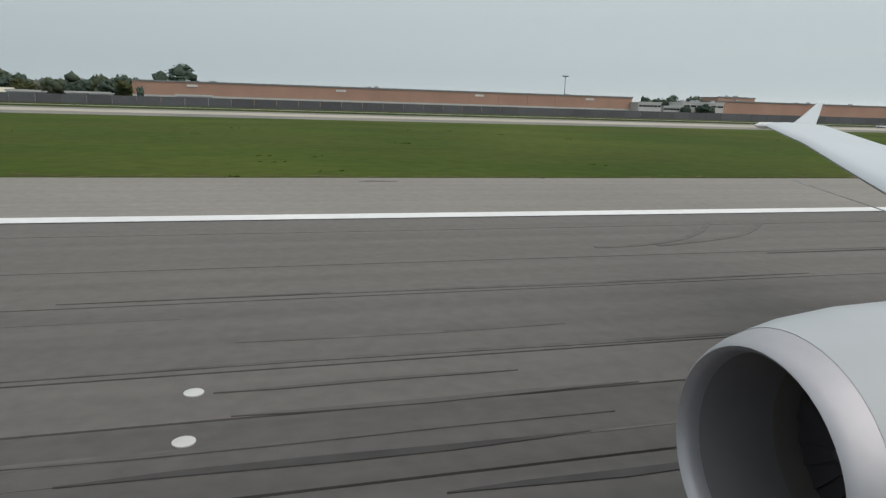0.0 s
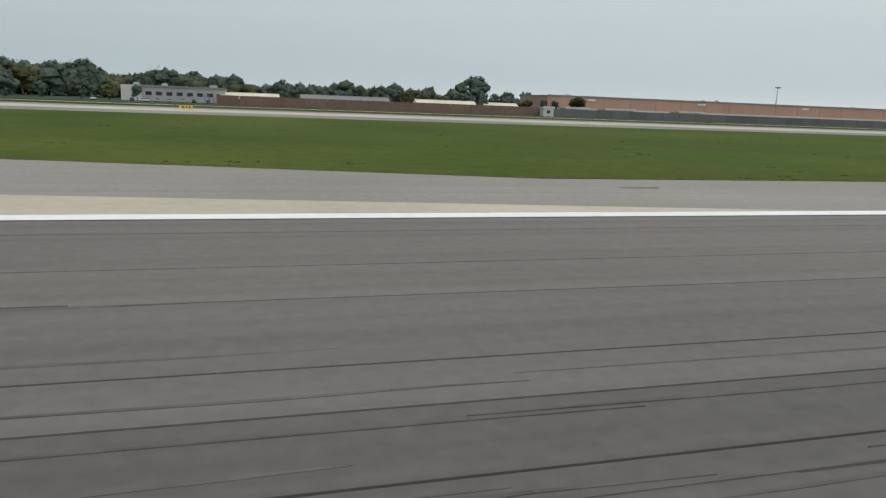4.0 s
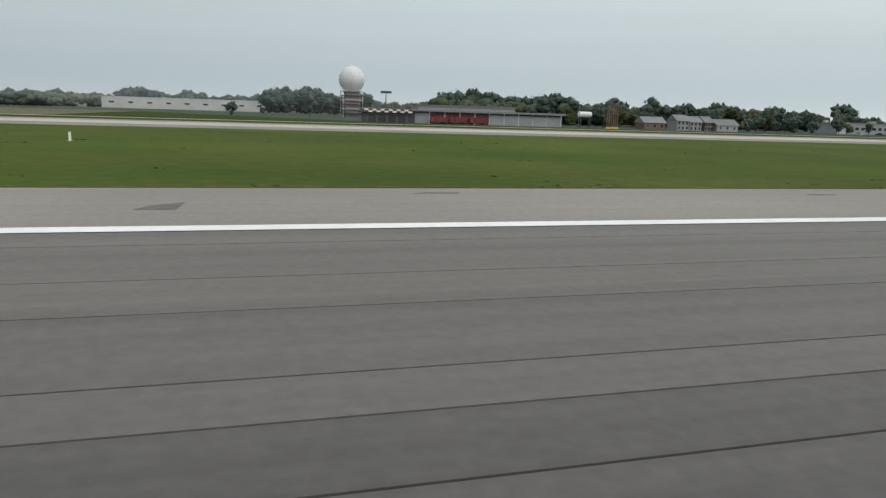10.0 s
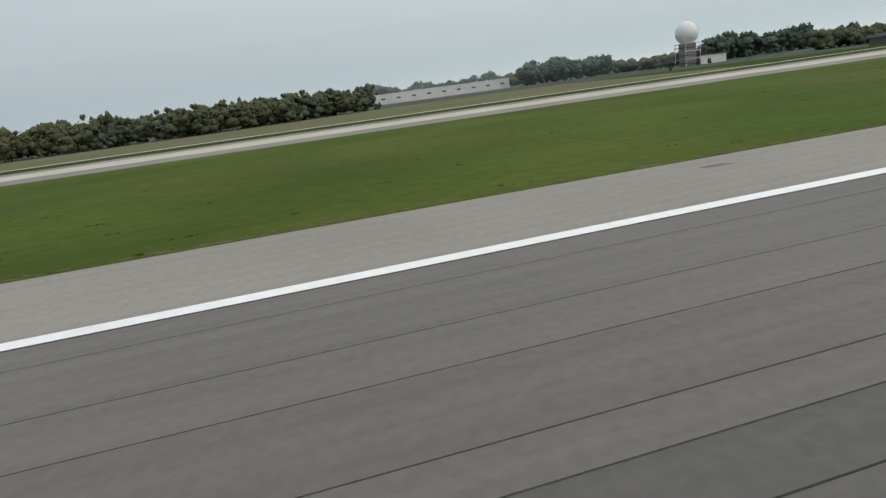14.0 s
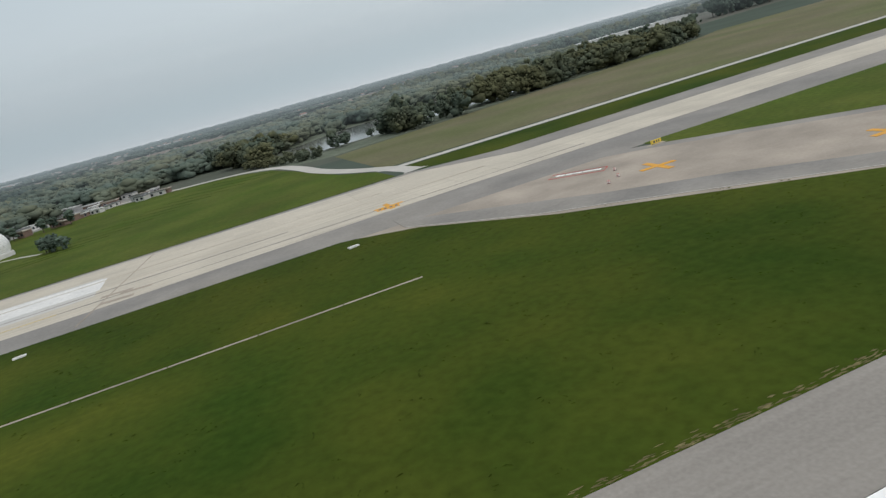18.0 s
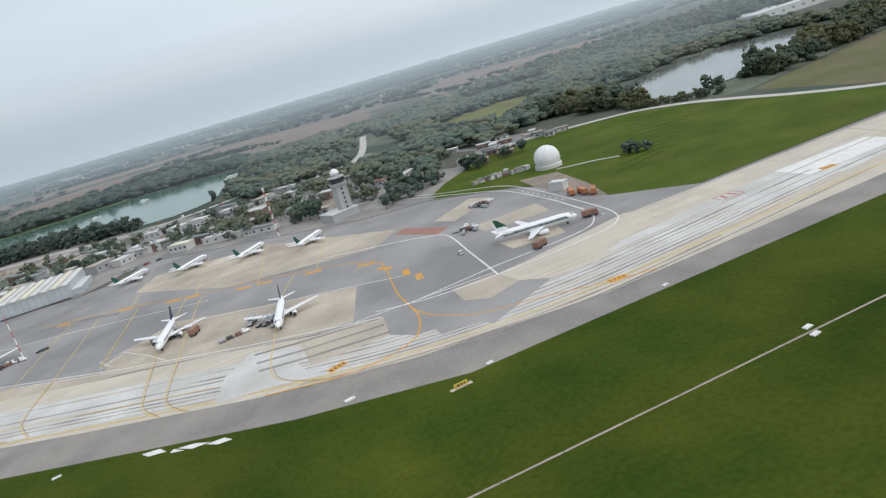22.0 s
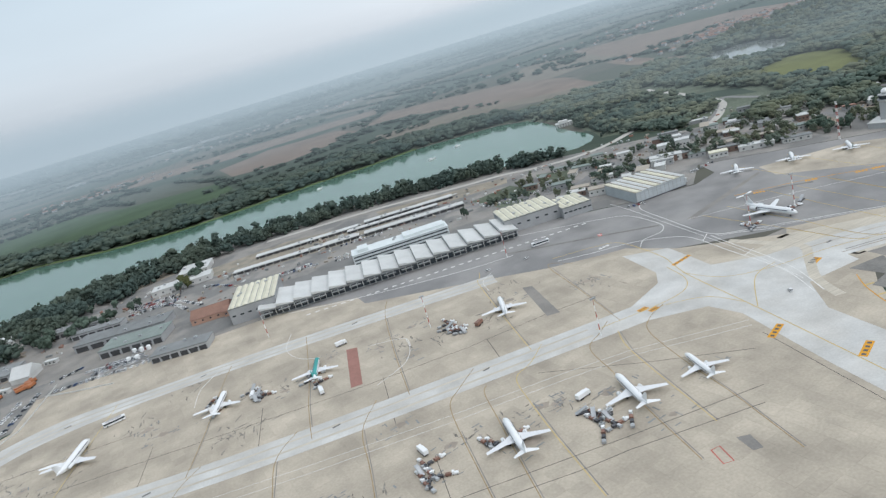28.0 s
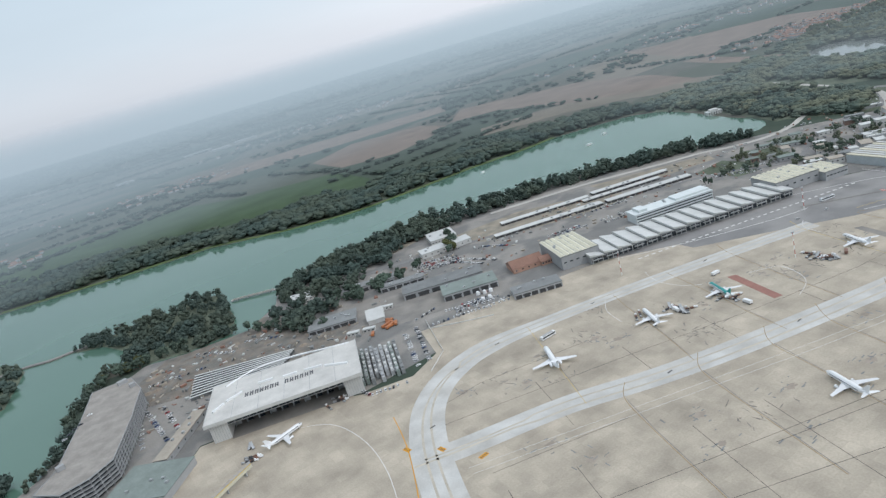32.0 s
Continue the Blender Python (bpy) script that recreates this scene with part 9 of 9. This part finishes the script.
wood("woodland", "low trees on the skyline behind the halls", scatter([(-500, 655), (-400, 630), (-240, 520), (-60, 490), (-60, 900), (-500, 900)], 330, 12, 20, 3) + scatter([(-60, 490), (600, 480), (700, 900), (-60, 900)], 260, 9, 15, 8) + scatter([(-1000, 1000), (-400, 1000), (-300, 1400), (-900, 1300)], 420, 16, 25, 9), far_kinds, LEAF_EDGE)
wood("woodland", "wide woods round the pond and the far ponds", scatter(wide_woods, 2300, 10, 17, 4, [pond, far_pond, clearing, dome_yard] + glades), far_kinds, LEAF_HAZED, 1.6)
lake_head = [(-1505, 1085), (-1470, 1090), (-1435, 930), (-1415, 800), (-1470, 760), (-1530, 738), (-1552, 752), (-1535, 800), (-1524, 850), (-1500, 960)]
setting("woodland_floor", lake_head, 0.042, UNDERGROWTH, "undergrowth at the head of the lake, paled for haze", "undergrowth", -0.3)
wood("woodland", "dark trees round the head of the lake", scatter(lake_head, 150, 8, 17, 27, [lake, [(-1535, 935), (-1495, 935), (-1495, 890), (-1535, 890)]]), far_kinds, LEAF_BELT, 1.25)
wood("woodland", "trees between the service roads and the lake", scatter(lake_side, 330, 9, 16, 5, [dome_yard] + glades), far_kinds, LEAF_HAZED, 1.4)
wood("woodland", "belt of trees on the far shore of the lake", scatter(shore_belt, 1350, 14, 21, 6, [lake]), far_kinds, LEAF_BELT, 1.5)
isle = [(-2594, 925), (-2594, 808), (-2650, 770), (-2760, 900), (-2660, 1030)]
setting("isle_ground", isle, 0.135, UNDERGROWTH, "overgrown island in the lake", "undergrowth", -0.3)
wood("woodland", "trees covering the lake island", scatter(isle, 90, 9, 16, 7), far_kinds, LEAF_BELT)
spit = [(-2534, 920), (-2529, 945), (-2461, 937), (-2418, 940), (-2394, 972), (-2350, 941), (-2340, 818), (-2348, 762), (-2400, 758), (-2449, 772), (-2466, 790), (-2470, 850), (-2500, 905)]
bank = [(-2296, 762), (-2284, 800), (-2272, 848), (-2236, 887), (-2206, 857), (-2215, 770), (-2236, 715), (-2261, 700), (-2276, 676), (-2297, 679), (-2311, 722)]
lakeside = [(-2240, 853), (-2209, 905), (-2128, 895), (-2078, 905), (-2034, 884), (-1964, 868), (-1850, 846), (-1720, 790), (-1625, 735), (-1625, 722), (-1720, 772), (-1850, 828), (-1975, 845), (-2046, 850), (-2096, 840), (-2123, 825), (-2145, 800), (-2194, 820), (-2236, 800)]
setting("spit_ground", spit, 0.135, UNDERGROWTH, "overgrown spit of land in the lake", "undergrowth", -0.3)
wood("woodland", "dense trees covering the spit", scatter(spit, 190, 9, 19, 17), near_kinds, LEAF_BELT)
wood("woodland", "tall trees between the yards and the inlet", scatter(bank, 90, 11, 20, 18), near_kinds, LEAF_BELT)
wood("woodland", "close row of trees along the lake", scatter(lakeside, 330, 10, 20, 19), near_kinds, LEAF_BELT)
works = [(-1392, 425), (-1430, 405), (-1470, 450), (-1530, 475), (-1600, 535), (-1720, 560), (-1770, 640), (-1690, 690), (-1600, 650), (-1480, 600), (-1400, 510)]
hangar_plot = [(-1705, 465), (-1610, 455), (-1615, 540), (-1705, 545)]
wood("woodland", "scattered trees among the works yards", scatter(works, 190, 6, 13, 23, [hangar_plot, apron]), near_kinds, LEAF_HAZED)
shore_rows = []
r_r = random.Random(42)
for pts, gap, h, jitter in (([(-2284, 822), (-2219, 858), (-2136, 890), (-2050, 908), (-1930, 875), (-1845, 846), (-1723, 790), (-1618, 728)], 7.2, 20, 2.5),
                            ([(-2272, 852), (-2250, 850), (-2200, 800), (-2215, 720)], 9, 18, 5),
                            ([(-2478, 800), (-2499, 740), (-2509, 690), (-2503, 640), (-2516, 598), (-2532, 575)], 8, 14, 2.5),
                            ([(-2545, 605), (-2590, 500)], 9, 15, 6)):
    for (x0, y0), (x1, y1) in zip(pts, pts[1:]):
        n = max(1, int(math.hypot(x1 - x0, y1 - y0) / gap))
        shore_rows += [(x0 + (x1 - x0) * (k + 0.5) / n + r_r.gauss(0, jitter), y0 + (y1 - y0) * (k + 0.5) / n + r_r.gauss(0, jitter), h * r_r.uniform(0.7, 1.2)) for k in range(n)]
wood("woodland", "row of dark trees along the near shore of the lake", shore_rows, near_kinds, LEAF_BELT)
hedges = []
open_meadow = [(-2120, 1380), (-2420, 1460), (-2800, 1600), (-2400, 1900), (-2240, 1740), (-2030, 1620)]
r_h = random.Random(50)
for k in range(190):
    x, y = r_h.uniform(-5200, 1800), r_h.uniform(1350, 5200)
    a, n = r_h.choice([0.35, 0.35 + 1.57, 0.35, 0.2]) + r_h.gauss(0, 0.1), r_h.uniform(150, 700)
    for q in range(int(n / 17)):
        d = (q + r_h.random()) * 17 - n / 2
        hedges.append((x + d * math.cos(a), y + d * math.sin(a) + r_h.gauss(0, 5), r_h.uniform(6, 12)))
for k in range(64):
    x, y = r_h.uniform(-4800, 1500), r_h.uniform(1450, 5500)
    hedges += [(x + r_h.gauss(0, 120), y + r_h.gauss(0, 50), r_h.uniform(8, 14)) for _ in range(45)]
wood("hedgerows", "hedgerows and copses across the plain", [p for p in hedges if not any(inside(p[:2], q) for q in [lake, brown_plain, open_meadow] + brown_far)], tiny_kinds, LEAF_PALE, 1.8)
far_woods = [(r_h.uniform(-8500, 6500), r_h.uniform(4600, 9000), r_h.uniform(14, 26)) for _ in range(2300)]
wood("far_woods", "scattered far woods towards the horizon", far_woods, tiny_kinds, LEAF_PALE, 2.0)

# ---- far villages ----
r_v = random.Random(61)
walls, roofs = Shape(), Shape()
for cx, cy, sx, sy, n in ((-700, 1400, 240, 90, 120), (-830, 1340, 160, 60, 50), (-2450, 2450, 300, 120, 60), (-2900, 1900, 200, 130, 50), (-3300, 2600, 500, 200, 60), (-1700, 3200, 600, 200, 60), (-500, 2200, 500, 160, 60), (300, 900, 300, 120, 40), (-3600, 3600, 500, 300, 60)):
    for k in range(n):
        x, y, w, d, h, a = cx + r_v.gauss(0, sx * 0.5), cy + r_v.gauss(0, sy * 0.5), r_v.uniform(8, 18), r_v.uniform(7, 11), r_v.uniform(4, 8), r_v.choice([0.3, 1.87])
        if inside((x, y), lake):
            continue
        walls.rbox(x, y, 0, w, d, h, math.degrees(a))
        c, s = math.cos(a), math.sin(a)
        q = lambda u, v, z: (x + c * u - s * v, y + s * u + c * v, z)  # noqa: E731
        roofs.add([q(-w / 2, -d / 2, h), q(w / 2, -d / 2, h), q(w / 2, d / 2, h), q(-w / 2, d / 2, h), q(-w / 2, 0, h + 2.4), q(w / 2, 0, h + 2.4)], [(0, 1, 5, 4), (2, 3, 4, 5), (0, 4, 3), (1, 2, 5)])
for x, y, w, d in ((-2263, 3767, 150, 40), (-2017, 3691, 110, 40), (-2150, 3600, 90, 50), (-3170, 4563, 150, 40), (-2600, 3300, 80, 40)):
    walls.rbox(x, y, 0, w, d, 9, 10)
tagged(part("village_walls", walls, GREY_WALL), "pale walls of far villages and sheds", "village", kind="stuff")
tagged(part("village_roofs", roofs, ROOF_RED), "reddish roofs of the far villages", "village", kind="stuff")


# ---- distance: added glowing see-through sheets stand for haze over woods and plain ----
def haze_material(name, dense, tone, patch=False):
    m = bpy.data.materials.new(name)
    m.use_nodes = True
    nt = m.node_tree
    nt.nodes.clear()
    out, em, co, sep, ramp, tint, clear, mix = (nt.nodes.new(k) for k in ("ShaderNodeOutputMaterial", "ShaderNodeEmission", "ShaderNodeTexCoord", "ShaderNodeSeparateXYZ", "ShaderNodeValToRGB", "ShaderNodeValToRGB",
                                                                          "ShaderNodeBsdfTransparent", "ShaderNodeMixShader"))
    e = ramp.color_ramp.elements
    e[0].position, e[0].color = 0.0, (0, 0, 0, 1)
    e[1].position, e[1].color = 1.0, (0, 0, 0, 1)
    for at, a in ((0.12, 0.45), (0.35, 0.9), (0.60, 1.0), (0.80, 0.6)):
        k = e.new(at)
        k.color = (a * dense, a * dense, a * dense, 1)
    # the sheet's own glow rises from low x to high x
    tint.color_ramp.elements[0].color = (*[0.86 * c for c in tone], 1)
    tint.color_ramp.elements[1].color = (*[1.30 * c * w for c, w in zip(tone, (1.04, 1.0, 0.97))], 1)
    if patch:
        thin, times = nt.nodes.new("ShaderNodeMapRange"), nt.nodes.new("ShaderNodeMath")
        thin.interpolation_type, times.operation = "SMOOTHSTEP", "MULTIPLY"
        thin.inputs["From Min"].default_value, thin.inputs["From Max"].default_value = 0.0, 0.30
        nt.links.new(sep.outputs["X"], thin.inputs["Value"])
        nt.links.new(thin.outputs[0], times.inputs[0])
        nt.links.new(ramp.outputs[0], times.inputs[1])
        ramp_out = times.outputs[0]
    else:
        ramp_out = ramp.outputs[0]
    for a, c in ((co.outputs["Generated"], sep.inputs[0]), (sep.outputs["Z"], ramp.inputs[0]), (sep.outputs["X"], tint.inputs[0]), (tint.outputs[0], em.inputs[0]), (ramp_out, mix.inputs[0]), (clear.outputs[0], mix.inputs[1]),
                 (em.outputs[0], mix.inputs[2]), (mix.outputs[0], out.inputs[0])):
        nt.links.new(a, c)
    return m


def ring(radius, n=96):
    return [(-1100 + radius * math.cos(2 * math.pi * k / n), radius * math.sin(2 * math.pi * k / n)) for k in range(n + 1)]


# added sheets that glow without a source; two stand close among the woods
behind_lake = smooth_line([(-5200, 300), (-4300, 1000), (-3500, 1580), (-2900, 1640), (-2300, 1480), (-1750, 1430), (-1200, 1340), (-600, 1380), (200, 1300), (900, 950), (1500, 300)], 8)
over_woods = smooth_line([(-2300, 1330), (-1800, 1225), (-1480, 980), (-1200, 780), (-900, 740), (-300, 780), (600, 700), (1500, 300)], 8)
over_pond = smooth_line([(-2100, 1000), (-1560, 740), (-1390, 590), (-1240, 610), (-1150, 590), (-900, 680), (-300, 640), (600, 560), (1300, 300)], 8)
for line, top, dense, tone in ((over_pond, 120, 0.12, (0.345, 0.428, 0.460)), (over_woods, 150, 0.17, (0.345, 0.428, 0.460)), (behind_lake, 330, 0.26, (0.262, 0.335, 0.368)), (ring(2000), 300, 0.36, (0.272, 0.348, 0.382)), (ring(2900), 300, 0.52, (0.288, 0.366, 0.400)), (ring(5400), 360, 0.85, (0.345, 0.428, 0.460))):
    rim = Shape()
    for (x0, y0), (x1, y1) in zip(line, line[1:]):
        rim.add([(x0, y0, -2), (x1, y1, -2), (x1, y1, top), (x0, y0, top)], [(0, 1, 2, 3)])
    haze = tagged(part("backdrop", rim, haze_material("haze_glow", dense, tone, top < 250)), "see-through glowing blue sheet standing in for haze", "backdrop", kind="structure")
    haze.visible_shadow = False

# ---- the wing and engine beside the window, where the take-off run begins ----
CX, CZ = 4.05, 4.77
wing = thing("aircraft_wing", "pale grey swept airliner wing with upturned winglet", "wing", "", (CX, 0, CZ))
st = []
for yy, lead, chord, zz in ((2.2, 6.6, 6.2, -2.05), (4.6, 7.9, 5.0, -1.85), (6.4, 8.9, 4.1, -1.62), (10.5, 10.95, 2.9, -1.08), (13.4, 12.40, 2.1, -0.68), (15.1, 12.70, 1.85, -0.34)):
    st.append(((lead, yy, zz), (lead + chord, yy, zz + 0.04)))
part("wing_skin", Shape().plate(st, (0.62, 0.50, 0.42, 0.30, 0.22, 0.15)), WING_PAINT, wing, "", True)
part("rear_flap", Shape().plate([((10.2, 4.7, -1.72), (13.6, 4.7, -1.80)), ((13.3, 10.5, -0.98), (14.6, 10.5, -1.02))], (0.12, 0.10)), WING_GREY, wing, "grey flap panel", True)
part("slat_seam", Shape().strip([(8.55, 4.6), (11.4, 10.5), (13.55, 15.0)], 0.03, -1.70, -1.69), WING_GREY, wing)
part("winglet", Shape().plate([((13.5, 15.12, -0.33), (14.3, 15.12, -0.31)), ((14.15, 15.40, -0.04), (14.65, 15.40, -0.02)), ((14.75, 15.62, 0.29), (14.93, 15.62, 0.31))], (0.12, 0.08, 0.04)), WING_PAINT, wing, "upturned winglet", True)
part("tip_light", Shape().lathe_x([(-0.25, 0.02), (-0.1, 0.08), (0.3, 0.09), (0.5, 0.03)], (12.70, 15.16, -0.34), 10), PLANE_WHITE, wing, "clear wing-tip lamp", True)
for yy, xx in ((7.2, 12.6), (10.6, 13.6)):
    part("flap_fairing", Shape().lathe_x([(-1.6, 0.02), (-1.0, 0.18), (0.4, 0.22), (1.8, 0.03)], (xx, yy, -1.55 + 0.1 * (yy - 7)), 10), WING_PAINT, wing, "", True)

engine = thing("aircraft_engine", "pale grey turbofan with polished metal inlet lip", "engine", "", (CX + 3.73, 4.10, CZ - 2.78))
R = 1.0
part("inlet_lip", Shape().rings([[(x, r * math.cos(a), r * math.sin(a)) for a in (2 * math.pi * k / 48 for k in range(48))] for x, r in
                                 ((0.28, 1.095), (0.18, 1.068), (0.08, 1.025), (0.02, 0.990), (0.0, 0.965), (0.03, 0.935), (0.10, 0.912), (0.20, 0.900))], False), LIP_METAL, engine, "polished metal inlet lip", True)
part("inlet_duct", Shape().rings([[(x, r * math.cos(a), r * math.sin(a)) for a in (2 * math.pi * k / 48 for k in range(48))] for x, r in ((0.20, 0.900), (0.55, 0.890), (1.02, 0.900))], False), DUCT, engine, "dark grey inlet duct", True)
part("duct_ring", Shape().rings([[(x, r * math.cos(a), r * math.sin(a)) for a in (2 * math.pi * k / 48 for k in range(48))] for x, r in ((1.02, 0.900), (1.33, 0.900))], False), DUCT_RING, engine, "lighter acoustic ring", True)
part("fan_case", Shape().lathe_x([(1.32, 0.900), (1.36, 0.02)], n=48), FAN_DARK, engine, "dark fan disc")
for k in range(24):
    a = 2 * math.pi * k / 24
    u, w = Vector((0, math.cos(a), math.sin(a))), Vector((0, -math.sin(a), math.cos(a)))
    p = [u * 0.26 + w * -0.05 + Vector((1.285, 0, 0)), u * 0.86 + w * -0.11 + Vector((1.27, 0, 0)), u * 0.86 + w * 0.11 + Vector((1.315, 0, 0)), u * 0.26 + w * 0.05 + Vector((1.315, 0, 0))]
    part("fan_blade", Shape().add([q.to_tuple() for q in p] + [(q + Vector((0.02, 0, 0))).to_tuple() for q in p], [(0, 1, 2, 3), (7, 6, 5, 4), (0, 4, 5, 1), (1, 5, 6, 2), (2, 6, 7, 3), (3, 7, 4, 0)]), FAN_DARK, engine)
part("spinner", Shape().lathe_x([(0.86, 0.02), (0.98, 0.12), (1.20, 0.26), (1.34, 0.28)], n=24), FAN_DARK, engine, "dark spinner", True)
part("spinner_mark", Shape().strip([(0.90, 0.0), (0.97, 0.05), (1.05, 0.02)], 0.05, 0.14, 0.15), WHITE_PAINT, engine, "white mark on the spinner")
part("cowl", Shape().rings([[(x, r * math.cos(a), r * math.sin(a)) for a in (2 * math.pi * k / 48 for k in range(48))] for x, r in ((0.28, 1.098), (0.62, 1.178), (1.10, 1.235), (1.80, 1.260), (2.60, 1.235), (3.40, 1.120), (4.00, 0.960), (4.02, 0.90))], False), NACELLE, engine, "smooth pale cowl", True)
part("exhaust_cone", Shape().lathe_x([(3.9, 0.85), (4.6, 0.55), (5.2, 0.28), (5.3, 0.05)], n=24), METAL_DARK, engine, "", True)
part("cowl_seam", Shape().rings([[(x, 1.2615 * math.cos(a), 1.2615 * math.sin(a)) for a in (2 * math.pi * k / 48 for k in range(48))] for x in (1.79, 1.81)], False), WING_GREY, engine)
part("strake", Shape().add([(1.3, -0.95, 0.82), (2.3, -1.00, 0.84), (2.3, -1.25, 1.02), (1.7, -1.12, 0.93), (1.3, -0.93, 0.83), (2.3, -0.98, 0.86), (2.3, -1.23, 1.04), (1.7, -1.10, 0.95)], [(0, 1, 2, 3), (4, 7, 6, 5), (0, 3, 7, 4), (2, 1, 5, 6), (3, 2, 6, 7)]), NACELLE, engine, "small fin on the cowl")
part("pylon", Shape().add([(1.7, -0.16, 1.16), (1.7, 0.16, 1.16), (4.6, -0.24, 0.85), (4.6, 0.24, 0.85), (2.4, -0.12, 1.52), (2.4, 0.12, 1.52), (4.6, -0.22, 1.34), (4.6, 0.22, 1.34)],
                          [(0, 2, 6, 4), (1, 5, 7, 3), (0, 4, 5, 1), (4, 6, 7, 5), (2, 3, 7, 6)]), WING_PAINT, engine, "pylon fairing", True)
part("vent", Shape().rbox(1.62, -0.30, 1.20, 0.22, 0.10, 0.035, 15), METAL_DARK, engine, "small dark vent")
